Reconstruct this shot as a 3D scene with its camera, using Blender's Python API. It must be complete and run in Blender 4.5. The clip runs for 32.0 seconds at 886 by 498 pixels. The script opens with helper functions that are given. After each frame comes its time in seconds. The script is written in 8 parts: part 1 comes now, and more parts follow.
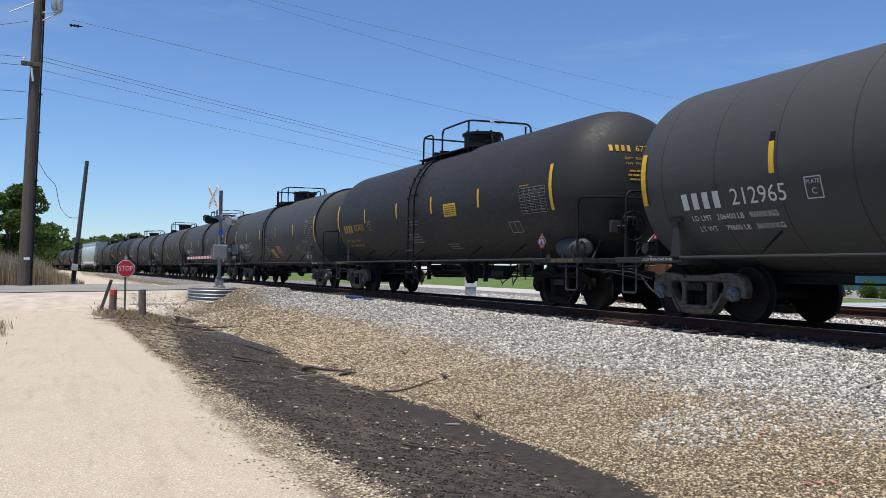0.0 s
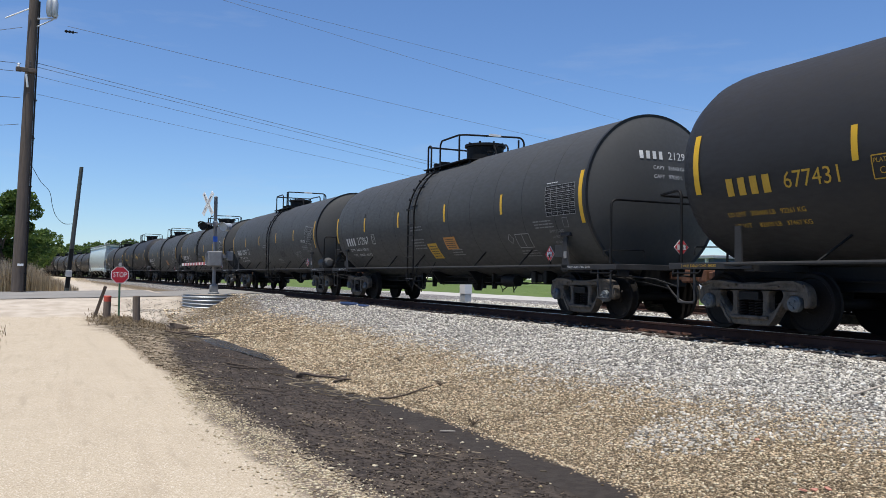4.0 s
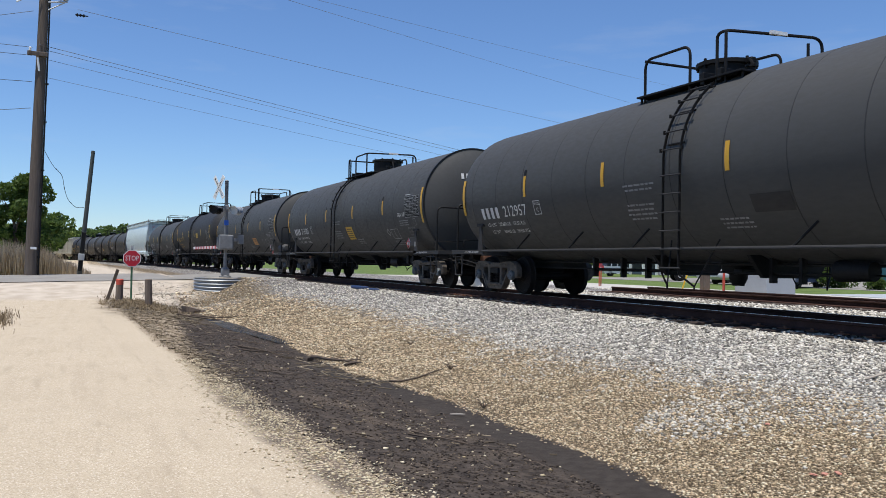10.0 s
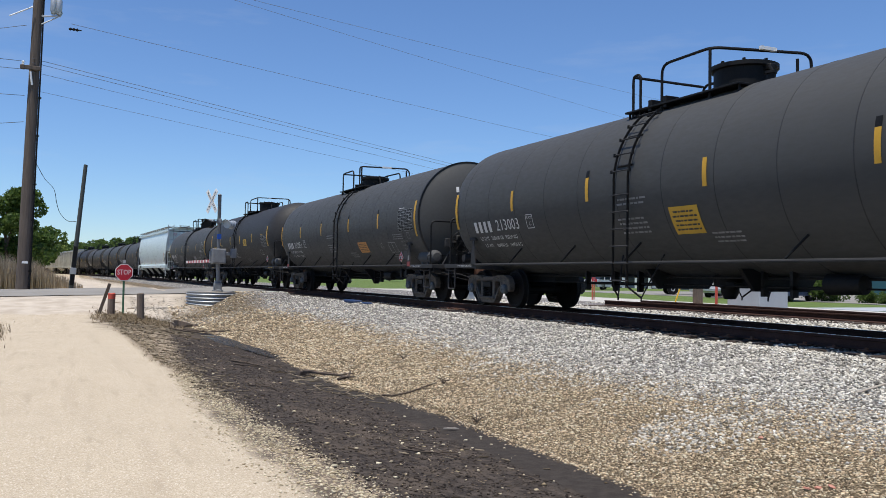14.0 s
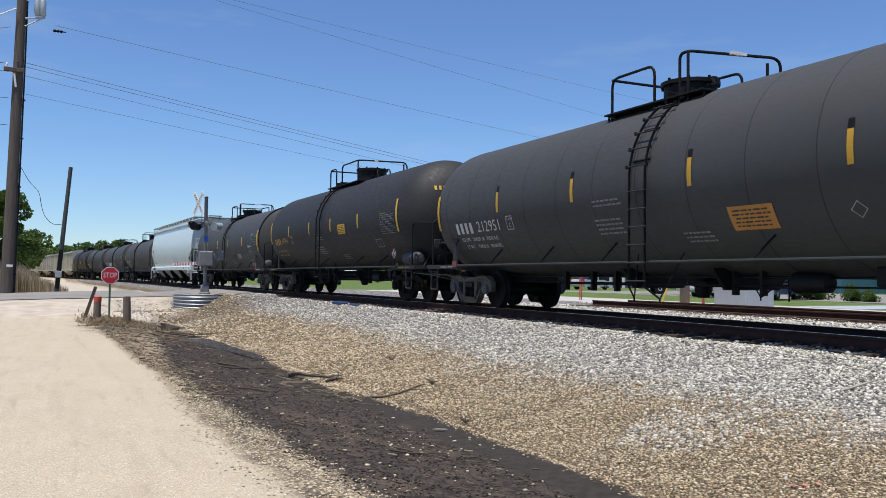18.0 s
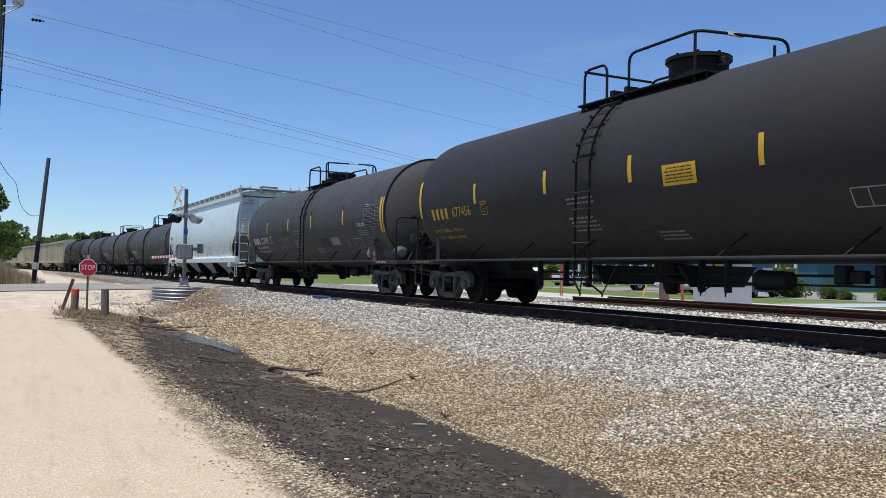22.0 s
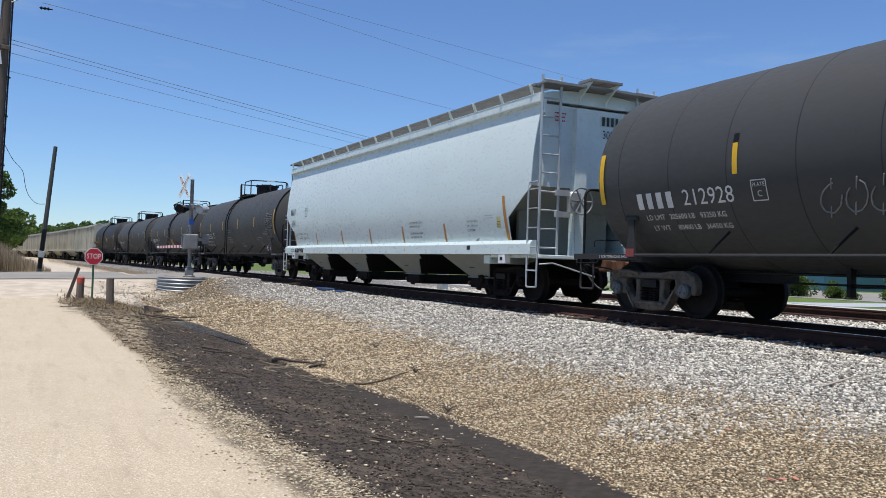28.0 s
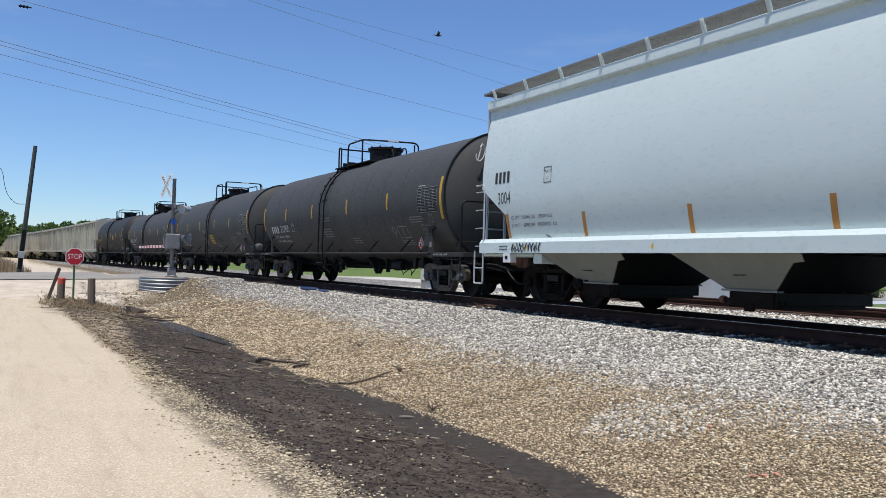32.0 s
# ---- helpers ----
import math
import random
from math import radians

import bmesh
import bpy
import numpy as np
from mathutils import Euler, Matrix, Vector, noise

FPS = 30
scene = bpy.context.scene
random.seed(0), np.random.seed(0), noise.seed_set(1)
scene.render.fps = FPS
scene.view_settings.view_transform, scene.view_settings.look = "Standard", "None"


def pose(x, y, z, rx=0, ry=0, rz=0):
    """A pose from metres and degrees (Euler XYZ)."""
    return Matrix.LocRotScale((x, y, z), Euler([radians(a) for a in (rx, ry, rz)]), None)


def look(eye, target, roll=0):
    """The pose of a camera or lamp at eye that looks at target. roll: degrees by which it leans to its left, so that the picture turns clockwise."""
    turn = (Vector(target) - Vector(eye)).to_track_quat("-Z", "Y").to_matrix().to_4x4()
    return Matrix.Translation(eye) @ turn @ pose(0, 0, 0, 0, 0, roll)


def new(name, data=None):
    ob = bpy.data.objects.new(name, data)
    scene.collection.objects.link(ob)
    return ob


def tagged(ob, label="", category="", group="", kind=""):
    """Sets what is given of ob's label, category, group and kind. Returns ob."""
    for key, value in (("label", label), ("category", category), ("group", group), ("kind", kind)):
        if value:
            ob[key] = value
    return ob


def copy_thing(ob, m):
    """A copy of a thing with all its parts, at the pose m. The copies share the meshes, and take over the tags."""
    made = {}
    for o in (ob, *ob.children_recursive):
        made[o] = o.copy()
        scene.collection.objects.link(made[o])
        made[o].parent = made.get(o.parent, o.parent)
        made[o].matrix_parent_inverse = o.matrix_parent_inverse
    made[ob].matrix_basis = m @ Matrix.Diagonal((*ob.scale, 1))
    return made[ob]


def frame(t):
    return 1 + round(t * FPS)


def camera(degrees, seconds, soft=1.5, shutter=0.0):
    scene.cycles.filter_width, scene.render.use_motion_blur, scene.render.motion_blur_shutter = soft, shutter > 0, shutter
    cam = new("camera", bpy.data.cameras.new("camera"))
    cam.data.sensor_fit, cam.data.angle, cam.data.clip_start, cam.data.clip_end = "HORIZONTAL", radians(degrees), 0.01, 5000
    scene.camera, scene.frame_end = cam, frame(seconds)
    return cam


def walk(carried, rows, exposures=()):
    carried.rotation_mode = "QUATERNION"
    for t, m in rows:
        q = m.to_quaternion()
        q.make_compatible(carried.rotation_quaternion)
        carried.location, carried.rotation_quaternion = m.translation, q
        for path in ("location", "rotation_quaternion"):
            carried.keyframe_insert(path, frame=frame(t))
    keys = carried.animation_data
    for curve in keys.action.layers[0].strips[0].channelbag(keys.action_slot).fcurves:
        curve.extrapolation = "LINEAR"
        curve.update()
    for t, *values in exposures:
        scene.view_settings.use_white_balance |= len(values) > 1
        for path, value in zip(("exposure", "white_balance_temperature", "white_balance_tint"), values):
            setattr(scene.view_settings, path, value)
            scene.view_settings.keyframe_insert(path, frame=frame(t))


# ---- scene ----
cam = camera(56, 32.0, 0.75)
EYE = (-10.766, 0.0, 0.760)
# seconds and the turn of the hand-held camera, which keeps its place
PATH = [
    (0, 91.531, -0.829, -23.837), (0.5, 91.709, -1.065, -23.944), (1, 91.718, -1.429, -24.018), (1.5, 91.744, -1.398, -24.024),
    (2, 91.979, -1.183, -24.158), (2.5, 92.103, -0.885, -24.156), (4.5, 91.967, -0.853, -24.196), (5, 91.99, -0.678, -24.184),
    (5.5, 92.126, -0.561, -24.156), (6, 92.035, -0.675, -24.048), (6.5, 91.744, -0.735, -23.966), (7, 91.467, -0.664, -23.884),
    (7.5, 91.036, -0.539, -23.718), (8, 90.757, -0.447, -23.675), (8.5, 90.633, -0.822, -23.551), (9, 90.663, -1.066, -23.357),
    (9.5, 90.758, -0.95, -23.485), (10, 90.873, -0.957, -23.464), (10.5, 90.969, -0.978, -23.36), (11, 91.174, -0.855, -23.543),
    (11.5, 91.413, -0.818, -23.669), (12, 91.837, -0.852, -23.733), (12.5, 92.182, -1.143, -24.069), (13, 92.327, -1.114, -24.272),
    (13.5, 92.228, -1.059, -24.201), (14, 91.826, -0.908, -23.932), (14.5, 91.63, -0.688, -23.68), (16.5, 91.839, -0.204, -24.136),
    (17, 91.962, -0.196, -24.24), (17.5, 91.967, -0.391, -24.344), (18, 91.905, -0.559, -24.762), (18.5, 91.464, -0.483, -24.55),
    (19, 91.725, -0.19, -23.638), (19.5, 91.834, -0.319, -24.319), (20, 91.563, -0.842, -25.164), (20.5, 91.436, -0.523, -24.746),
    (21, 91.541, -0.396, -25.093), (21.5, 91.516, -0.756, -26.034), (22, 91.583, -1.017, -26.062), (22.5, 91.746, -1.225, -25.484),
    (23, 92.13, -0.981, -24.981), (23.5, 92.026, -0.703, -24.797), (24, 91.592, -1.075, -24.723), (24.5, 91.771, -1.406, -24.41),
    (25, 92.345, -1.626, -24.31), (25.5, 92.594, -1.867, -24.488), (27.5, 91.032, -1.667, -25.392), (28, 91.142, -1.815, -25.746),
    (28.5, 91.03, -1.93, -25.697), (29, 91.132, -2.149, -25.827), (29.5, 91.461, -2.322, -26.338), (30, 91.286, -2.2, -26.768),
    (30.5, 90.979, -2.124, -27.205), (31, 91.184, -2.127, -27.259), (31.5, 91.219, -1.884, -26.992), (32, 91.107, -1.595, -26.849),
]
walk(cam, [(t, pose(*EYE, a, b, c)) for t, a, b, c in PATH])

# ---- light ----
SUN_TO = Vector((-0.19, -0.155, 0.96)).normalized()      # towards the sun: high, a little to the road's side and behind the eye
world = bpy.data.worlds.new("sky")
scene.world = world
world.use_nodes = True
_n = world.node_tree.nodes
_sky = _n.new("ShaderNodeTexSky")
_sky.sky_type = 'NISHITA'
_sky.sun_disc = False
_sky.sun_elevation = math.asin(SUN_TO.z)
_sky.sun_rotation = math.atan2(SUN_TO.x, SUN_TO.y)
_sky.air_density, _sky.dust_density, _sky.ozone_density = 1.0, 0.0, 4.0
_bg = _n["Background"]
_bg.inputs["Strength"].default_value = 0.117
_tint = _n.new("ShaderNodeMix")                       # a slightly deeper blue
_tint.data_type, _tint.blend_type = 'RGBA', 'MULTIPLY'
_tint.inputs[0].default_value = 1.0
_tint.inputs[7].default_value = (0.77, 0.925, 1.15, 1)
world.node_tree.links.new(_sky.outputs[0], _tint.inputs[6])
_at, _map, _wisp = _n.new("ShaderNodeTexCoord"), _n.new("ShaderNodeMapping"), _n.new("ShaderNodeTexNoise")
_map.inputs["Scale"].default_value = (2.2, 1.4, 11)    # faint thin cirrus, drawn out level
_map.inputs["Rotation"].default_value = (0.1, 0.05, 0.4)
_wisp.inputs["Scale"].default_value, _wisp.inputs["Detail"].default_value, _wisp.inputs["Roughness"].default_value = 1.7, 7, 0.6
_thin = _n.new("ShaderNodeMapRange")
for _i, _v in enumerate((0.56, 0.82, 0.0, 0.22)):
    _thin.inputs[_i + 1].default_value = _v
_veil = _n.new("ShaderNodeMix")
_veil.data_type = 'RGBA'
_veil.inputs[7].default_value = (5.2, 5.6, 6.2, 1)
for _a, _b in ((_at.outputs["Generated"], _map.inputs[0]), (_map.outputs[0], _wisp.inputs["Vector"]), (_wisp.outputs[0], _thin.inputs[0]), (_thin.outputs[0], _veil.inputs[0]), (_tint.outputs[2], _veil.inputs[6]), (_veil.outputs[2], _bg.inputs["Color"])):
    world.node_tree.links.new(_a, _b)
sun_data = bpy.data.lights.new("sun", 'SUN')
sun_data.energy, sun_data.angle, sun_data.color = 5.0, radians(0.55), (1.0, 0.95, 0.87)
sun = new("sun", sun_data)
sun.matrix_world = look(SUN_TO * 60, (0, 0, 0))
scene.view_settings.exposure = 0.0


# ---- geometry and material helpers ----
class Geo:
    """Collects vertices and faces for one mesh."""

    def __init__(self):
        self.v, self.f, self.smooth = [], [], []

    def add(self, vs, fs, smooth=False):
        n = len(self.v)
        self.v.extend(tuple(p) for p in vs)
        self.f.extend(tuple(i + n for i in q) for q in fs)
        self.smooth.extend([smooth] * len(fs))
        return self

    def box(self, x0, x1, y0, y1, z0, z1, b=0.0):
        if b <= 0:
            vs = [(x, y, z) for z in (z0, z1) for y in (y0, y1) for x in (x0, x1)]
            return self.add(vs, [(0, 2, 3, 1), (4, 5, 7, 6), (0, 1, 5, 4), (2, 6, 7, 3), (0, 4, 6, 2), (1, 3, 7, 5)])
        b = min(b, (x1 - x0) / 2.01, (y1 - y0) / 2.01, (z1 - z0) / 2.01)
        c, h = ((x0 + x1) / 2, (y0 + y1) / 2, (z0 + z1) / 2), ((x1 - x0) / 2, (y1 - y0) / 2, (z1 - z0) / 2)
        vs, ix = [], {}
        for sx in (-1, 1):
            for sy in (-1, 1):
                for sz in (-1, 1):
                    for a in range(3):
                        s = (sx, sy, sz)
                        ix[s, a] = len(vs)
                        vs.append(tuple(c[k] + s[k] * (h[k] - (0 if k == a else b)) for k in range(3)))
        fs = []
        for a in range(3):
            u, w = (a + 1) % 3, (a + 2) % 3
            for s in (-1, 1):
                def key(su, sw):
                    k = [0, 0, 0]
                    k[a], k[u], k[w] = s, su, sw
                    return tuple(k)
                q = [ix[key(-1, -1), a], ix[key(1, -1), a], ix[key(1, 1), a], ix[key(-1, 1), a]]
                fs.append(q if s > 0 else q[::-1])
                for t in (-1, 1):
                    k0, k1 = [0, 0, 0], [0, 0, 0]
                    k0[a] = k1[a] = s
                    k0[u] = k1[u] = t
                    k0[w], k1[w] = -1, 1
                    q = [ix[tuple(k0), a], ix[tuple(k1), a], ix[tuple(k1), u], ix[tuple(k0), u]]
                    fs.append(q if s * t < 0 else q[::-1])
        for sx in (-1, 1):
            for sy in (-1, 1):
                for sz in (-1, 1):
                    q = [ix[(sx, sy, sz), a] for a in range(3)]
                    fs.append(q if sx * sy * sz > 0 else q[::-1])
        return self.add(vs, fs)

    def prism(self, poly, axis, a0, a1):
        """A polygon, extruded along an axis; its two coordinates are the other axes in the order x, y, z."""
        def at(p, a):
            return (a, p[0], p[1]) if axis == 'x' else (p[0], a, p[1]) if axis == 'y' else (p[0], p[1], a)
        n = len(poly)
        vs = [at(p, a0) for p in poly] + [at(p, a1) for p in poly]
        fs = [tuple(range(n)), tuple(range(2 * n - 1, n - 1, -1))] + [(i, i + n, (i + 1) % n + n, (i + 1) % n) for i in range(n)]
        return self.add(vs, fs)

    def revolve(self, profile, origin=(0, 0, 0), axis='y', seg=32, smooth=True):
        """profile: (place along the axis, radius)."""
        vs, fs = [], []
        for a, r in profile:
            for k in range(seg):
                t = 2 * math.pi * k / seg
                u, w = r * math.cos(t), r * math.sin(t)
                p = {'x': (a, u, w), 'y': (u, a, w), 'z': (u, w, a)}[axis]
                vs.append(tuple(origin[i] + p[i] for i in range(3)))
        for j in range(len(profile) - 1):
            for k in range(seg):
                m = (k + 1) % seg
                fs.append((j * seg + k, j * seg + m, (j + 1) * seg + m, (j + 1) * seg + k))
        fs.append(tuple(range(seg)))
        fs.append(tuple(range((len(profile) - 1) * seg, len(profile) * seg))[::-1])
        return self.add(vs, fs, smooth)

    def pipe(self, pts, r, seg=7, r1=None):
        pts = [Vector(p) for p in pts]
        n, vs, fs, up = len(pts), [], [], None
        for i, p in enumerate(pts):
            d = (pts[min(i + 1, n - 1)] - pts[max(i - 1, 0)]).normalized()
            if up is None:
                up = d.orthogonal().normalized()
            up = (up - d * up.dot(d)).normalized()
            side = d.cross(up)
            rr = r if r1 is None else r + (r1 - r) * i / (n - 1)
            for k in range(seg):
                t = 2 * math.pi * k / seg
                vs.append(p + up * (rr * math.cos(t)) + side * (rr * math.sin(t)))
        for i in range(n - 1):
            for k in range(seg):
                m = (k + 1) % seg
                fs.append((i * seg + k, i * seg + m, (i + 1) * seg + m, (i + 1) * seg + k))
        fs += [tuple(range(seg))[::-1], tuple(range((n - 1) * seg, n * seg))]
        return self.add(vs, fs, True)

    def flat_bar(self, pts, w, t):
        """A flat bar that stands on edge along a path in the x-z plane: w deep, t thick along y."""
        pts = [Vector(p) for p in pts]
        n, vs, fs = len(pts), [], []
        for i, p in enumerate(pts):
            d = (pts[min(i + 1, n - 1)] - pts[max(i - 1, 0)]).normalized()
            q = Vector((-d.z, 0, d.x)) * (w / 2)
            for u, e in ((-1, -1), (1, -1), (1, 1), (-1, 1)):
                vs.append(p + q * u + Vector((0, e * t / 2, 0)))
        for i in range(n - 1):
            for k in range(4):
                m = (k + 1) % 4
                fs.append((i * 4 + k, i * 4 + m, i * 4 + 4 + m, i * 4 + 4 + k))
        fs += [(0, 1, 2, 3), tuple(range(n * 4 - 4, n * 4))]
        return self.add(vs, fs)

    def mesh(self, name):
        me = bpy.data.meshes.new(name)
        me.from_pydata(self.v, [], self.f)
        me.polygons.foreach_set("use_smooth", self.smooth)
        bm = bmesh.new()
        bm.from_mesh(me)
        bmesh.ops.recalc_face_normals(bm, faces=bm.faces)
        bm.to_mesh(me)
        bm.free()
        if any(self.smooth):
            me.set_sharp_from_angle(angle=radians(38))
        return me


def part(name, geo, material, parent=None, label="", m=None):
    """One mesh object, under its thing or part."""
    me = geo if isinstance(geo, bpy.types.Mesh) else geo.mesh(name)
    if material and not me.materials:
        me.materials.append(material)
    ob = new(name, me)
    if parent:
        ob.parent = parent
    if m is not None:
        ob.matrix_basis = m
    if label:
        ob["label"] = label
    if name in ("stencil_text", "table_print", "notice_print", "table_title", "sill_print", "bay_print", "caution_print", "load_limit_text", "light_weight_text", "shoe_text", "capacity_text", "block_text", "reporting_mark", "head_mark", "end_mark", "paint_text", "size_text", "approval_text"):
        ob["kind"] = "stuff"
    return ob


def round_path(pts, r, n=5):
    """A polyline with rounded corners."""
    pts = [Vector(p) for p in pts]
    out = [pts[0]]
    for a, b, c in zip(pts, pts[1:], pts[2:]):
        u, w = (a - b), (c - b)
        k = min(r, u.length * 0.49, w.length * 0.49)
        p, q = b + u.normalized() * k, b + w.normalized() * k
        for i in range(n + 1):
            t = i / n
            out.append(p * (1 - t) ** 2 + b * 2 * t * (1 - t) + q * t * t)
    return out + [pts[-1]]


def mat(name, col, rough=0.6, metal=0.0, var=0.2, big=0.8, fine=25.0, bump=0.1, dirt=None, dirt_amount=0.35, spec=0.5, stretch=(1, 1, 1), random_tint=0.0):
    """A painted, worn or raw surface: grain and stains at two scales, fine relief."""
    m = bpy.data.materials.new(name)
    m.use_nodes = True
    nt = m.node_tree
    N, L = nt.nodes, nt.links
    b = N["Principled BSDF"]
    tc, mp = N.new("ShaderNodeTexCoord"), N.new("ShaderNodeMapping")
    mp.inputs["Scale"].default_value = stretch
    L.new(tc.outputs["Object"], mp.inputs["Vector"])

    def tex(scale, detail=6.0, rough_=0.6):
        t = N.new("ShaderNodeTexNoise")
        t.inputs["Scale"].default_value, t.inputs["Detail"].default_value, t.inputs["Roughness"].default_value = scale, detail, rough_
        L.new(mp.outputs[0], t.inputs["Vector"])
        return t
    n1, n2 = tex(big), tex(fine, 4.0)

    def mix(kind, fac, a, c):
        x = N.new("ShaderNodeMix")
        x.data_type, x.blend_type = 'RGBA', kind
        for sock, val in ((x.inputs[0], fac), (x.inputs[6], a), (x.inputs[7], c)):
            if hasattr(val, "default_value") or hasattr(val, "is_linked"):
                L.new(val, sock)
            else:
                sock.default_value = val
        return x.outputs[2]

    def ramp(sock, lo, hi, a=0.0, c=1.0):
        r = N.new("ShaderNodeMapRange")
        r.inputs[1].default_value, r.inputs[2].default_value, r.inputs[3].default_value, r.inputs[4].default_value = lo, hi, a, c
        L.new(sock, r.inputs[0])
        return r.outputs[0]
    dark = tuple(c * (1 - var) for c in col) + (1,)
    light = tuple(min(1, c * (1 + var)) for c in col) + (1,)
    out = mix('MIX', ramp(n1.outputs[0], 0.3, 0.7), dark, light)
    out = mix('MIX', ramp(n2.outputs[0], 0.35, 0.65, 0, 0.5), out, tuple(c * (1 - var * 0.8) for c in col) + (1,))
    if dirt:
        n3 = tex(big * 2.3, 8.0, 0.7)
        out = mix('MIX', ramp(n3.outputs[0], 0.5, 0.75, 0, dirt_amount), out, tuple(dirt) + (1,))
    if random_tint:
        oi = N.new("ShaderNodeObjectInfo")
        out = mix('MULTIPLY', 1.0, out, mix('MIX', oi.outputs["Random"], (1 - random_tint,) * 3 + (1,), (1 + random_tint * 0.4,) * 3 + (1,)))
    L.new(out, b.inputs["Base Color"])
    L.new(ramp(n2.outputs[0], 0.3, 0.7, max(0.02, rough - 0.08), min(1, rough + 0.1)), b.inputs["Roughness"])
    b.inputs["Metallic"].default_value = metal
    b.inputs["Specular IOR Level"].default_value = spec
    if bump:
        bp = N.new("ShaderNodeBump")
        bp.inputs["Strength"].default_value, bp.inputs["Distance"].default_value = bump, 0.02
        L.new(n2.outputs[0], bp.inputs["Height"])
        L.new(bp.outputs[0], b.inputs["Normal"])
    return m


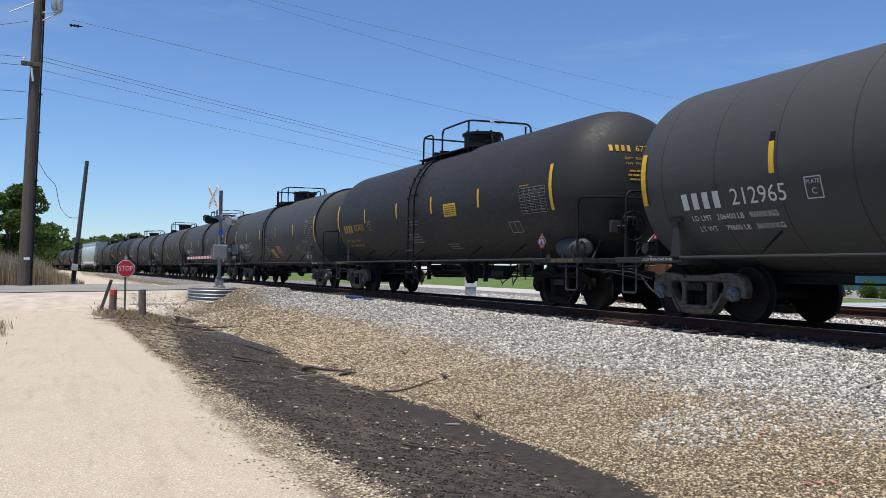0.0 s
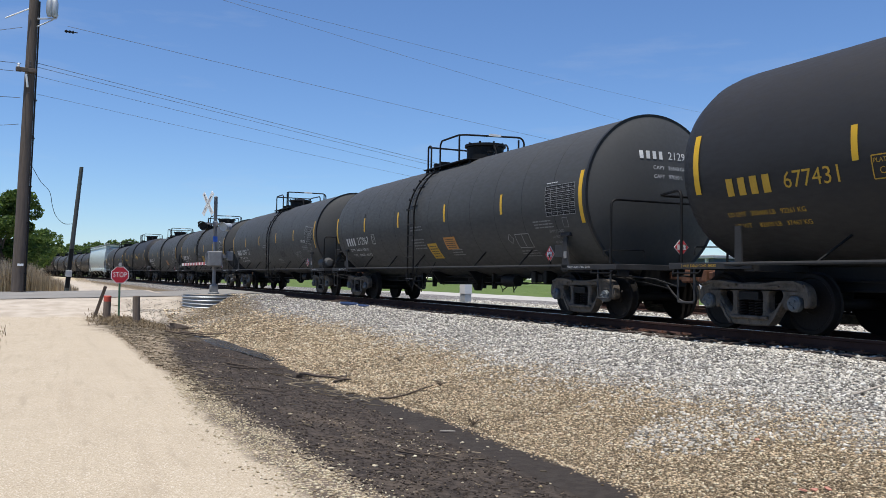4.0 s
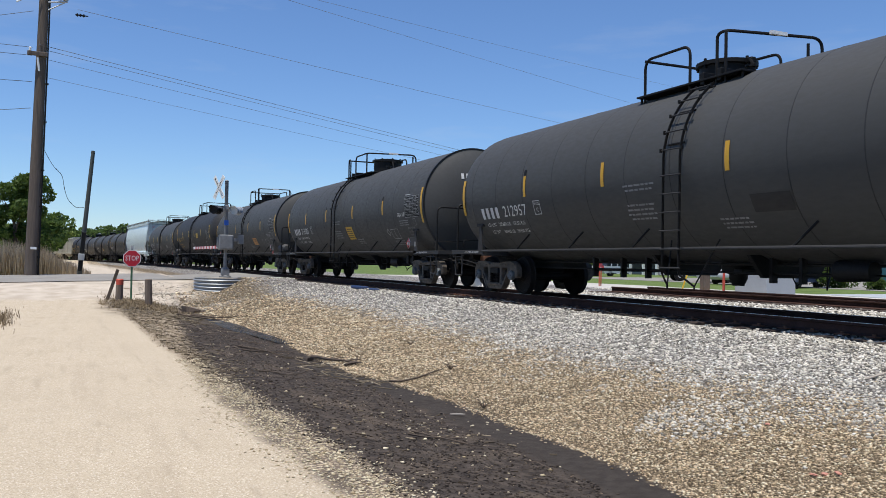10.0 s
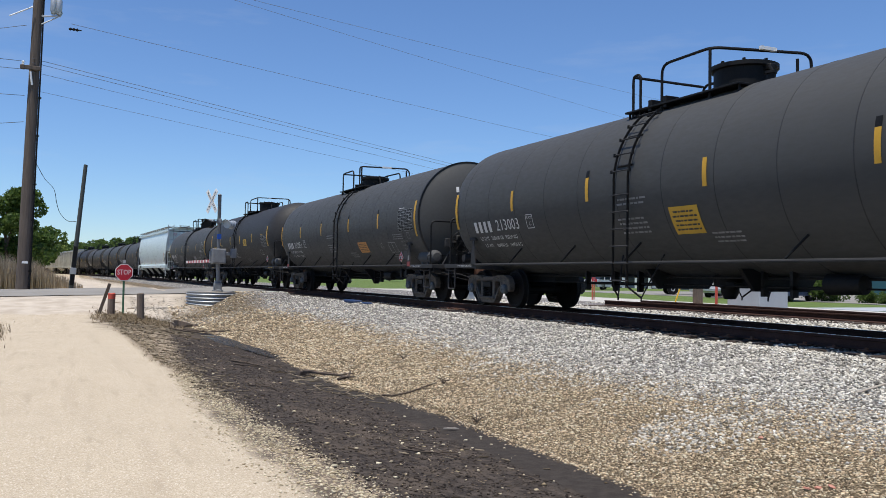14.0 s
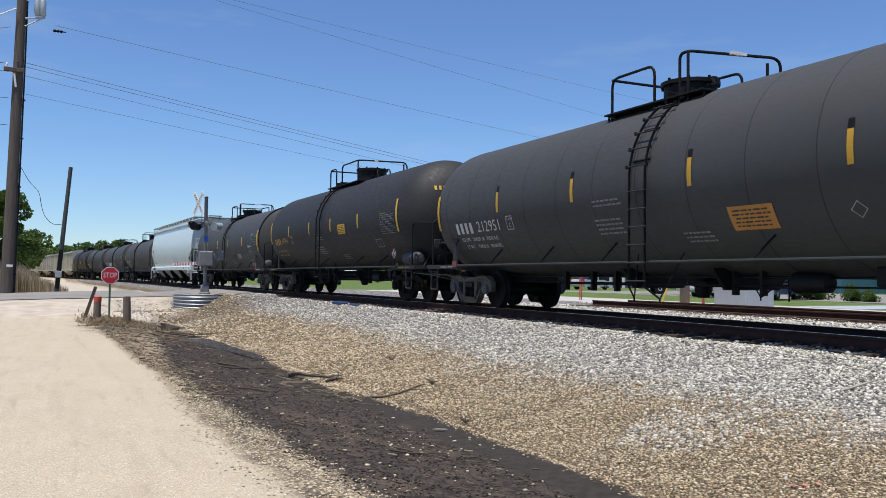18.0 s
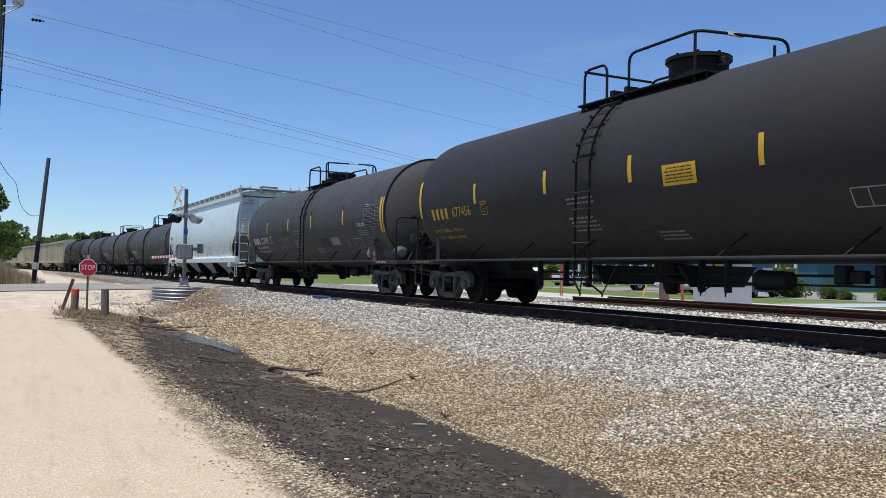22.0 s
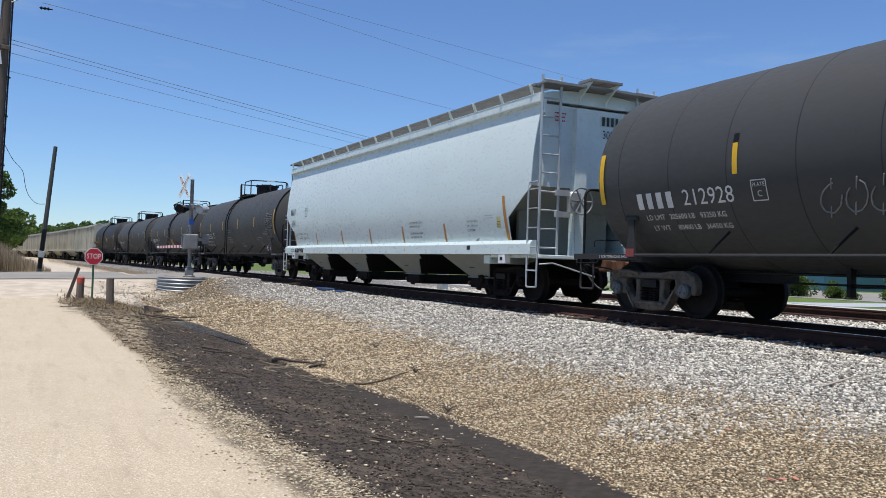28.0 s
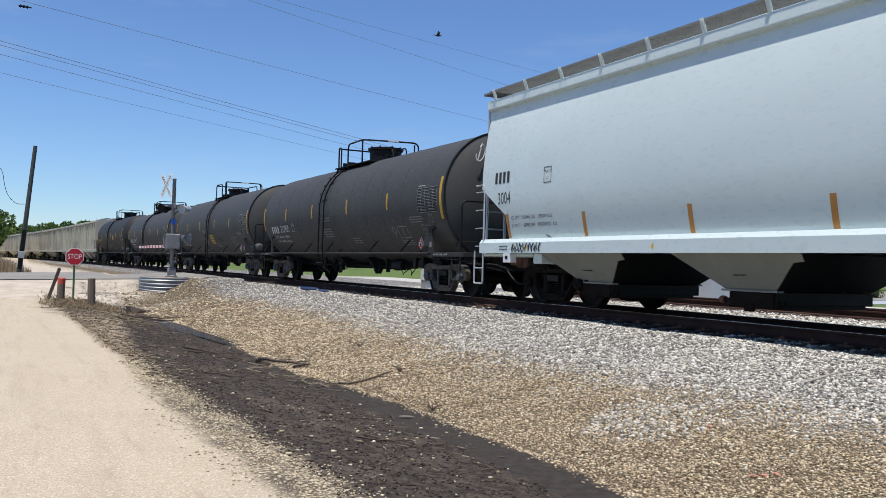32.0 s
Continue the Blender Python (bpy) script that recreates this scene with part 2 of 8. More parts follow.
M = {
    "tank": mat("charcoal_tank_paint", (0.056, 0.0565, 0.0545), 0.6, var=0.12, big=0.5, fine=14, bump=0.012, dirt=(0.07, 0.07, 0.066), dirt_amount=0.3, stretch=(1, 0.35, 1), spec=0.3),
    "seam": mat("jacket_seam", (0.014, 0.014, 0.0145), 0.6, var=0.2, big=2, fine=30, bump=0.0),
    "tank_black": mat("black_tank_paint", (0.030, 0.029, 0.029), 0.6, var=0.16, big=0.5, fine=14, bump=0.02, dirt=(0.045, 0.041, 0.037), dirt_amount=0.35, stretch=(1, 0.35, 1), spec=0.28),
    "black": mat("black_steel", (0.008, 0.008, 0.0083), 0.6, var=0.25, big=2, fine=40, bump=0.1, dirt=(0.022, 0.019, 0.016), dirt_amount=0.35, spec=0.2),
    "grey_steel": mat("dark_grey_steel", (0.042, 0.042, 0.043), 0.7, var=0.2, big=2, fine=40, bump=0.08, dirt=(0.03, 0.027, 0.024), dirt_amount=0.4, spec=0.15),
    "reservoir": mat("grey_reservoir_paint", (0.075, 0.076, 0.077), 0.65, var=0.15, big=3, fine=30, bump=0.05, dirt=(0.06, 0.055, 0.05), dirt_amount=0.4, spec=0.2),
    "truck": mat("dusty_cast_steel", (0.105, 0.086, 0.067), 0.75, var=0.5, big=5, fine=50, bump=0.4, dirt=(0.011, 0.010, 0.009), dirt_amount=0.95),
    "truck_dark": mat("dark_rusty_cast_steel", (0.013, 0.0095, 0.008), 0.8, var=0.4, big=5, fine=50, bump=0.3, dirt=(0.007, 0.006, 0.0055), dirt_amount=0.8, spec=0.1),
    "wheel": mat("wheel_steel", (0.009, 0.0075, 0.007), 0.7, var=0.3, big=3, fine=40, bump=0.1, spec=0.2),
    "cap": mat("bearing_cap", (0.10, 0.112, 0.12), 0.6, 0.2, var=0.35, big=8, fine=50, bump=0.15),
    "rust": mat("rusty_steel", (0.14, 0.06, 0.032), 0.85, var=0.35, big=4, fine=60, bump=0.25, dirt=(0.05, 0.035, 0.03), dirt_amount=0.6),
    "rail": mat("rail_steel", (0.06, 0.034, 0.028), 0.9, 0.0, var=0.3, big=2, fine=50, bump=0.15, dirt=(0.02, 0.014, 0.012), dirt_amount=0.6, spec=0.08),
    "shine": mat("polished_rail_head", (0.42, 0.42, 0.43), 0.25, 1.0, var=0.1, big=3, fine=60, bump=0.02),
    "tie": mat("creosote_tie", (0.06, 0.042, 0.032), 0.9, var=0.35, big=2, fine=30, bump=0.4, stretch=(0.3, 2, 2)),
    "yellow": mat("yellow_reflective_strip", (0.72, 0.42, 0.015), 0.45, var=0.08, big=4, fine=40, bump=0.02),
    "orange": mat("faded_orange_strip", (0.50, 0.22, 0.045), 0.5, var=0.12, big=4, fine=40, bump=0.02),
    "amber": mat("amber_reflective_strip", (0.56, 0.31, 0.02), 0.5, var=0.12, big=4, fine=40, bump=0.02),
    "white": mat("white_lettering", (0.62, 0.62, 0.60), 0.6, var=0.15, big=3, fine=30, bump=0.02),
    "table_ink": mat("worn_table_rules", (0.36, 0.36, 0.35), 0.6, var=0.3, big=3, fine=30, bump=0.02),
    "white_dim": mat("worn_white_lettering", (0.22, 0.22, 0.22), 0.6, var=0.3, big=3, fine=30, bump=0.02),
    "gold": mat("yellow_lettering", (0.55, 0.33, 0.03), 0.6, var=0.15, big=3, fine=30, bump=0.02),
    "ink": mat("black_lettering", (0.03, 0.03, 0.03), 0.6, var=0.2, big=3, fine=30, bump=0.0),
    "placard_red": mat("red_placard", (0.55, 0.03, 0.035), 0.5, var=0.08, big=3, fine=30, bump=0.0),
    "hopper": mat("pale_grey_hopper_paint", (0.62, 0.70, 0.68), 0.3, var=0.04, big=0.5, fine=12, bump=0.008, dirt=(0.50, 0.565, 0.545), dirt_amount=0.4, stretch=(1, 0.4, 1)),
    # underside sheets: dusty, and darker than the side paint to stand for shade
    "hopper_bay": mat("dusty_shaded_bay_paint", (0.21, 0.215, 0.185), 0.7, var=0.12, big=1.2, fine=14, bump=0.05, dirt=(0.20, 0.19, 0.16), dirt_amount=0.6),
    "hopper_grey": mat("weathered_grey_hopper_paint", (0.47, 0.45, 0.37), 0.6, var=0.15, big=0.6, fine=14, bump=0.04, dirt=(0.30, 0.28, 0.23), dirt_amount=0.5, random_tint=0.25),
    "walkway": mat("dull_walkway_steel", (0.20, 0.205, 0.205), 0.7, var=0.15, big=5, fine=40, bump=0.05),
    "pale_yellow": mat("pale_yellow_notice", (0.66, 0.58, 0.22), 0.5, var=0.12, big=6, fine=40, bump=0.0),
    "mast": mat("weathered_mast_steel", (0.19, 0.195, 0.2), 0.6, 0.1, var=0.2, big=4, fine=40, bump=0.05),
    "faded_red": mat("faded_red_tag", (0.22, 0.045, 0.04), 0.7, var=0.2, big=6, fine=40, bump=0.0),
    "galv": mat("galvanised_steel", (0.46, 0.48, 0.49), 0.45, 0.4, var=0.15, big=5, fine=40, bump=0.05),
    "asphalt": mat("worn_asphalt", (0.24, 0.225, 0.20), 0.9, var=0.15, big=0.4, fine=30, bump=0.2, dirt=(0.33, 0.30, 0.26), dirt_amount=0.5),
    "wood_pole": mat("weathered_pole_wood", (0.115, 0.09, 0.072), 0.9, var=0.35, big=2, fine=16, bump=0.35, stretch=(6, 6, 0.5)),
    "grey_pole": mat("grey_green_pole", (0.06, 0.068, 0.062), 0.8, var=0.25, big=2, fine=16, bump=0.2, stretch=(6, 6, 0.5)),
    "cable": mat("weathered_overhead_cable", (0.14, 0.155, 0.18), 0.7, var=0.1, big=2, fine=20, bump=0.0),
    "post_wood": mat("weathered_post_wood", (0.17, 0.13, 0.10), 0.9, var=0.35, big=4, fine=20, bump=0.4, stretch=(5, 5, 0.7)),
    "scrap_wood": mat("bleached_scrap_wood", (0.36, 0.32, 0.27), 0.9, var=0.3, big=6, fine=40, bump=0.3, stretch=(0.6, 5, 5)),
    "red_paint": mat("red_paint", (0.50, 0.07, 0.04), 0.6, var=0.15, big=6, fine=40, bump=0.05),
    "sign_red": mat("sign_red", (0.48, 0.015, 0.03), 0.4, var=0.06, big=3, fine=30, bump=0.0),
    "sign_white": mat("sign_white", (0.75, 0.75, 0.73), 0.45, var=0.06, big=3, fine=30, bump=0.0),
    "green_post": mat("green_sign_post", (0.05, 0.13, 0.07), 0.6, var=0.2, big=4, fine=40, bump=0.05),
    "grey_box": mat("grey_equipment_paint", (0.34, 0.35, 0.35), 0.5, var=0.1, big=3, fine=30, bump=0.03),
    "wire": mat("black_cable", (0.02, 0.02, 0.022), 0.6, var=0.1, big=2, fine=20, bump=0.0),
    "coral": mat("faded_survey_paint", (0.52, 0.24, 0.17), 0.8, var=0.2, big=8, fine=60, bump=0.2),
    "water": mat("muddy_water", (0.035, 0.029, 0.023), 0.16, var=0.1, big=2, fine=10, bump=0.01),
    "blue_tarp": mat("blue_tarp", (0.01, 0.035, 0.11), 0.6, var=0.2, big=6, fine=30, bump=0.3),
    "concrete": mat("pale_concrete", (0.36, 0.38, 0.40), 0.85, var=0.08, big=2, fine=30, bump=0.1),
    "teal": mat("teal_wall_paint", (0.035, 0.12, 0.16), 0.7, var=0.08, big=1, fine=20, bump=0.05),
    "slate": mat("slate_blue_wall", (0.06, 0.08, 0.11), 0.7, var=0.1, big=1, fine=20, bump=0.05),
    "glass_dark": mat("dark_window_glass", (0.02, 0.025, 0.03), 0.08, var=0.1, big=1, fine=5, bump=0.0),
    "sign_green": mat("green_sign_face", (0.01, 0.14, 0.07), 0.5, var=0.06, big=3, fine=30, bump=0.0),
    "bark": mat("bark", (0.10, 0.075, 0.055), 0.9, var=0.35, big=3, fine=15, bump=0.5, stretch=(3, 3, 0.6)),
}


# ---- the plan ----
CURVE = 0.000636          # the line bends gently to the far left


def track_x(y):
    return -CURVE / 2 * y * y if y > 0 else 0.0


def on_track(u, x=0.0, z=0.0):
    """A pose on the line, u metres along it, turned with the bend."""
    turn = math.degrees(CURVE * u) if u > 0 else 0.0
    a = radians(turn)
    return pose(track_x(u) + x * math.cos(a), u + x * math.sin(a), z, 0, 0, turn)


def sstep(a, b, x):
    t = np.clip((x - a) / (b - a), 0, 1)
    return t * t * (3 - 2 * t)


def lerp_rows(x, xs, ys):
    return np.interp(x, xs, ys)


def wavy(x, y, s, seed=0.0):
    """Cheap smooth unevenness, about -1 to 1."""
    return (np.sin(x * 1.7 * s + seed + 1.3 * np.sin(y * 0.9 * s + seed)) + np.sin(y * 2.1 * s + 2.1 * seed + 1.1 * np.sin(x * 1.3 * s)) + np.sin((x + y) * 3.7 * s + seed * 0.7)) / 3


def height(x, y):
    """Ground height over the whole plan."""
    x, y = np.asarray(x, float), np.asarray(y, float)
    d = x + np.where(y > 0, CURVE / 2 * y * y, 0)
    # cross-section beside the main line: ties, ballast shoulder, ditch, dirt road
    toe = lerp_rows(y, [0, 6, 9, 13, 17, 24, 30], [-6.0, -6.0, -6.0, -6.05, -6.2, -6.3, -5.9])
    near = np.interp(d, [-400, -60, -14, -10, -9.0, -8.2, -7.2, -6.6], [-0.9, -0.9, -0.80, -0.78, -0.80, -0.92, -1.10, -1.14])
    f = np.clip((d - toe) / (-1.75 - toe), 0, 1)
    slope = -1.12 + (1.12 - 0.215) * (f ** 0.92)
    z = np.where(d < toe, np.where(d < -6.6, near, -1.13), slope)
    z = np.where(d > -1.75, -0.215, z)
    z = np.where(d > 9.2, -0.24 - 0.14 * sstep(9.2, 11.5, d), z)
    z = z + 0.02 * wavy(x, y, 0.5) + 0.012 * wavy(x, y, 2.1, 2.0) * (d < -1.9) * (d > -9.2)
    for c in (-10.15, -11.75, -10.95, -12.6):          # shallow wheel ruts in the dirt road
        z = z - (0.014 if c in (-10.15, -11.75) else 0.007) * np.exp(-((x - c - 0.10 * np.sin(0.23 * y + c)) / 0.13) ** 2) * (y < 34)
    # the paved road on its bank, which crosses the line
    r = y - 0.12 * (d + 8)
    a0 = np.interp(d, [-9.6, -8.0], [31.5, 35.3])
    bank = sstep(0, 1, (r - a0) / np.interp(d, [-9.6, -8.0], [5.5, 1.9]))
    top = np.interp(d, [-60, -14, -5, -2, 2, 12], [-0.45, -0.40, -0.22, -0.08, -0.08, -0.2])
    top = top + np.where(d < -6, 0.10 * sstep(38, 47, r), 0)
    z = np.where(d < -1.8, z * (1 - bank) + top * bank, z)
    back = sstep(47.5, 53, r)
    far = np.where(d < -6, -0.45, -0.3)
    z = np.where((d < -1.8), z * (1 - back) + far * back, z)
    # earth heaped under the signal's steel ring
    z = np.maximum(z, np.where(y > 30, -0.56 - 0.45 * np.maximum(0, np.hypot(x + 5.45, y - 35.6) - 0.95), -9.0))
    z = np.maximum(z, np.where((y > 31) & (y < 40), -0.72 + 0.66 * sstep(-6.1, -4.3, x) - 0.35 * np.maximum(0, np.abs(y - 35.6) - 1.2), -9.0) * (x < -2.5) - 9.0 * (x >= -2.5))
    return z


SAND_EDGE = [(3, -8.95), (5.9, -9.15), (7.06, -9.28), (9.1, -9.30), (10.1, -9.37), (12.1, -9.31), (13.9, -9.37), (16.5, -9.49), (20.9, -9.62), (27, -9.80), (29, -9.85)]   # dirt road's edge: y, x
MUD_EDGE = [(3, -8.5), (5.86, -8.63), (6.5, -8.72), (7.34, -8.83), (8.37, -8.76), (8.9, -8.9), (10.2, -8.96), (11.1, -9.03), (12.2, -9.08), (16, -8.95), (20, -8.65), (23.3, -8.35)]   # where the mud begins
TOE = [(0, -6.2), (6, -6.15), (9, -6.1), (10, -6.1), (11.2, -6.2), (12.4, -6.25), (13.2, -6.55), (16, -6.5), (17.3, -6.5), (22, -6.35), (27, -6.9), (31.5, -6.9)]   # foot of the gravel slope: y, distance from the line


def node_ground():
    m = bpy.data.materials.new("ground_mix")
    m.use_nodes = True
    nt = m.node_tree
    N, L = nt.nodes, nt.links
    b = N["Principled BSDF"]
    b.inputs["Roughness"].default_value = 0.95
    b.inputs["Specular IOR Level"].default_value = 0.2
    tc = N.new("ShaderNodeTexCoord")
    sep = N.new("ShaderNodeSeparateXYZ")
    L.new(tc.outputs["Object"], sep.inputs[0])

    def tex(scale, detail=5.0, kind="noise"):
        t = N.new("ShaderNodeTexNoise" if kind == "noise" else "ShaderNodeTexVoronoi")
        t.inputs["Scale"].default_value = scale
        if kind == "noise":
            t.inputs["Detail"].default_value = detail
        L.new(tc.outputs["Object"], t.inputs["Vector"])
        return t

    def sock(v, s):
        if isinstance(v, (int, float)):
            s.default_value = v
        elif isinstance(v, tuple):
            s.default_value = v if len(v) == 4 else v + (1,)
        else:
            L.new(v, s)

    def op(kind, a, c=0.0, e=0.0):
        x = N.new("ShaderNodeMath")
        x.operation = kind
        sock(a, x.inputs[0]), sock(c, x.inputs[1]), sock(e, x.inputs[2])
        return x.outputs[0]

    def rng(v, lo, hi, a=0.0, c=1.0):
        r = N.new("ShaderNodeMapRange")
        r.interpolation_type = 'SMOOTHSTEP'
        sock(v, r.inputs[0])
        for i, k in enumerate((lo, hi, a, c)):
            sock(k, r.inputs[1 + i])
        return r.outputs[0]

    def mix(fac, a, c, kind='MIX'):
        x = N.new("ShaderNodeMix")
        x.data_type, x.blend_type = 'RGBA', kind
        sock(fac, x.inputs[0]), sock(a, x.inputs[6]), sock(c, x.inputs[7])
        return x.outputs[2]
    x, y = sep.outputs[0], sep.outputs[1]
    yp = op('MAXIMUM', y, 0.0)
    d = op('ADD', x, op('MULTIPLY', op('MULTIPLY', yp, yp), CURVE / 2))
    n_big, n_mid, n_fine, n_grain = tex(0.35), tex(1.6, 7), tex(9, 6), tex(60, 4)
    cells = tex(24, kind="voronoi")
    cells2 = tex(55, kind="voronoi")
    warp = op('ADD', op('MULTIPLY', op('SUBTRACT', n_mid.outputs[0], 0.5), 1.5), op('MULTIPLY', op('SUBTRACT', n_fine.outputs[0], 0.5), 0.5))
    dw = op('ADD', d, warp)
    # colours of the materials
    streak_at = N.new("ShaderNodeMapping")
    streak_at.inputs["Scale"].default_value = (3.2, 0.22, 1)
    streak_at.inputs["Rotation"].default_value = (0, 0, 0.05)
    L.new(tc.outputs["Object"], streak_at.inputs[0])
    streak = N.new("ShaderNodeTexNoise")
    streak.inputs["Scale"].default_value, streak.inputs["Detail"].default_value = 1.0, 6
    L.new(streak_at.outputs[0], streak.inputs["Vector"])
    grit = tex(90, kind="voronoi")
    grit_c = N.new("ShaderNodeSeparateColor")
    L.new(grit.outputs["Color"], grit_c.inputs[0])
    sand = mix(rng(n_mid.outputs[0], 0.35, 0.7), (0.465, 0.385, 0.277), (0.50, 0.417, 0.303))
    sand = mix(rng(n_fine.outputs[0], 0.45, 0.75, 0, 0.3), sand, (0.44, 0.36, 0.25))
    sand = mix(rng(n_grain.outputs[0], 0.42, 0.68, 0, 0.55), sand, (0.63, 0.54, 0.42))
    sand = mix(rng(streak.outputs[0], 0.5, 0.72, 0, 0.4), sand, (0.40, 0.325, 0.235))
    sand = mix(rng(grit_c.outputs[0], 0.78, 0.95, 0, 0.5), sand, (0.30, 0.24, 0.165))
    sand = mix(rng(grit_c.outputs[1], 0.85, 0.95, 0, 0.5), sand, (0.78, 0.72, 0.60))
    n_speck = tex(150, 2)
    sand = mix(rng(n_speck.outputs[0], 0.53, 0.66, 0, 0.65), sand, (0.33, 0.265, 0.185))
    tread_at = N.new("ShaderNodeMapping")
    tread_at.inputs["Scale"].default_value = (7.0, 0.9, 1)
    L.new(tc.outputs["Object"], tread_at.inputs[0])
    tread = N.new("ShaderNodeTexNoise")
    tread.inputs["Scale"].default_value, tread.inputs["Detail"].default_value = 1.0, 8
    L.new(tread_at.outputs[0], tread.inputs["Vector"])
    sand = mix(rng(tread.outputs[0], 0.56, 0.70, 0, 0.4), sand, (0.35, 0.285, 0.205))
    mud = mix(rng(n_fine.outputs[0], 0.35, 0.7), (0.030, 0.024, 0.0205), (0.082, 0.066, 0.054))
    mud = mix(rng(n_mid.outputs[0], 0.52, 0.68, 0, 0.6), mud, (0.115, 0.09, 0.068))
    mud = mix(rng(n_grain.outputs[0], 0.5, 0.75, 0, 0.5), mud, (0.13, 0.105, 0.085))
    stone_r = N.new("ShaderNodeSeparateColor")
    L.new(cells.outputs["Color"], stone_r.inputs[0])
    grey = mix(stone_r.outputs[0], (0.20, 0.19, 0.175), (0.60, 0.575, 0.53))
    grey = mix(rng(cells.outputs["Distance"], 0.25, 0.6), grey, (0.10, 0.09, 0.085))
    stone2 = N.new("ShaderNodeSeparateColor")
    L.new(cells2.outputs["Color"], stone2.inputs[0])
    tan = mix(stone2.outputs[0], (0.10, 0.072, 0.042), (0.38, 0.30, 0.195))
    tan = mix(rng(cells2.outputs["Distance"], 0.3, 0.7), tan, (0.07, 0.052, 0.033))
    straw = mix(n_fine.outputs[0], (0.17, 0.13, 0.07), (0.09, 0.07, 0.04))
    # zones across the plan
    edge_tan = op('ADD', op('MULTIPLY', y, -0.004), 4.05)          # where the clean stone gives way to brown gravel
    col = mix(rng(op('ADD', dw, edge_tan), -0.5, 0.7), tan, grey)
    def edge(stops, x0, span):
        """An edge of the plan: x for each y, from a few stops."""
        ramp = N.new("ShaderNodeValToRGB")
        cr = ramp.color_ramp
        while len(cr.elements) < len(stops):
            cr.elements.new(0.5)
        for e, (yy, v) in zip(cr.elements, stops):
            e.position = yy / 32.0
            k = (v - x0) / span
            e.color = (k, k, k, 1)
        L.new(op('DIVIDE', y, 32.0), ramp.inputs[0])
        return op('ADD', op('MULTIPLY', ramp.outputs[0], span), x0)
    toe_x = edge(TOE, -8.0, 4.0)
    mud_x = edge(MUD_EDGE, -10.0, 4.0)
    sand_x = edge(SAND_EDGE, -10.0, 4.0)
    small = op('MULTIPLY', op('SUBTRACT', n_fine.outputs[0], 0.5), 0.35)
    col = mix(rng(op('SUBTRACT', op('ADD', d, small), toe_x), 0.10, -0.10), col, mud)
    verge = mix(rng(cells.outputs["Distance"], 0.25, 0.55), mix(stone_r.outputs[0], (0.36, 0.28, 0.18), (0.62, 0.52, 0.37)), (0.16, 0.125, 0.095))
    verge = mix(rng(n_mid.outputs[0], 0.5, 0.66, 0, 0.7), verge, mud)
    litter = mix(rng(n_grain.outputs[0], 0.42, 0.62), (0.20, 0.155, 0.105), (0.46, 0.375, 0.265))
    litter = mix(rng(n_fine.outputs[0], 0.50, 0.68, 0, 0.6), litter, mud)
    verge = mix(rng(y, 9.5, 12.5), verge, litter)
    silt = mix(rng(n_fine.outputs[0], 0.3, 0.7), (0.036, 0.030, 0.026), (0.052, 0.044, 0.038))
    in_silt = op('MULTIPLY', rng(op('SUBTRACT', op('ADD', d, small), toe_x), -0.62, -0.45), rng(y, 15.5, 13.5))
    col = mix(op('MULTIPLY', in_silt, rng(op('SUBTRACT', op('ADD', d, small), toe_x), 0.1, -0.1)), col, silt)
    dv = op('ADD', x, op('MULTIPLY', warp, 0.3))
    col = mix(rng(op('SUBTRACT', dv, mud_x), 0.18, -0.16), col, verge)
    col = mix(rng(op('SUBTRACT', op('ADD', x, op('ADD', op('MULTIPLY', warp, 0.16), op('MULTIPLY', op('SUBTRACT', n_grain.outputs[0], 0.5), 0.22))), sand_x), 0.11, -0.11), col, sand)
    # dead grass and litter about the posts, grass off the dirt road
    yw = op('ADD', y, op('MULTIPLY', warp, 3.0))
    post = op('MULTIPLY', rng(yw, 22, 26.5), rng(dw, -10.2, -9.4))
    post = op('MULTIPLY', post, op('MULTIPLY', rng(dw, -6.8, -7.8), rng(yw, 32.5, 29.0)))
    col = mix(op('MULTIPLY', post, 0.9), col, mix(rng(n_fine.outputs[0], 0.4, 0.6), straw, mud))
    # beyond the road bank and across the lines
    rr = op('SUBTRACT', y, op('MULTIPLY', op('ADD', d, 8.0), 0.12))
    bank = mix(rng(n_mid.outputs[0], 0.3, 0.7), (0.42, 0.355, 0.28), (0.55, 0.48, 0.39))
    left = rng(dw, -5.2, -6.4)
    bank_at = rng(d, -9.8, -6.0, 31.6, 33.2)
    col = mix(op('MULTIPLY', rng(op('SUBTRACT', op('ADD', rr, warp), bank_at), 0.0, 1.0), left), col, bank)
    wild = mix(n_mid.outputs[0], (0.20, 0.15, 0.07), (0.07, 0.09, 0.025))
    col = mix(op('MULTIPLY', rng(op('ADD', rr, warp), 48.2, 49.2), rng(dw, -10.2, -11.2)), col, wild)
    col = mix(rng(dw, -17.5, -18.5), col, wild)
    pale = mix(rng(n_mid.outputs[0], 0.3, 0.7), (0.42, 0.40, 0.36), (0.52, 0.49, 0.45))
    col = mix(rng(op('ADD', d, small), 10.6, 11.0), col, pale)
    lawn = mix(rng(n_mid.outputs[0], 0.3, 0.7), (0.085, 0.128, 0.03), (0.13, 0.178, 0.05))
    col = mix(rng(op('ADD', d, small), 18.0, 18.3), col, lawn)
    col = mix(op('MULTIPLY', rng(op('ADD', d, small), 10.8, 11.2), op('MULTIPLY', rng(y, 64, 66), rng(d, 30, 29))), col, lawn)
    L.new(col, b.inputs["Base Color"])
    bp = N.new("ShaderNodeBump")
    bp.inputs["Strength"].default_value, bp.inputs["Distance"].default_value = 0.7, 0.03
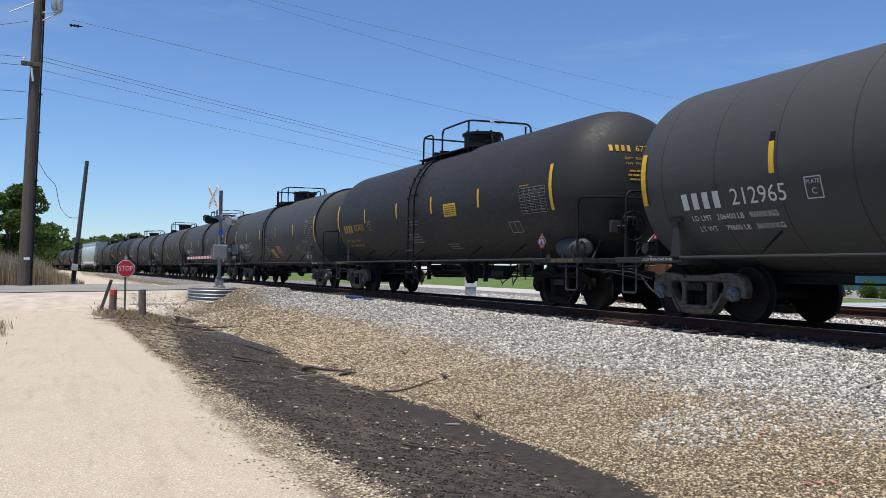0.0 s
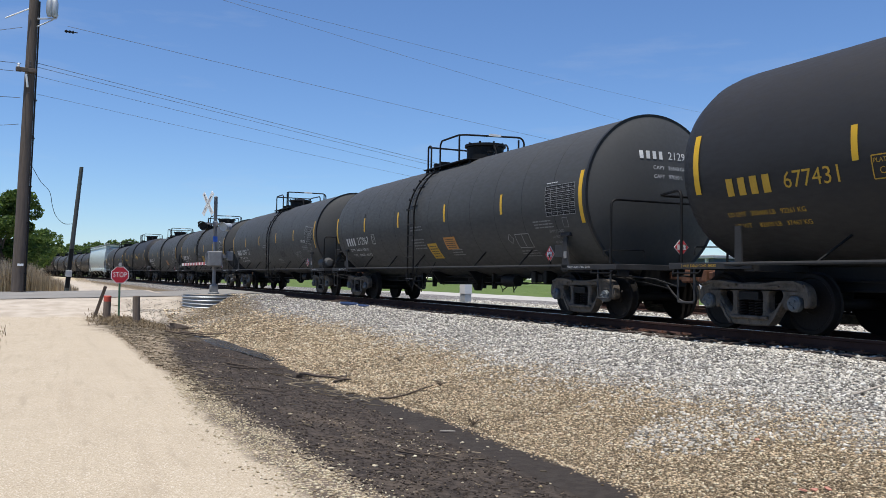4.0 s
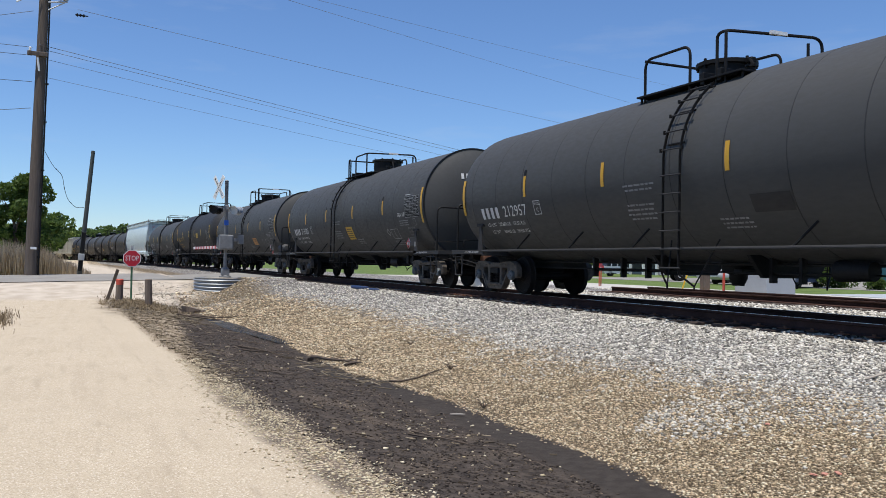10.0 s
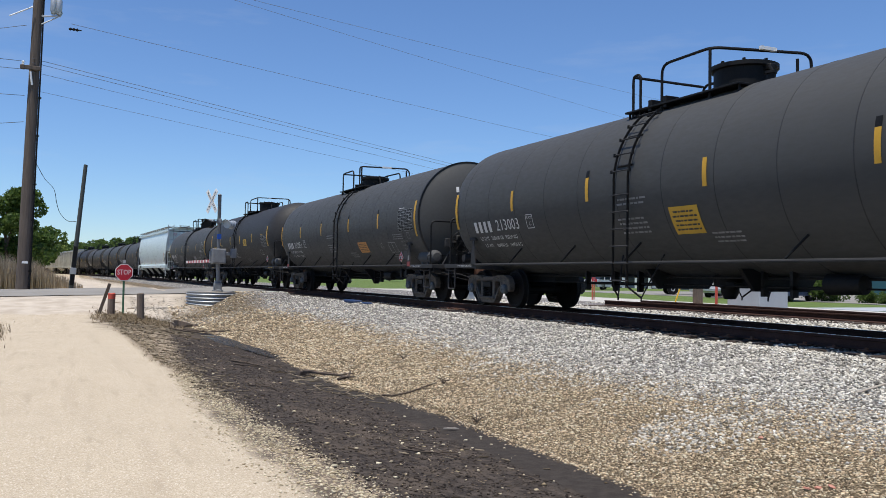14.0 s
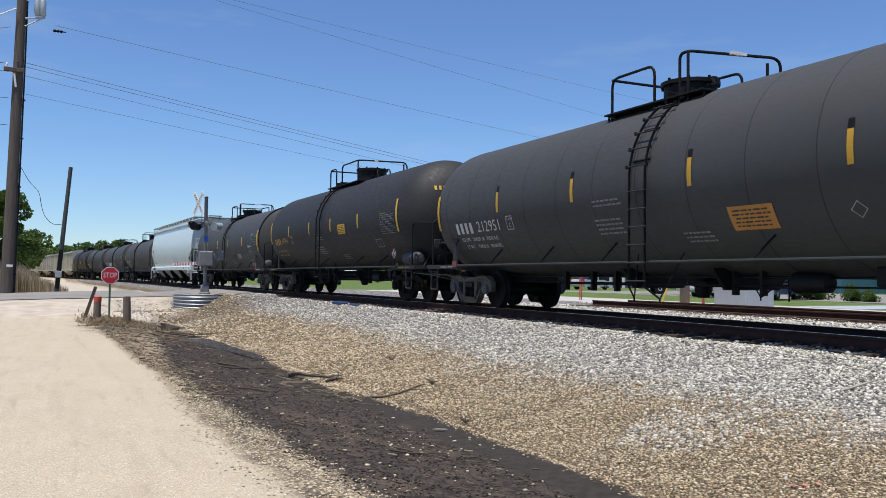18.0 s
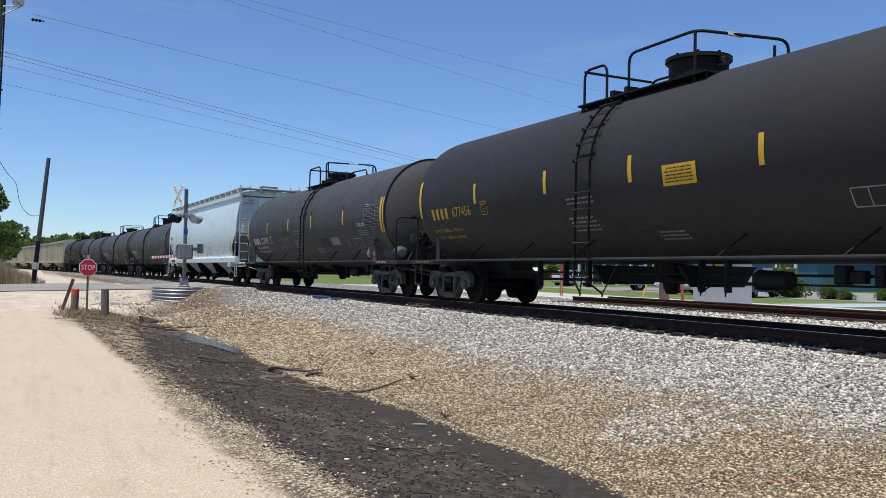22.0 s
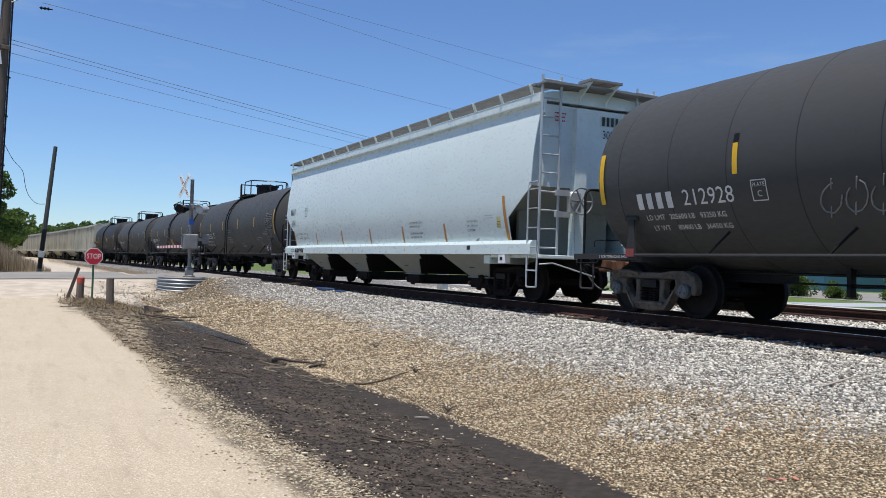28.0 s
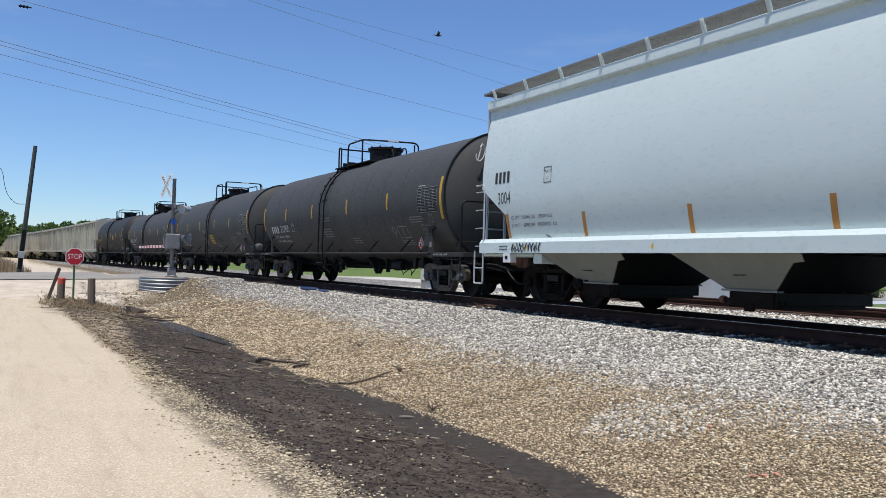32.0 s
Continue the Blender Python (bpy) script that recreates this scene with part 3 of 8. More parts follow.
    L.new(op('ADD', n_fine.outputs[0], op('MULTIPLY', n_grain.outputs[0], 0.6)), bp.inputs["Height"])
    L.new(bp.outputs[0], b.inputs["Normal"])
    return m


def grid_mesh(name, xs, ys, zf):
    X, Y = np.meshgrid(xs, ys)
    Z = zf(X, Y)
    co = np.stack([X, Y, Z], -1).reshape(-1, 3)
    nx, ny = len(xs), len(ys)
    i = np.arange(nx - 1)[None, :] + np.arange(ny - 1)[:, None] * nx
    q = np.stack([i, i + 1, i + nx + 1, i + nx], -1).reshape(-1, 4)
    me = bpy.data.meshes.new(name)
    me.from_pydata(co.tolist(), [], q.tolist())
    me.polygons.foreach_set("use_smooth", [True] * len(q))
    return me


def build_ground():
    xs = np.unique(np.concatenate([np.linspace(-2500, -60, 12), np.linspace(-60, -16, 30), np.arange(-16, 12, 0.14), np.linspace(12, 60, 40), np.linspace(60, 2500, 14)]))
    ys = np.unique(np.concatenate([np.linspace(-600, -20, 10), np.linspace(-20, 2, 24), np.arange(2, 40, 0.16), np.arange(40, 60, 0.5), np.linspace(60, 300, 60), np.linspace(300, 3000, 14)]))
    ground = tagged(part("ground", grid_mesh("ground", xs, ys, height), node_ground()), "dirt road, muddy ditch, gravel and lawn beside the railway", "ground", kind="structure")
    # the paved road: a sheet a little above the bank
    us, vs = np.linspace(-60, -1.95, 90), np.linspace(38.3, 47.2, 24)

    def road(sgn):
        V, F = [], []
        for j, r in enumerate(vs):
            for i, d in enumerate(us):
                wob = 0.35 * wavy(np.array(d), np.array(0.0), 0.6) if j == 0 else 0.0
                y = r + 0.12 * (d + 8) + float(wob)
                x = d - CURVE / 2 * y * y
                V.append((x, y, float(height(x, y)) + 0.03))
        n = len(us)
        for j in range(len(vs) - 1):
            for i in range(n - 1):
                F.append((j * n + i, j * n + i + 1, (j + 1) * n + i + 1, (j + 1) * n + i))
        return Geo().add(V, F, True)
    tagged(part("road", road(1), M["asphalt"]), "worn pale grey paved road crossing the railway", "road", kind="structure")


RAIL_PROFILE = [(-0.07, -0.172), (0.07, -0.172), (0.07, -0.16), (0.012, -0.135), (0.010, -0.045), (0.035, -0.035), (0.035, -0.006), (0.027, 0.0), (-0.027, 0.0), (-0.035, -0.006), (-0.035, -0.035), (-0.010, -0.045), (-0.012, -0.135), (-0.07, -0.16)]


def sweep_rail(offset, y0, y1, step=4.0, z=0.0, profile=RAIL_PROFILE):
    g = Geo()
    ys = np.arange(y0, y1 + step, step)
    n = len(profile)
    vs = []
    for y in ys:
        for px, pz in profile:
            vs.append((track_x(y) + offset + px, y, pz + z))
    fs = []
    for j in range(len(ys) - 1):
        for k in range(n):
            m = (k + 1) % n
            fs.append((j * n + k, j * n + m, (j + 1) * n + m, (j + 1) * n + k))
    fs += [tuple(range(n)), tuple(range((len(ys) - 1) * n, len(ys) * n))]
    return g.add(vs, fs)


def build_tracks():
    for name, c, label in (("main_track", 0.0, "main line of rusty rails on dark wooden ties"), ("side_track", 6.95, "empty second line of rusty rails in gravel")):
        base = tagged(new(name), label, "railway track", kind="structure")
        for s in (-1, 1):
            off = c + s * 0.7525
            end = 420 if c == 0 else 24
            part("rail", sweep_rail(off, -24, end, 4.0 if c == 0 else 2.0), M["rail"], base)
            top = [(-0.022, 0.002), (0.022, 0.002), (0.022, 0.004), (-0.022, 0.004)]
            part("rail_head", sweep_rail(off, -24, end, profile=top), M["shine"] if c == 0 else M["rail"], base, "worn bright running surface" if c == 0 else "")
        tie = Geo().box(-1.28, 1.28, -0.11, 0.11, -0.34, -0.175, 0.012).mesh("tie")
        tie.materials.append(M["tie"])
        plate = Geo().box(-0.17, 0.17, -0.09, 0.09, -0.176, -0.158).box(-0.13, -0.10, -0.02, 0.02, -0.16, -0.13).box(0.10, 0.13, -0.02, 0.02, -0.16, -0.13).mesh("tie_plate")
        plate.materials.append(M["rust"])
        y = -6.0
        rnd = random.Random(5)
        while y < (60 if c == 0 else 25):
            ob = part("tie", tie, None, base, m=pose(track_x(y) + c + rnd.uniform(-0.05, 0.05), y, rnd.uniform(-0.015, 0.0), 0, 0, rnd.uniform(-1.2, 1.2)))
            if c == 0 and y < 30:
                part("tie_plate", plate, None, base, m=pose(track_x(y) + c - 0.7525, y, 0))
            y += 0.52


# ---- rolling stock: x to the far side, y to the rear of the train, origin on the rail head ----
TR, TZ = 1.648, 2.46            # tank radius and height of its axis


TEXTS = {}


def text_shape(s, size, align='LEFT', width=None):
    """Flat lettering in the built-in font: points and faces in its own plane."""
    key = (s, size, align, width)
    if key in TEXTS:
        return TEXTS[key]
    cu = bpy.data.curves.new("text", 'FONT')
    cu.body, cu.size, cu.align_x, cu.align_y = s, size, align, 'CENTER'
    cu.resolution_u = 2
    ob = new("text", cu)
    dg = bpy.context.evaluated_depsgraph_get()
    me = bpy.data.meshes.new_from_object(ob.evaluated_get(dg))
    pts = [(v.co.x, v.co.y) for v in me.vertices]
    fs = [tuple(p.vertices) for p in me.polygons]
    bpy.data.objects.remove(ob)
    bpy.data.curves.remove(cu)
    bpy.data.meshes.remove(me)
    if width and pts:
        w = max(p[0] for p in pts) - min(p[0] for p in pts)
        pts = [(p[0] * width / w, p[1]) for p in pts]
    TEXTS[key] = pts, fs
    return pts, fs


def blocks(n, w, h, gap):
    """n marks that are not spelt out, each a plain upright block."""
    pts, fs = [], []
    for k in range(n):
        x = k * (w + gap) + 0.1 * w
        for j in range(4):
            m, y0, y1 = len(pts), h * (j / 4 - 0.5), h * ((j + 1) / 4 - 0.5)
            pts += [(x, y0), (x + 0.8 * w, y0), (x + 0.8 * w, y1), (x, y1)]
            fs.append((m, m + 1, m + 2, m + 3))
    return pts, fs


def small_print(lines, w, h, seed=0, fat=0.2):
    """Bars in the size of small stencilled lines."""
    rnd = random.Random(seed)
    pts, fs = [], []
    lh = h / lines
    for k in range(lines):
        x = rnd.uniform(0, 0.1) * w
        while x < w * 0.92:
            ww = rnd.uniform(0.06, 0.2) * w
            n = len(pts)
            y = h / 2 - (k + 0.5) * lh
            e = min(x + ww, w)
            pts += [(x, y - lh * fat), (e, y - lh * fat), (e, y + lh * fat), (x, y + lh * fat)]
            fs.append((n, n + 1, n + 2, n + 3))
            x = e + 0.03 * w
    return pts, fs


def on_tank(shape, y, z, lift=0.009, geo=None, R=TR, Z=TZ):
    """Lay a flat shape on the tank's near side, its left edge y metres along and its middle at height z."""
    g = geo or Geo()
    pts, fs = shape
    phi0 = math.asin(max(-1, min(1, (z - Z) / R)))
    vs = []
    for a, b in pts:
        phi = phi0 + b / R
        vs.append((-(R + lift) * math.cos(phi), y - a, Z + (R + lift) * math.sin(phi)))
    return g.add(vs, fs)


def patch(w, h, n=6):
    """A rectangle cut into strips, so that it can follow the tank."""
    pts, fs = [], []
    for k in range(n + 1):
        b = h * (k / n - 0.5)
        pts += [(0, b), (w, b)]
    for k in range(n):
        fs.append((2 * k, 2 * k + 1, 2 * k + 3, 2 * k + 2))
    return pts, fs


def outline(w, h, s, cols=1, rows=1):
    """A ruled box."""
    pts, fs = [], []

    def r(x0, x1, y0, y1):
        steps = 1 if y1 - y0 < 0.12 else 8
        for k in range(steps):
            n, a, b = len(pts), y0 + (y1 - y0) * k / steps, y0 + (y1 - y0) * (k + 1) / steps
            pts.extend([(x0, a), (x1, a), (x1, b), (x0, b)])
            fs.append((n, n + 1, n + 2, n + 3))
    for i in range(cols + 1):
        x = w * i / cols
        r(x - s / 2, x + s / 2, -h / 2, h / 2)
    for j in range(rows + 1):
        y = h * (j / rows - 0.5)
        r(0, w, y - s / 2, y + s / 2)
    return pts, fs


# -- bogie --
def wheelset_mesh(cap="cap"):
    g = Geo()
    for s in (-1, 1):
        prof = [(0.665, 0.10), (0.69, 0.36), (0.672, 0.40), (0.672, 0.478), (0.690, 0.484), (0.705, 0.458), (0.805, 0.448), (0.808, 0.395), (0.785, 0.375), (0.770, 0.15), (0.80, 0.13), (0.80, 0.09)]
        g.revolve([(s * a, r) for a, r in prof], axis='x', seg=40)
        g.revolve([(s * 0.80, 0.075), (s * 0.92, 0.07), (s * 1.10, 0.07)], axis='x', seg=14)
    g.revolve([(-0.8, 0.085), (0.8, 0.085)], axis='x', seg=14)
    n = len(g.f)
    add_cap(g, -1), add_cap(g, 1)
    me = g.mesh("wheelset")
    me.materials.append(M["wheel"]), me.materials.append(M[cap])
    me.polygons.foreach_set("material_index", [0 if k < n else 1 for k in range(len(g.f))])
    return me


def add_cap(g, s):
    """Bolted bearing end cap."""
    g.revolve([(s * 1.05, 0.118), (s * 1.13, 0.118), (s * 1.14, 0.105), (s * 1.155, 0.10), (s * 1.158, 0.03), (s * 1.15, 0.028), (s * 1.15, 0.0)], axis='x', seg=22)
    for k in range(3):
        a = 2 * math.pi * k / 3
        y, z = 0.06 * math.cos(a), 0.06 * math.sin(a)
        g.revolve([(s * 1.15, 0.02), (s * 1.178, 0.02), (s * 1.18, 0.0)], (0, y, z), 'x', 6, False)


from mathutils.geometry import tessellate_polygon


def soften(poly, r, n=3):
    """Round every corner of a closed outline."""
    out = []
    for i, p in enumerate(poly):
        p, a, c = Vector(p), Vector(poly[i - 1]), Vector(poly[(i + 1) % len(poly)])
        k = min(r, (a - p).length * 0.45, (c - p).length * 0.45)
        u, w = p + (a - p).normalized() * k, p + (c - p).normalized() * k
        for j in range(n + 1):
            t = j / n
            q = u.lerp(p, t).lerp(p.lerp(w, t), t)
            out.append((q.x, q.y))
    return out


def side_frame_mesh(s):
    """Cast side frame: arched top, jaws over the bearings, two side windows and a spring opening."""
    half = [(0.0, 0.765), (0.30, 0.755), (0.55, 0.79), (0.86, 0.80), (1.06, 0.74), (1.14, 0.62), (1.14, 0.42), (1.03, 0.38), (1.02, 0.565), (0.765, 0.565), (0.755, 0.36), (0.69, 0.36), (0.64, 0.42), (0.50, 0.22), (0.40, 0.11), (0.0, 0.095)]
    outer = soften(half[::-1] + [(-y, z) for y, z in half[1:-1]], 0.08, 4)
    holes = [soften([(-0.25, 0.63), (0.25, 0.63), (0.25, 0.26), (-0.25, 0.26)], 0.05)]
    for t in (-1, 1):
        holes.append(soften([(t * 0.37, 0.63), (t * 0.63, 0.645), (t * 0.655, 0.56), (t * 0.50, 0.36), (t * 0.40, 0.30), (t * 0.365, 0.36)], 0.07))
    loops = [outer] + holes
    g = Geo()
    x0, x1, x2 = s * 0.95, s * 1.072, s * 1.094

    def inset(loop, k):
        """The loop drawn back from its edge by k, for a worn chamfer."""
        area = sum(p[0] * q[1] - q[0] * p[1] for p, q in zip(loop, loop[1:] + loop[:1]))
        e = k if area > 0 else -k
        out = []
        for i, p in enumerate(loop):
            a_, c_ = Vector(loop[i - 1]), Vector(loop[(i + 1) % len(loop)])
            d = (c_ - a_).normalized()
            out.append((p[0] - d.y * e, p[1] + d.x * e))
        return out
    face = [inset(outer, 0.02)] + [inset(h, -0.016) for h in holes]
    flat = [p for l in loops for p in l]
    front = [p for l in face for p in l]
    tri = tessellate_polygon([[Vector((p[0], p[1], 0)) for p in l] for l in loops])
    n = len(flat)
    vs = [(x0, y, z) for y, z in flat] + [(x1, y, z) for y, z in flat] + [(x2, y, z) for y, z in front]
    fs = [tuple(t) for t in tri] + [tuple(i + 2 * n for i in t) for t in tri]
    o = 0
    for l in loops:
        m = len(l)
        for base in (0, n):
            fs += [(base + o + i, base + o + (i + 1) % m, base + n + o + (i + 1) % m, base + n + o + i) for i in range(m)]
        o += m
    g.add(vs, fs)
    lip = s * 1.10
    # raised ribs along the top member and the slanting legs
    a, b = sorted((x1, lip + s * 0.02))
    for t in (-1, 1):
        g.prism([(t * 0.28, 0.75), (t * 0.55, 0.785), (t * 0.86, 0.795), (t * 1.05, 0.735), (t * 1.04, 0.70), (t * 0.86, 0.755), (t * 0.55, 0.745), (t * 0.28, 0.71)], 'x', a, b)
        g.prism([(t * 0.66, 0.46), (t * 0.51, 0.23), (t * 0.40, 0.115), (t * 0.37, 0.15), (t * 0.48, 0.26), (t * 0.62, 0.47)], 'x', a, b)
        g.box(a, b, t * 0.52 - 0.07, t * 0.52 + 0.07, 0.69, 0.72)
    g.box(*sorted((x0 - s * 0.05, s * 1.14)), -0.38, 0.38, 0.20, 0.255, 0.015)
    return g.mesh("side_frame")


def spring_mesh(s):
    g = Geo()
    for dy in (-0.17, 0.0, 0.17):
        for dx in ((0.98, 1.06) if dy else (1.02,)):
            pts = []
            for k in range(8 * 6 + 1):
                a = 2 * math.pi * k / 8
                pts.append((s * dx + 0.058 * math.cos(a), dy + 0.058 * math.sin(a), 0.265 + 0.25 * k / 48))
            g.pipe(pts, 0.014, 5)
    return g.mesh("spring_group")


PARTS = {}


def shared(name, make, *a):
    k = (name,) + a
    if k not in PARTS:
        PARTS[k] = make(*a)
    return PARTS[k]


def build_truck(parent, y, cast="truck"):
    g = Geo()
    g.prism([(-1.12, 0.50), (-1.12, 0.62), (-0.5, 0.68), (0.5, 0.68), (1.12, 0.62), (1.12, 0.50), (0.5, 0.42), (-0.5, 0.42)], 'y', -0.2, 0.2)
    g.revolve([(0.66, 0.2), (0.74, 0.2)], axis='z', seg=16)
    for t in (-1, 1):
        g.box(-0.75, 0.75, t * 0.36 - 0.03, t * 0.36 + 0.03, 0.34, 0.42)       # brake beam
        for s in (-1, 1):
            g.box(s * 0.75 - 0.04, s * 0.75 + 0.04, t * 0.40 - 0.04, t * 0.40 + 0.05, 0.28, 0.52, 0.01)
    truck = part("truck", g, M["black"], parent, "dark bolster between two wheelsets", pose(0, y, 0))
    for s in (-1, 1):
        part("side_frame", shared("side_frame_" + cast, side_frame_mesh, s), M[cast], truck, "dusty cast steel side frame" if cast == "truck" else "dark rusty cast steel side frame")
        part("spring_group", shared("spring", spring_mesh, s), M["wheel"], truck)
        for t in (-1, 1):
            a, b = sorted((s * 0.94, s * 1.09))
            part("bearing_adapter", Geo().box(a, b, t * 0.889 - 0.115, t * 0.889 + 0.115, 0.555, 0.605, 0.01), M[cast], truck)
    for t in (-1, 1):
        part("wheelset", shared("wheelset", wheelset_mesh, "cap" if cast == "truck" else "truck_dark"), M["wheel"], truck, "steel wheels on their axle", pose(0, t * 0.889, 0.457))
    return truck


def build_coupler(parent, s, half):
    g = Geo()
    y0, y1 = half - 0.62, half - 0.06
    a, b = sorted((s * y0, s * y1))
    g.box(-0.10, 0.10, a, b, 0.80, 0.95, 0.02)
    g.box(-0.22, 0.22, s * y0 - 0.05, s * y0 + 0.05, 0.72, 1.02, 0.015)
    k0, k1 = sorted((s * (half - 0.16), s * (half + 0.07)))
    g.box(-0.17, 0.02, k0, k1, 0.74, 1.0, 0.03)
    g.box(0.06, 0.17, k0, k1, 0.76, 0.98, 0.03)
    part("coupler", g, M["rust"], parent, "rusty knuckle coupler")
    h = Geo()
    pts = [(0.28 * s, s * (half - 0.5), 0.78)]
    for k in range(1, 9):
        t = k / 8
        pts.append((0.28 * s * (1 - t), s * (half - 0.5 + 0.5 * t), 0.78 - 0.42 * math.sin(math.pi * t * 0.62)))
    part("air_hose", h.pipe(pts, 0.022, 6), M["wire"], parent)


DIM = {"jacket": (TR, TZ), "smooth": (1.65, 2.63)}


def tank_shell(kind, turned=False):
    R, Z = DIM[kind]
    e = 0.1 if turned else 0.0
    if kind == "jacket":            # square rim at the front end, rounded knuckle at the rear
        prof = [(-8.42 + e, 0.0), (-8.40 + e, 0.47), (-8.33 + e, 0.94), (-8.2 + e, 1.36), (-8.08 + e, 1.57), (-8.05 + e, R - 0.03), (-8.05 + e, R + 0.012), (-7.98 + e, R + 0.012), (-7.98 + e, R), (-4, R), (0, R), (4, R), (7.45, R), (7.68, R - 0.015), (7.88, 1.58), (8.03, 1.45), (8.14, 1.21), (8.22, 0.84), (8.27, 0.4), (8.28, 0.0)]
    else:
        end = [(8.45, 0.0), (8.43, 0.3), (8.37, 0.68), (8.25, 1.02), (8.08, 1.29), (7.86, 1.49), (7.6, 1.605), (7.35, 1.642), (7.1, R)]
        prof = [(-a, r) for a, r in end] + [(-3.5, R), (0, R), (3.5, R)] + end[::-1]
    return Geo().revolve(prof, (0, 0, Z), 'y', 72)


def build_tank_car(kind, ly, turned=False):
    """A tank car without its lettering, at the origin; a turned one runs with its brake end to the rear."""
    car = new("tank_car")
    jacket = kind == "jacket"
    half = 9.1 if jacket else 8.97
    R, Z = DIM[kind]
    up = R + Z - 4.135           # how far this tank top lies from the usual height
    paint = M["tank"] if jacket else M["tank_black"]
    shell = part("tank", tank_shell(kind, turned), paint, car, "long cylinder of charcoal jacket plates" if jacket else "smooth black cylinder with domed ends")
    if jacket:
        part("rim_band", Geo().revolve([(y + (0.1 if turned else 0.0), r) for y, r in ((-8.055, R + 0.006), (-8.06, R + 0.022), (-7.99, R + 0.022), (-7.985, R + 0.006))], (0, 0, Z), 'y', 72), M["seam"], shell)
        for k in range(12):
            y = -6.75 + 1.27 * k
            part("jacket_seam", Geo().revolve([(y - 0.011, R - 0.002), (y - 0.007, R + 0.003), (y + 0.007, R + 0.003), (y + 0.011, R - 0.002)], (0, 0, Z), 'y', 72), M["seam"], shell)
    for s in (-1, 1):
        a, b = sorted((s * 5.0, s * (half - 0.55)))
        part("stub_sill", Geo().box(-0.33, 0.33, a, b, 0.66, 1.02, 0.015), M["black"], car)
    E = 0.0 if jacket else 0.5          # the smooth cars have shorter ends
    for s in (-1, 1):
        # end platform with its side channels
        a, b = sorted((s * (6.85 - E), s * (8.72 - E)))
        g = Geo()
        for k in range(4):
            g.box(-1.44, 1.44, *sorted((s * (8.06 - E + 0.165 * k), s * (8.14 - E + 0.165 * k))), 1.025, 1.06)
        for x in (-0.9, -0.3, 0.3, 0.9):
            g.box(x - 0.03, x + 0.03, *sorted((s * (8.05 - E), s * (8.70 - E))), 0.985, 1.024)
        for x in (-1.50, 1.44):
            g.box(x, x + 0.06, a, b, 0.965, 1.07, 0.006)
        g.box(-1.46, 1.46, *sorted((s * (8.66 - E), s * (8.72 - E))), 0.965, 1.07, 0.006)
        g.box(-1.46, 1.46, *sorted((s * (6.85 - E), s * (7.05 - E))), 0.93, 1.03, 0.006)
        part("end_platform", g, M["grey_steel"], car)
        # cross-over handrail
        y, rail_top = s * (8.48 - E), 2.3
        part("cross_handrail", Geo().pipe(round_path([(-1.44, y, 1.06), (-1.44, y, rail_top), (1.44, y, rail_top), (1.44, y, 1.06)] if jacket else [(-1.44, y, 1.06), (-1.44, y, rail_top), (-1.32, s * 8.72, rail_top - 0.03), (1.32, s * 8.72, rail_top - 0.03), (1.44, y, rail_top), (1.44, y, 1.06)], 0.16), 0.026), M["black"], car, "bent pipe handrail")
        part("grab_iron", Geo().pipe(round_path([(-1.40, s * (8.2 - E), 1.2), (-1.40, s * (8.2 - E), 1.33), (-0.55, s * (8.35 - E), 1.36), (-0.55, s * (8.35 - E), 1.2)], 0.05), 0.012), M["black"], car)
        for x in (-1.47, 1.47):
            # sill steps
            part("sill_step", Geo().pipe(round_path([(x, s * (8.52 - E), 0.98), (x, s * (8.52 - E), 0.42), (x, s * (8.12 - E), 0.42), (x, s * (8.12 - E), 0.98)], 0.05), 0.02), M["grey_steel"], car)
            part("step_handle", Geo().pipe(round_path([(x, s * (8.6 - E), 0.98), (x - 0.06 * (1 if x > 0 else -1) * -1, s * (8.6 - E), 0.90), (x - 0.06 * (1 if x > 0 else -1) * -1, s * (7.95 - E), 0.90), (x, s * (7.95 - E), 0.98)], 0.04), 0.012), M["black"], car)
            # saddle stanchion
            e = 0.03 if x > 0 else -0.03
            p = [(s * 6.9, 1.0), (s * 7.16, 1.0), (s * 7.06, 1.66), (s * 6.96, 1.66)] if jacket else [(s * 6.55, 1.0), (s * 6.7, 1.0), (s * 6.7, 1.62), (s * 6.58, 1.62)] if s > 0 else [(-7.02, 1.0), (-6.87, 1.0), (-6.9, 1.15), (-7.0, 1.15)]
            g = Geo().prism(p, 'x', min(x, x + e), max(x, x + e))
            if jacket:
                g.box(min(x * 0.93, x * 1.03), max(x * 0.93, x * 1.03), s * 7.03 - 0.16, s * 7.03 + 0.16, 1.65, 1.72, 0.01)
            part("saddle_bracket", g, M["grey_steel"], car)
        build_coupler(car, s, half)
    # running rods with their slanting stays along both sides
    for x in (-1.50, 1.50):
        part("side_rod", Geo().pipe([(x, -6.9, 1.045), (x, 6.9, 1.045)], 0.028, 8), M["grey_steel"], car, "pipe rail along the tank's foot")
        for y in (5.2, 3.0, 0.85, -2.9, -5.1):
            q = math.asin((1.42 - Z) / R)
            px = math.cos(q) * R * (1 if x > 0 else -1)
            part("rod_stay", Geo().pipe([(x, y, 1.03), (px * 1.005, y - 0.28, 1.42)], 0.02, 6), M["black"], car)
    # platform, manway and railings on top
    p0, p1, my = (-1.45, 1.55, -0.62) if turned else (-1.3, 1.45, 0.05) if jacket else (-2.1, 1.45, -0.95)
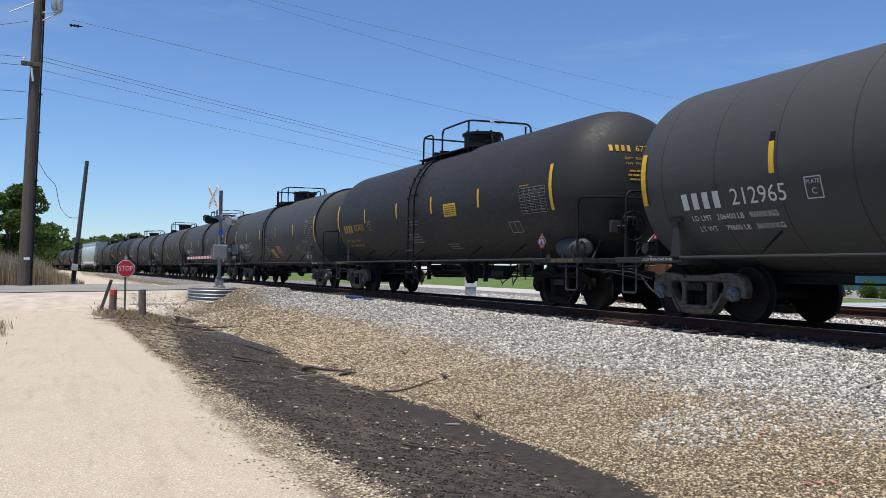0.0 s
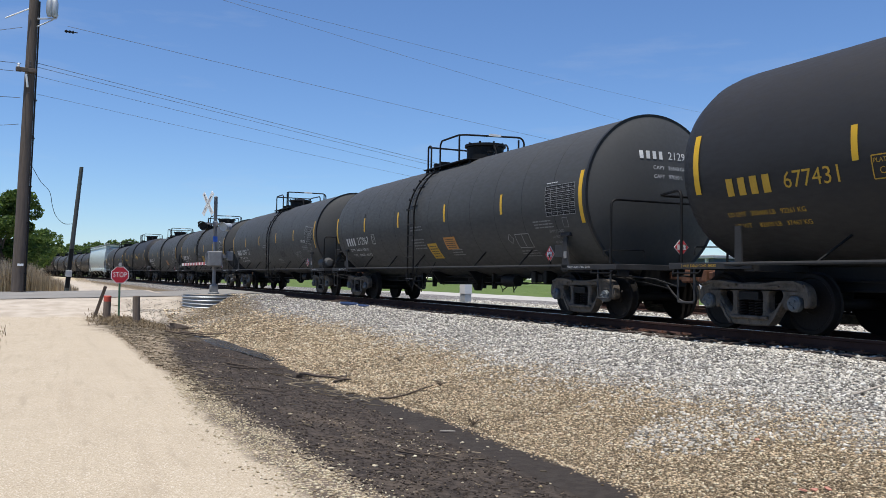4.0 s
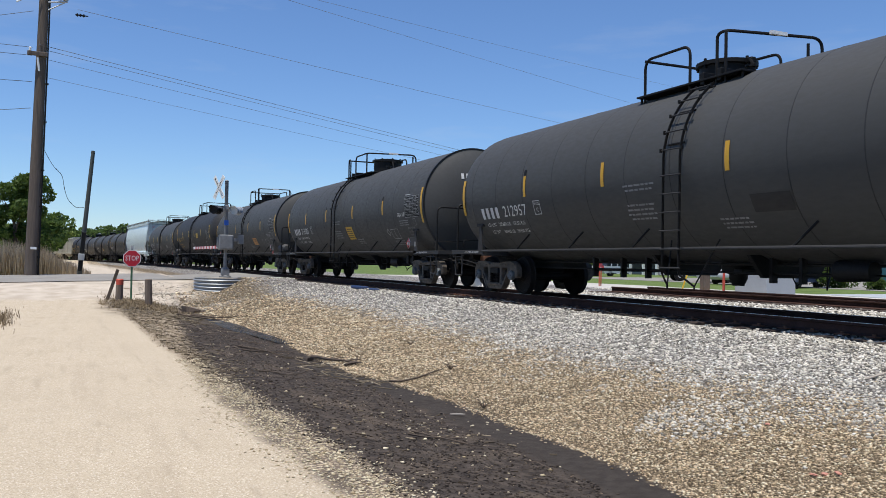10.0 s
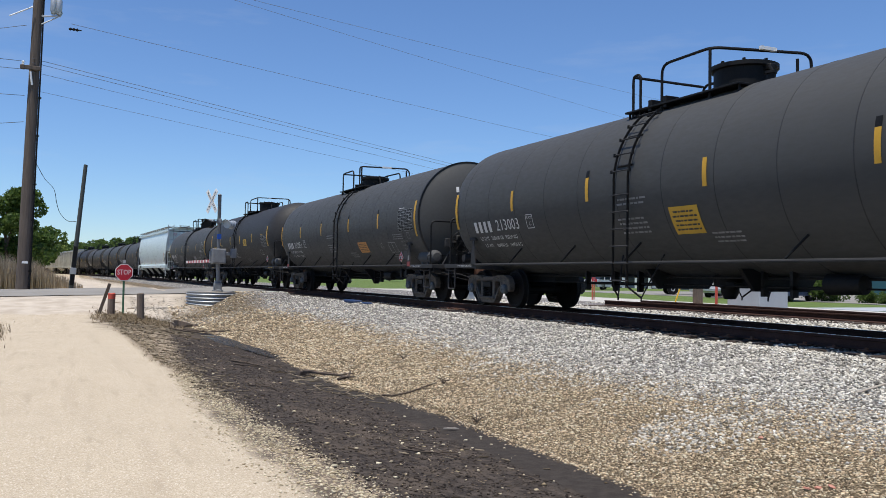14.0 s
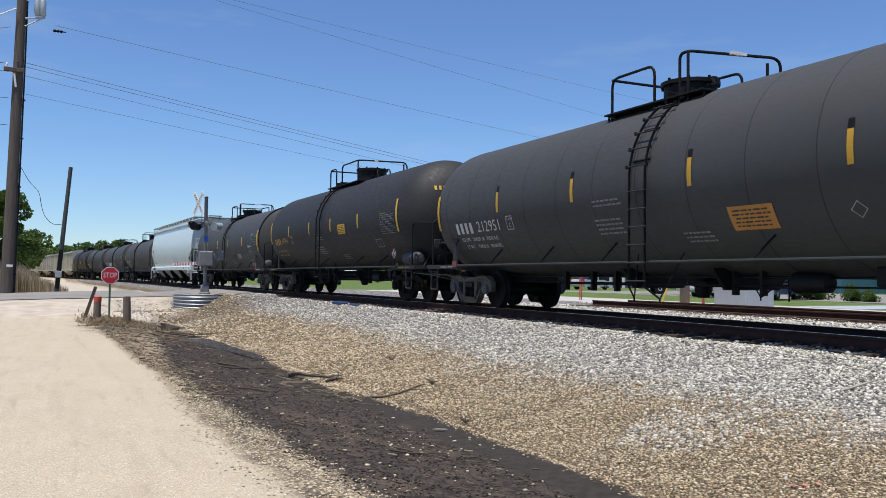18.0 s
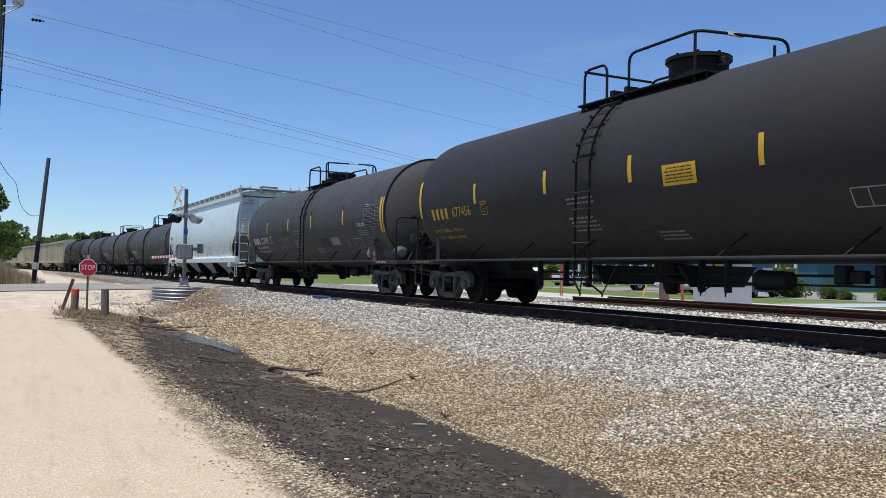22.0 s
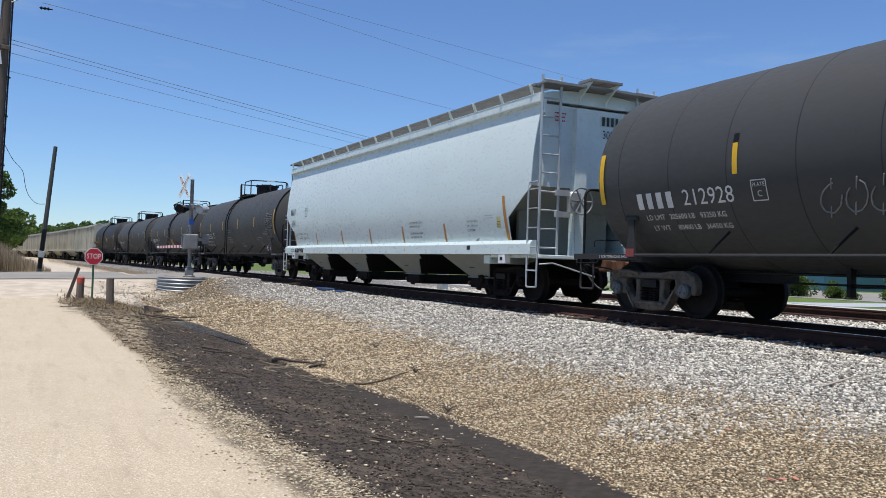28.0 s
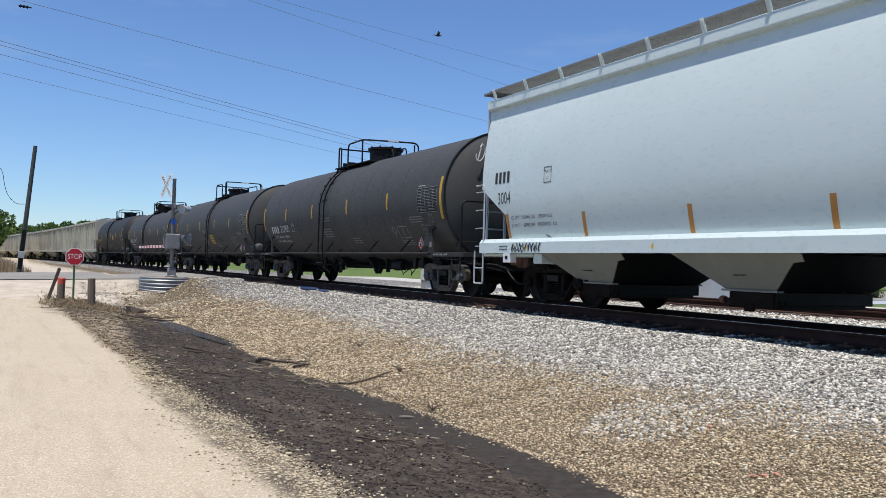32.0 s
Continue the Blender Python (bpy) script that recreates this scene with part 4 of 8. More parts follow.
    plat = part("top_platform", Geo().box(-0.95, 0.95, p0, my - 0.58, 3.985 + up, 4.02 + up, 0.005).box(-0.95, 0.95, my + 0.58, p1, 3.985 + up, 4.02 + up, 0.005).box(-0.95, -0.62, my - 0.58, my + 0.58, 3.985 + up, 4.02 + up, 0.005).box(0.62, 0.95, my - 0.58, my + 0.58, 3.985 + up, 4.02 + up, 0.005), M["black"], car, "grated walkway round the manway")
    for x in (-0.86, 0.86):
        for y in (p0 + 0.05, p1 - 0.05):
            part("platform_leg", Geo().pipe([(x, y, 3.70), (x, y, 4.0 + up)], 0.025, 6), M["black"], plat)
    mh = 0.10 if turned else 0.03 if jacket else 0.12
    man = part("manway", Geo().revolve([(3.85, 0.47 + mh / 2), (4.36, 0.47 + mh / 2), (4.37, 0.53 + mh / 2), (4.44, 0.53 + mh / 2), (4.45, 0.46), (4.50, 0.2), (4.51, 0.0)], (0, my, up + mh), 'z', 28), M["black"], car, "round black manway with a bolted lid")
    for k in range(8):
        a = 2 * math.pi * k / 8
        part("eye_bolt", Geo().box(0.5 * math.cos(a) - 0.02, 0.5 * math.cos(a) + 0.02, my + 0.5 * math.sin(a) - 0.02, my + 0.5 * math.sin(a) + 0.02, 4.32 + up + mh, 4.49 + up + mh), M["black"], man)
    part("hinge_arm", Geo().box(-0.06, 0.06, my - 0.66, my - 0.4, 4.38 + up, 4.47 + up, 0.01).pipe([(-0.05, my - 0.62, 4.43 + up), (-0.05, my - 0.72, 4.28 + up), (-0.05, my - 0.74, 4.02 + up)], 0.03, 6), M["black"], man)
    v = Geo().revolve([(4.0, 0.1), (4.16, 0.1), (4.18, 0.14), (4.22, 0.14), (4.25, 0.06)], (0.25, my - 0.95, up), 'z', 14)
    part("top_valve", v, M["black"], car)
    part("vent_valve", Geo().revolve([(4.0, 0.07), (4.2, 0.07), (4.2, 0.1), (4.24, 0.1)], (-0.3, my - 0.9, up), 'z', 12), M["black"], car)
    top = 4.71 + up
    # near hoop, far hoop, and the rail that rises by the ladder and crosses over
    h0, h1, c0, c1 = (1.4, 1.18, 0.55, -1.3) if turned else (1.3, 0.03, -0.65, -1.3) if jacket else (1.33, 0.61, -0.05, -2.2)
    f1 = -0.39 if jacket else -0.6
    rails = [("safety_rail", [(-0.86, h0, 3.72), (-0.86, h0, top), (-0.86, h1, top), (-0.86, h1, 3.75)]),
             ("safety_rail", [(0.86, h0, 3.75), (0.86, h0, top), (0.86, f1, top - 0.03), (0.86, f1, 3.75)]),
             ("cross_bar", [(-0.86, h0, top - 0.02), (0.86, h0, top - 0.02)]),
             ("safety_rail", [(-0.86, c0, 3.75), (-0.86, c0, top + 0.04), (-0.86, c0 - (1.30 if turned else 0.22 if jacket else 1.75), top + 0.05), (0.86, c1, top + 0.02), (0.86, c1, 3.75)]),
             ("rail_post", [(-0.86, c0 - 1.26, 3.72), (-0.86, c0 - 1.26, top + 0.04)] if turned else [(-0.86, c0 - 0.21, 3.72), (-0.86, c0 - 0.21, top + 0.04)] if jacket else [(-0.86, c0 - 1.72, 3.72), (-0.86, c0 - 1.72, top + 0.04)]),
             ("rail_post", [(0.86, c1 + 0.3, 3.75), (0.86, c1 + 0.3, top)])]
    for n, p in rails:
        part(n, Geo().pipe(round_path(p, 0.2) if len(p) > 2 else p, 0.027), M["black"], car)
    part("rail_tag", Geo().box(-0.15, 0.2, c1 + 0.13, c1 + 0.19, top + 0.01, top + 0.07) if jacket else Geo().box(-0.3, 0.05, -1.98, -1.92, top + 0.01, top + 0.07), M["sign_white"], car, "pale tag on the top rail")
    # ladder, bent over the tank
    for x in (-1, 1):
        pts = [(x * (R + 0.07), 0, 0.62), (x * (R + 0.07), 0, 2.3)]
        for k in range(9):
            a = radians(4 + 50 * k / 8)
            pts.append((x * (R + 0.075) * math.cos(a), 0, Z + (R + 0.075) * math.sin(a)))
        lad = part("ladder", Geo().flat_bar([(p[0], ly - 0.21, p[2]) for p in pts], 0.045, 0.016).flat_bar([(p[0], ly + 0.21, p[2]) for p in pts], 0.045, 0.016), M["black"], car, "steel side ladder of flat bars")
        for z in np.arange(0.72, 2.4, 0.31):
            part("rung", Geo().pipe([(x * (R + 0.095), ly - 0.26, z), (x * (R + 0.095), ly + 0.26, z)], 0.013, 6), M["grey_steel"], lad)
        for k in range(5):
            a = radians(8 + 10.5 * k)
            px, pz = x * (R + 0.1) * math.cos(a), Z + (R + 0.1) * math.sin(a)
            part("rung", Geo().pipe([(px, ly - 0.26, pz), (px, ly + 0.26, pz)], 0.013, 6), M["grey_steel"], lad)
            part("rung_bolt", Geo().box(px - 0.02, px + 0.02, ly - 0.285, ly - 0.25, pz - 0.03, pz + 0.03), M["black"], lad)
            part("rung_bolt", Geo().box(px - 0.02, px + 0.02, ly + 0.25, ly + 0.285, pz - 0.03, pz + 0.03), M["black"], lad)
            if k % 2 == 0:
                a += radians(4)
                part("ladder_standoff", Geo().pipe([(x * (R + 0.01) * math.cos(a), ly - 0.2, Z + (R + 0.01) * math.sin(a)), (x * (R + 0.01) * math.cos(a), ly + 0.2, Z + (R + 0.01) * math.sin(a))], 0.018, 5), M["black"], lad)
        for t in (-1, 1):
            part("ladder_foot", Geo().box(min(x * 0.62, x * 0.92), max(x * 0.62, x * 0.92), ly + t * 0.21 - 0.05, ly + t * 0.21 + 0.05, 3.93 + up, 4.14 + up, 0.008), M["black"], lad)
            part("ladder_stay", Geo().pipe([(x * (R + 0.07), ly + t * 0.21, 0.62), (x * 1.5, ly + t * 0.34, 0.42), (x * 1.5, ly + t * 0.34, 0.36)], 0.018, 6).pipe([(x * 1.5, ly + t * 0.34, 0.42), (x * 1.2, ly + t * 0.6, 1.2)], 0.014, 6), M["black"], lad)
    # underside: outlet, brake gear
    g = Geo().revolve([(0.42, 0.10), (0.55, 0.16), (0.62, 0.16), (0.66, 0.28), (1.0, 0.32)], (0, -0.3, 0), 'z', 18).box(-0.35, 0.35, -0.75, -0.55, 0.62, 0.72, 0.01)
    part("bottom_outlet", g, M["black"], car)
    g = Geo().revolve([(-3.5, 0.0), (-3.5, 0.14), (-3.0, 0.16), (-2.9, 0.16), (-2.9, 0.0)], (-0.55, 0, 0.72), 'y', 16)
    part("brake_cylinder", g, M["black"], car)
    part("brake_valve", Geo().box(-0.7, -0.5, -4.55, -4.35, 0.68, 0.95, 0.02).box(-0.65, -0.5, -4.8, -4.55, 0.70, 0.88, 0.02).box(-0.8, -0.5, -5.2, -5.05, 0.66, 0.95, 0.02), M["black"], car)
    part("brake_rod", Geo().pipe([(-0.5, -6.0, 0.66), (-0.5, 6.0, 0.66)], 0.016, 6), M["black"], car)
    part("train_pipe", Geo().pipe([(-0.28, -8.4, 0.83), (-0.45, -5.0, 0.80), (-0.45, 5.0, 0.80), (-0.28, 8.4, 0.83)], 0.022, 6), M["black"], car)
    for y in (-2.2, -1.6, 1.6, 2.4, 3.4):
        part("hanger", Geo().box(-0.56, -0.44, y - 0.03, y + 0.03, 0.5, 1.1).box(-0.56, 0.5, y - 0.03, y + 0.03, 0.62, 0.68), M["black"], car)
    for y in (0.94, -1.46):
        part("cradle_plate", Geo().prism([(-0.9, 0.95), (-0.6, 0.58), (0.6, 0.58), (0.9, 0.95)], 'y', y - 0.04, y + 0.04), M["black"], car)
    if not turned:          # reservoir and hand brake at the front end
        part("air_reservoir", Geo().revolve([(-8.28, 0.0), (-8.27, 0.12), (-8.2, 0.19), (-8.1, 0.21), (-7.45, 0.21), (-7.35, 0.19), (-7.28, 0.12), (-7.27, 0.0)], (-1.14, 0.7 * E, 1.29), 'y', 20).box(-1.3, -0.98, -8.0 + 0.7 * E, -7.92 + 0.7 * E, 1.06, 1.2).box(-1.3, -0.98, -7.6 + 0.7 * E, -7.52 + 0.7 * E, 1.06, 1.2), M["reservoir"], car, "grey air tank on the platform")
        hb = Geo()
        ring = [(-0.55 + 0.29 * math.cos(2 * math.pi * k / 24), -8.62, 1.72 + 0.29 * math.sin(2 * math.pi * k / 24)) for k in range(25)]
        hb.pipe(ring, 0.016, 6)
        for k in range(5):
            a = 2 * math.pi * k / 5 + 0.3
            hb.pipe([(-0.55, -8.60, 1.72), (-0.55 + 0.29 * math.cos(a), -8.62, 1.72 + 0.29 * math.sin(a))], 0.013, 5)
        part("brake_wheel", hb, M["black"], car)
        part("brake_stand", Geo().box(-0.68, -0.42, -8.58, -8.42, 1.52, 1.92, 0.03).box(-0.62, -0.48, -8.56, -8.46, 1.05, 1.55).pipe([(-0.55, -8.5, 1.05), (-0.55, -8.5, 0.75), (-0.3, -7.6, 0.62)], 0.014, 5), M["black"], car)
        part("brake_brace", Geo().pipe([(-1.05, -8.45 + E, 1.07), (-0.70, -8.40 + E, 1.66)], 0.02, 6), M["grey_steel"], car)
        part("brake_bracket", Geo().box(-0.98, -0.70, -8.50, -8.40, 1.58, 1.82, 0.01).pipe([(-0.85, -8.5, 1.7), (-0.55, -8.55, 1.72)], 0.025, 6), M["grey_steel"], car)
        chain = [(-0.42 + 0.05 * math.sin(k * 1.9), -8.6, 1.6 - 0.075 * k) for k in range(9)]
        part("brake_chain", Geo().pipe(chain, 0.016, 5), M["black"], car)
    else:                   # control valve and its piping on the rear platform
        valve = part("control_valve", Geo().box(-0.95, -0.62, 8.22 - E, 8.45 - E, 1.10, 1.42, 0.03).box(-0.60, -0.30, 8.24 - E, 8.48 - E, 1.14, 1.34, 0.03).revolve([(1.34, 0.09), (1.46, 0.09), (1.48, 0.12), (1.53, 0.12), (1.55, 0.04)], (-0.45, 8.36 - E, 0), 'z', 14).revolve([(-1.12, 0.0), (-1.12, 0.10), (-0.98, 0.12), (-0.94, 0.12)], (0, 8.34 - E, 1.24), 'x', 14), M["grey_steel"], car, "dark grey brake control valve")
        part("valve_pipe", Geo().pipe(round_path([(-0.3, 8.4 - E, 1.22), (0.2, 8.42 - E, 1.22), (0.25, 8.42 - E, 1.55), (0.05, 8.4 - E, 1.6)], 0.06), 0.02, 6), M["grey_steel"], valve)
        part("valve_pipe", Geo().pipe(round_path([(-0.8, 8.34 - E, 1.42), (-0.8, 8.34 - E, 1.6), (-0.5, 8.32 - E, 1.62), (-0.45, 8.36 - E, 1.55)], 0.06), 0.018, 6), M["grey_steel"], valve)
        part("valve_foot", Geo().box(-0.9, -0.36, 8.27 - E, 8.4 - E, 1.06, 1.12), M["grey_steel"], valve)
    if jacket:
        part("card_board", Geo().box(-1.505, -1.485, -6.93, -6.63, 1.22, 1.48, 0.008), M["grey_steel"], car, "grey steel card board on the saddle bracket")
        part("saddle_tag", Geo().box(-1.512, -1.502, -7.08, -6.98, 1.2, 1.34), M["white_dim"], car)
    for s in (-1, 1):
        y = s * (8.50 - E)
        part("uncoupling_lever", Geo().pipe([(-1.42, y, 0.86), (-1.05, y + s * 0.12, 0.84), (-0.62, s * (half - 0.35), 0.80), (-0.2, s * (half - 0.2), 0.66)], 0.016, 6), M["grey_steel"], car)
        for dy in (0.1, 0.55):
            part("platform_bracket", Geo().prism([(s * (8.1 - E + dy), 0.98), (s * (8.16 - E + dy), 0.98), (s * (8.16 - E + dy), 0.84)], 'x', -1.44, -1.2), M["black"], car)
    part("brake_pipe", Geo().pipe([(-1.44, -8.3, 0.85), (-1.0, -8.6, 0.78), (-0.4, -8.9, 0.62)], 0.014, 6), M["black"], car)
    for s in (-1, 1):
        build_truck(car, s * (6.98 if jacket else 6.8), "truck" if jacket or s > 0 else "truck_dark")
    return car


# -- lettering --
def placard(parent, y, z, x=None, axis='side'):
    """A red and white diamond placard in a frame."""
    s = 0.165
    def dia(k, w=0.0):
        return [(-k, 0), (0, -k), (k, 0), (0, k)], [(0, 1, 2, 3)]
    def put(shape, lift):
        g = Geo()
        if axis == 'side':
            return g.add([(-1.42 - lift, y - a, z + b) for a, b in shape[0]], shape[1])
        return g.add([(x + a, y - lift, z + b) for a, b in shape[0]], shape[1])
    def solid(k, t):
        if axis == 'side':
            return Geo().prism([(y - k, z), (y, z - k), (y + k, z), (y, z + k)], 'x', -1.42 - t, -1.42)
        return Geo().prism([(x - k, z), (x, z - k), (x + k, z), (x, z + k)], 'y', y - t, y)
    p = part("placard", solid(s * 1.06, 0.012), M["sign_white"], parent, "hazard placard, red and white diamond")
    part("placard_field", put(dia(s * 1.02), 0.016), M["placard_red"], p)
    w, h = s * 0.64, s * 0.3
    part("placard_band", put(([(-w, -h), (w, -h), (w, h), (-w, h)], [(0, 1, 2, 3)]), 0.019), M["sign_white"], p)
    part("placard_number", put(text_shape("1267", s * 0.74, 'CENTER'), 0.022), M["ink"], p)
    t = text_shape("3", s * 0.42, 'CENTER')
    part("placard_class", put(([(a, b - s * 0.62) for a, b in t[0]], t[1]), 0.022), M["sign_white"], p)
    part("placard_flame", put(([(-0.03, s * 0.42), (0.03, s * 0.42), (0.0, s * 0.8)], [(0, 1, 2)]), 0.022), M["sign_white"], p)
    part("placard_post", Geo().box(-1.44, -1.40, y - 0.02, y + 0.02, 1.0, z) if axis == 'side' else Geo().box(x - 0.02, x + 0.02, y, y + 0.04, 1.0, z), M["black"], p)


def letter_tank(car, kind, seed, number, decals=(), strip_paint="yellow"):
    jacket = kind == "jacket"
    R, Z = DIM[kind]

    def lay(shape, y, z, lift=0.009):
        return on_tank(shape, y, z, lift, None, R, Z)
    ink = M["white"] if jacket else M["gold"]
    faint = M["white_dim"]
    rnd = random.Random(seed)
    strip = M[strip_paint]
    # reflective strips
    turned = number in ("212965", "212967", "213003", "212950", "212944")
    ys = (4.83, 1.85, -1.42, -4.51) if turned else (4.55, 1.53, -1.28, -4.57) if number == "212928" else (4.6, 1.6, -1.72, -4.68)
    ys = [(y, 2.47) for y in ys] if jacket else [(4.5, 2.57), (1.6, 2.58), (-1.02, 2.58), (-3.88, 2.57)]
    for y, z in ys:
        hh = 0.46
        part("reflective_strip", lay(patch(0.1, hh), y, z), strip, car)
        if jacket and rnd.random() < 0.6:
            part("strip_shadow_mark", lay(patch(0.1, 0.14, 2), y, z + hh / 2 + 0.07), M["black"], car)
    for y, z, hh in ((7.76, 2.4, 0.9), (-7.7, 2.4, 1.05)) if jacket else ((7.45, 2.62, 0.95), (-7.2, 2.56, 0.98)):
        part("reflective_strip", lay(patch(0.12, hh), y, z), strip, car)
    if number == "212928":
        part("reflective_strip", lay(patch(0.1, 1.05), -7.89, 2.4), strip, car)
        part("pale_patch", lay(patch(0.8, 0.27), -3.18, 1.74), M["white_dim"], car, "worn pale grey notice")
    if jacket and not turned and number != "212951":
        part("paint_patch", lay(patch(0.78, 0.3), -2.13, 1.72), M["tank_black"], car, "dark overpainted rectangle")
    # reporting marks as plain blocks, then the readable data
    nz, lz = (1.95, 1.68) if jacket else (2.2, 1.80)
    part("reporting_mark", lay(blocks(4, 0.17, 0.27, 0.07), 6.78, nz), ink, car)
    part("car_number", lay(text_shape(number, 0.37 if jacket else 0.34, 'LEFT', 1.08 if jacket else 0.93), 5.67, nz), ink, car)
    t = "LD LMT   %d LB   %d KG" % ((206400, 93600) if number == "212965" else (206200, 93500) if number == "212951" else (205600, 93250) if jacket else (203400, 92261))
    part("load_limit_text", lay(text_shape(t, 0.135 if jacket else 0.11), 6.65 if jacket else 6.9, lz), ink, car)
    t = "LT WT     %d LB   %d KG" % ((79600, 36100) if number == "212965" else (79800, 36200) if number == "212951" else (80400, 36450) if jacket else (82600, 37467))
    part("light_weight_text", lay(text_shape(t, 0.135 if jacket else 0.11), 6.57 if jacket else 6.85, lz - 0.17), ink, car)
    part("plate_box", lay(outline(0.27, 0.30, 0.016), 4.22, nz + 0.03), ink, car)
    part("plate_text", lay(text_shape("PLATE", 0.085, 'CENTER'), 4.085, nz + 0.11), ink, car)
    part("plate_letter", lay(text_shape("C", 0.13, 'CENTER'), 4.085, nz - 0.02), ink, car)
    part("stencil_text", lay(small_print(2, 0.9, 0.17, seed), 0.93, 2.15), faint, car)
    part("stencil_text", lay(small_print(4, 0.85, 0.36, seed + 1), 0.97, 1.72), faint, car)
    part("stencil_text", lay(small_print(3, 0.7, 0.25, seed + 2), -1.3, 1.45), faint, car)
    # inspection table
    ty, th, tz = (-6.48, 0.62, 2.39) if jacket else (-5.96, 0.56, 2.34)
    part("inspection_table", lay(patch(1.08, th), ty, tz, 0.006), M["black"], car, "ruled inspection table")
    part("table_rules", lay(outline(1.08, th, 0.009, 5, 8), ty, tz, 0.011), M["table_ink"], car)
    part("table_print", lay(small_print(8, 1.04, th - 0.02, seed + 3, 0.055), ty - 0.02, tz, 0.011), M["white_dim"], car)
    part("table_title", lay(small_print(1, 0.45, 0.05, seed + 4), ty, tz + th / 2 + 0.06), ink, car)
    if jacket:
        for j, word in enumerate(("EMPTY LOAD", "1/4 ADJ", "BLOCK")):
            part("block_text", lay(text_shape(word, 0.092), -6.44 - 0.03 * j, 1.77 - 0.11 * j), M["white_dim"], car)
        part("plate_box", lay(outline(0.18, 0.2, 0.012), -7.03, 1.93), faint, car)
    if jacket and number in ("212957", "213003", "212928"):
        part("approval_text", lay(text_shape("FRA AIP", 0.18), -5.84, 2.17), M["white"], car)
    if jacket:
        part("stencil_text", lay(small_print(3, 0.8, 0.2, seed + 5), -5.86, 1.93), faint, car)
    test_y = {"212951": -5.29, "212928": -5.31}.get(number, -4.95)
    part("test_box", lay(outline(0.6, 0.34, 0.016, 2, 1), test_y, 1.62) if jacket else lay(outline(0.5, 0.27, 0.016, 2, 1), -5.22, 1.8), M["table_ink"], car)
    if jacket:
        part("stencil_text", lay(small_print(3, 0.75, 0.22, seed + 6), test_y + 0.08, 1.35), faint, car)
    d = 0.13
    if jacket:
        part("diamond_mark", lay(([(0, 0), (d, -d), (2 * d, 0), (d, d), (0.02, 0), (d, -d + 0.02), (2 * d - 0.02, 0), (d, d - 0.02)], [(0, 1, 5, 4), (1, 2, 6, 5), (2, 3, 7, 6), (3, 0, 4, 7)]), -4.58, 1.68), M["table_ink"], car)
    for name, m_, y, z, w, h in decals:
        p = part(name, lay(patch(w, h), y, z), M[m_], car, "rectangular notice on the tank side")
        part("notice_print", lay(small_print(5, w * 0.85, h * 0.8, seed + 9), y - w * 0.07, z, 0.013), M["ink"], p)
    # writing on the platform channel and on the front head
    g = Geo()
    t = text_shape("2 INCH TREAD COND. SHOES", 0.06)
    part("shoe_text", g.add([(-1.503, -7.1 - a, 1.017 + b) for a, b in t[0]], t[1]), ink, car)
    t = text_shape("2 INCH TREAD COND. SHOES", 0.06, 'RIGHT')
    part("shoe_text", Geo().add([(-1.503, 7.1 - a, 1.017 + b) for a, b in t[0]], t[1]), ink, car)
    hx, hz = (-0.15, 3.25) if jacket else (-0.42, 3.32)
    k = 1.0 if jacket else 0.82
    num = text_shape(number, 0.22 * k, 'LEFT', 0.68 * k)
    lines = [("head_mark", blocks(4, 0.105 * k, 0.16 * k, 0.045 * k), 0), ("head_number", ([(a + 0.68 * k, b) for a, b in num[0]], num[1]), 0)]
    c = 0.11 if jacket else 0.07
    capacity = {"212957": (25630, 97000), "212951": (25650, 97100), "212928": (25670, 97150)}.get(number, (25640, 97050))
    lines += [("capacity_text", ([(a + 0.3, b) for a, b in t[0]], t[1]), -0.25 * k - j * c * 1.6) for j, t in enumerate((text_shape("CAPY   %d GAL" % capacity[0], c), text_shape("CAPY   %d L" % capacity[1], c)))]
    if not jacket:
        sp = small_print(3, 0.5, 0.26, seed + 12)
        lines.append(("stencil_text", ([(a + 0.35, b) for a, b in sp[0]], sp[1]), -0.55))
    for nm, sh, dz in lines:
        vs = []
        for a, b in sh[0]:
            px, pz = hx + a - 0.45, hz + dz + b
            r = math.hypot(px, pz - Z)
            yy = -np.interp(r, [0, 0.47, 0.94, 1.36, 1.57], [8.42, 8.40, 8.33, 8.2, 8.08]) if jacket else -np.interp(r, [0, 0.3, 0.68, 1.02, 1.29, 1.49], [8.45, 8.43, 8.37, 8.25, 8.08, 7.86])
            vs.append((px, yy - 0.012 + (0.1 if turned else 0.0), pz))
        part(nm, Geo().add(vs, sh[1]), ink, car)
    placard(car, (-6.33 if turned else -6.42 if number == "212928" else -6.24) if jacket else -6.58, 1.3 if jacket else 1.44)
    placard(car, -8.78 if jacket else -8.62, 1.42, -0.02, 'end')
    if number in ("212951", "212928"):
        for y in (-7.03, 7.03):
            part("bracket_tag", Geo().box(-1.514, -1.503, y - 0.11, y + 0.11, 1.02, 1.16), M["faded_red"], car, "faded red tag on the saddle bracket")
    return car


# -- covered hoppers --
def on_side(shape, y, z, x=None, geo=None):
    """A flat mark on the hopper's bowed side, or on its sill when x is given."""
    g = geo or Geo()
    return g.add([(x or -(side_x(z + b) + 0.004), y - a, z + b) for a, b in shape[0]], shape[1])


def side_x(z):
    """Half-width of the hopper's gently bowed side."""
    return 1.65 - (0.0726 if z > 2.42 else 0.13) * (z - 2.42) ** 2


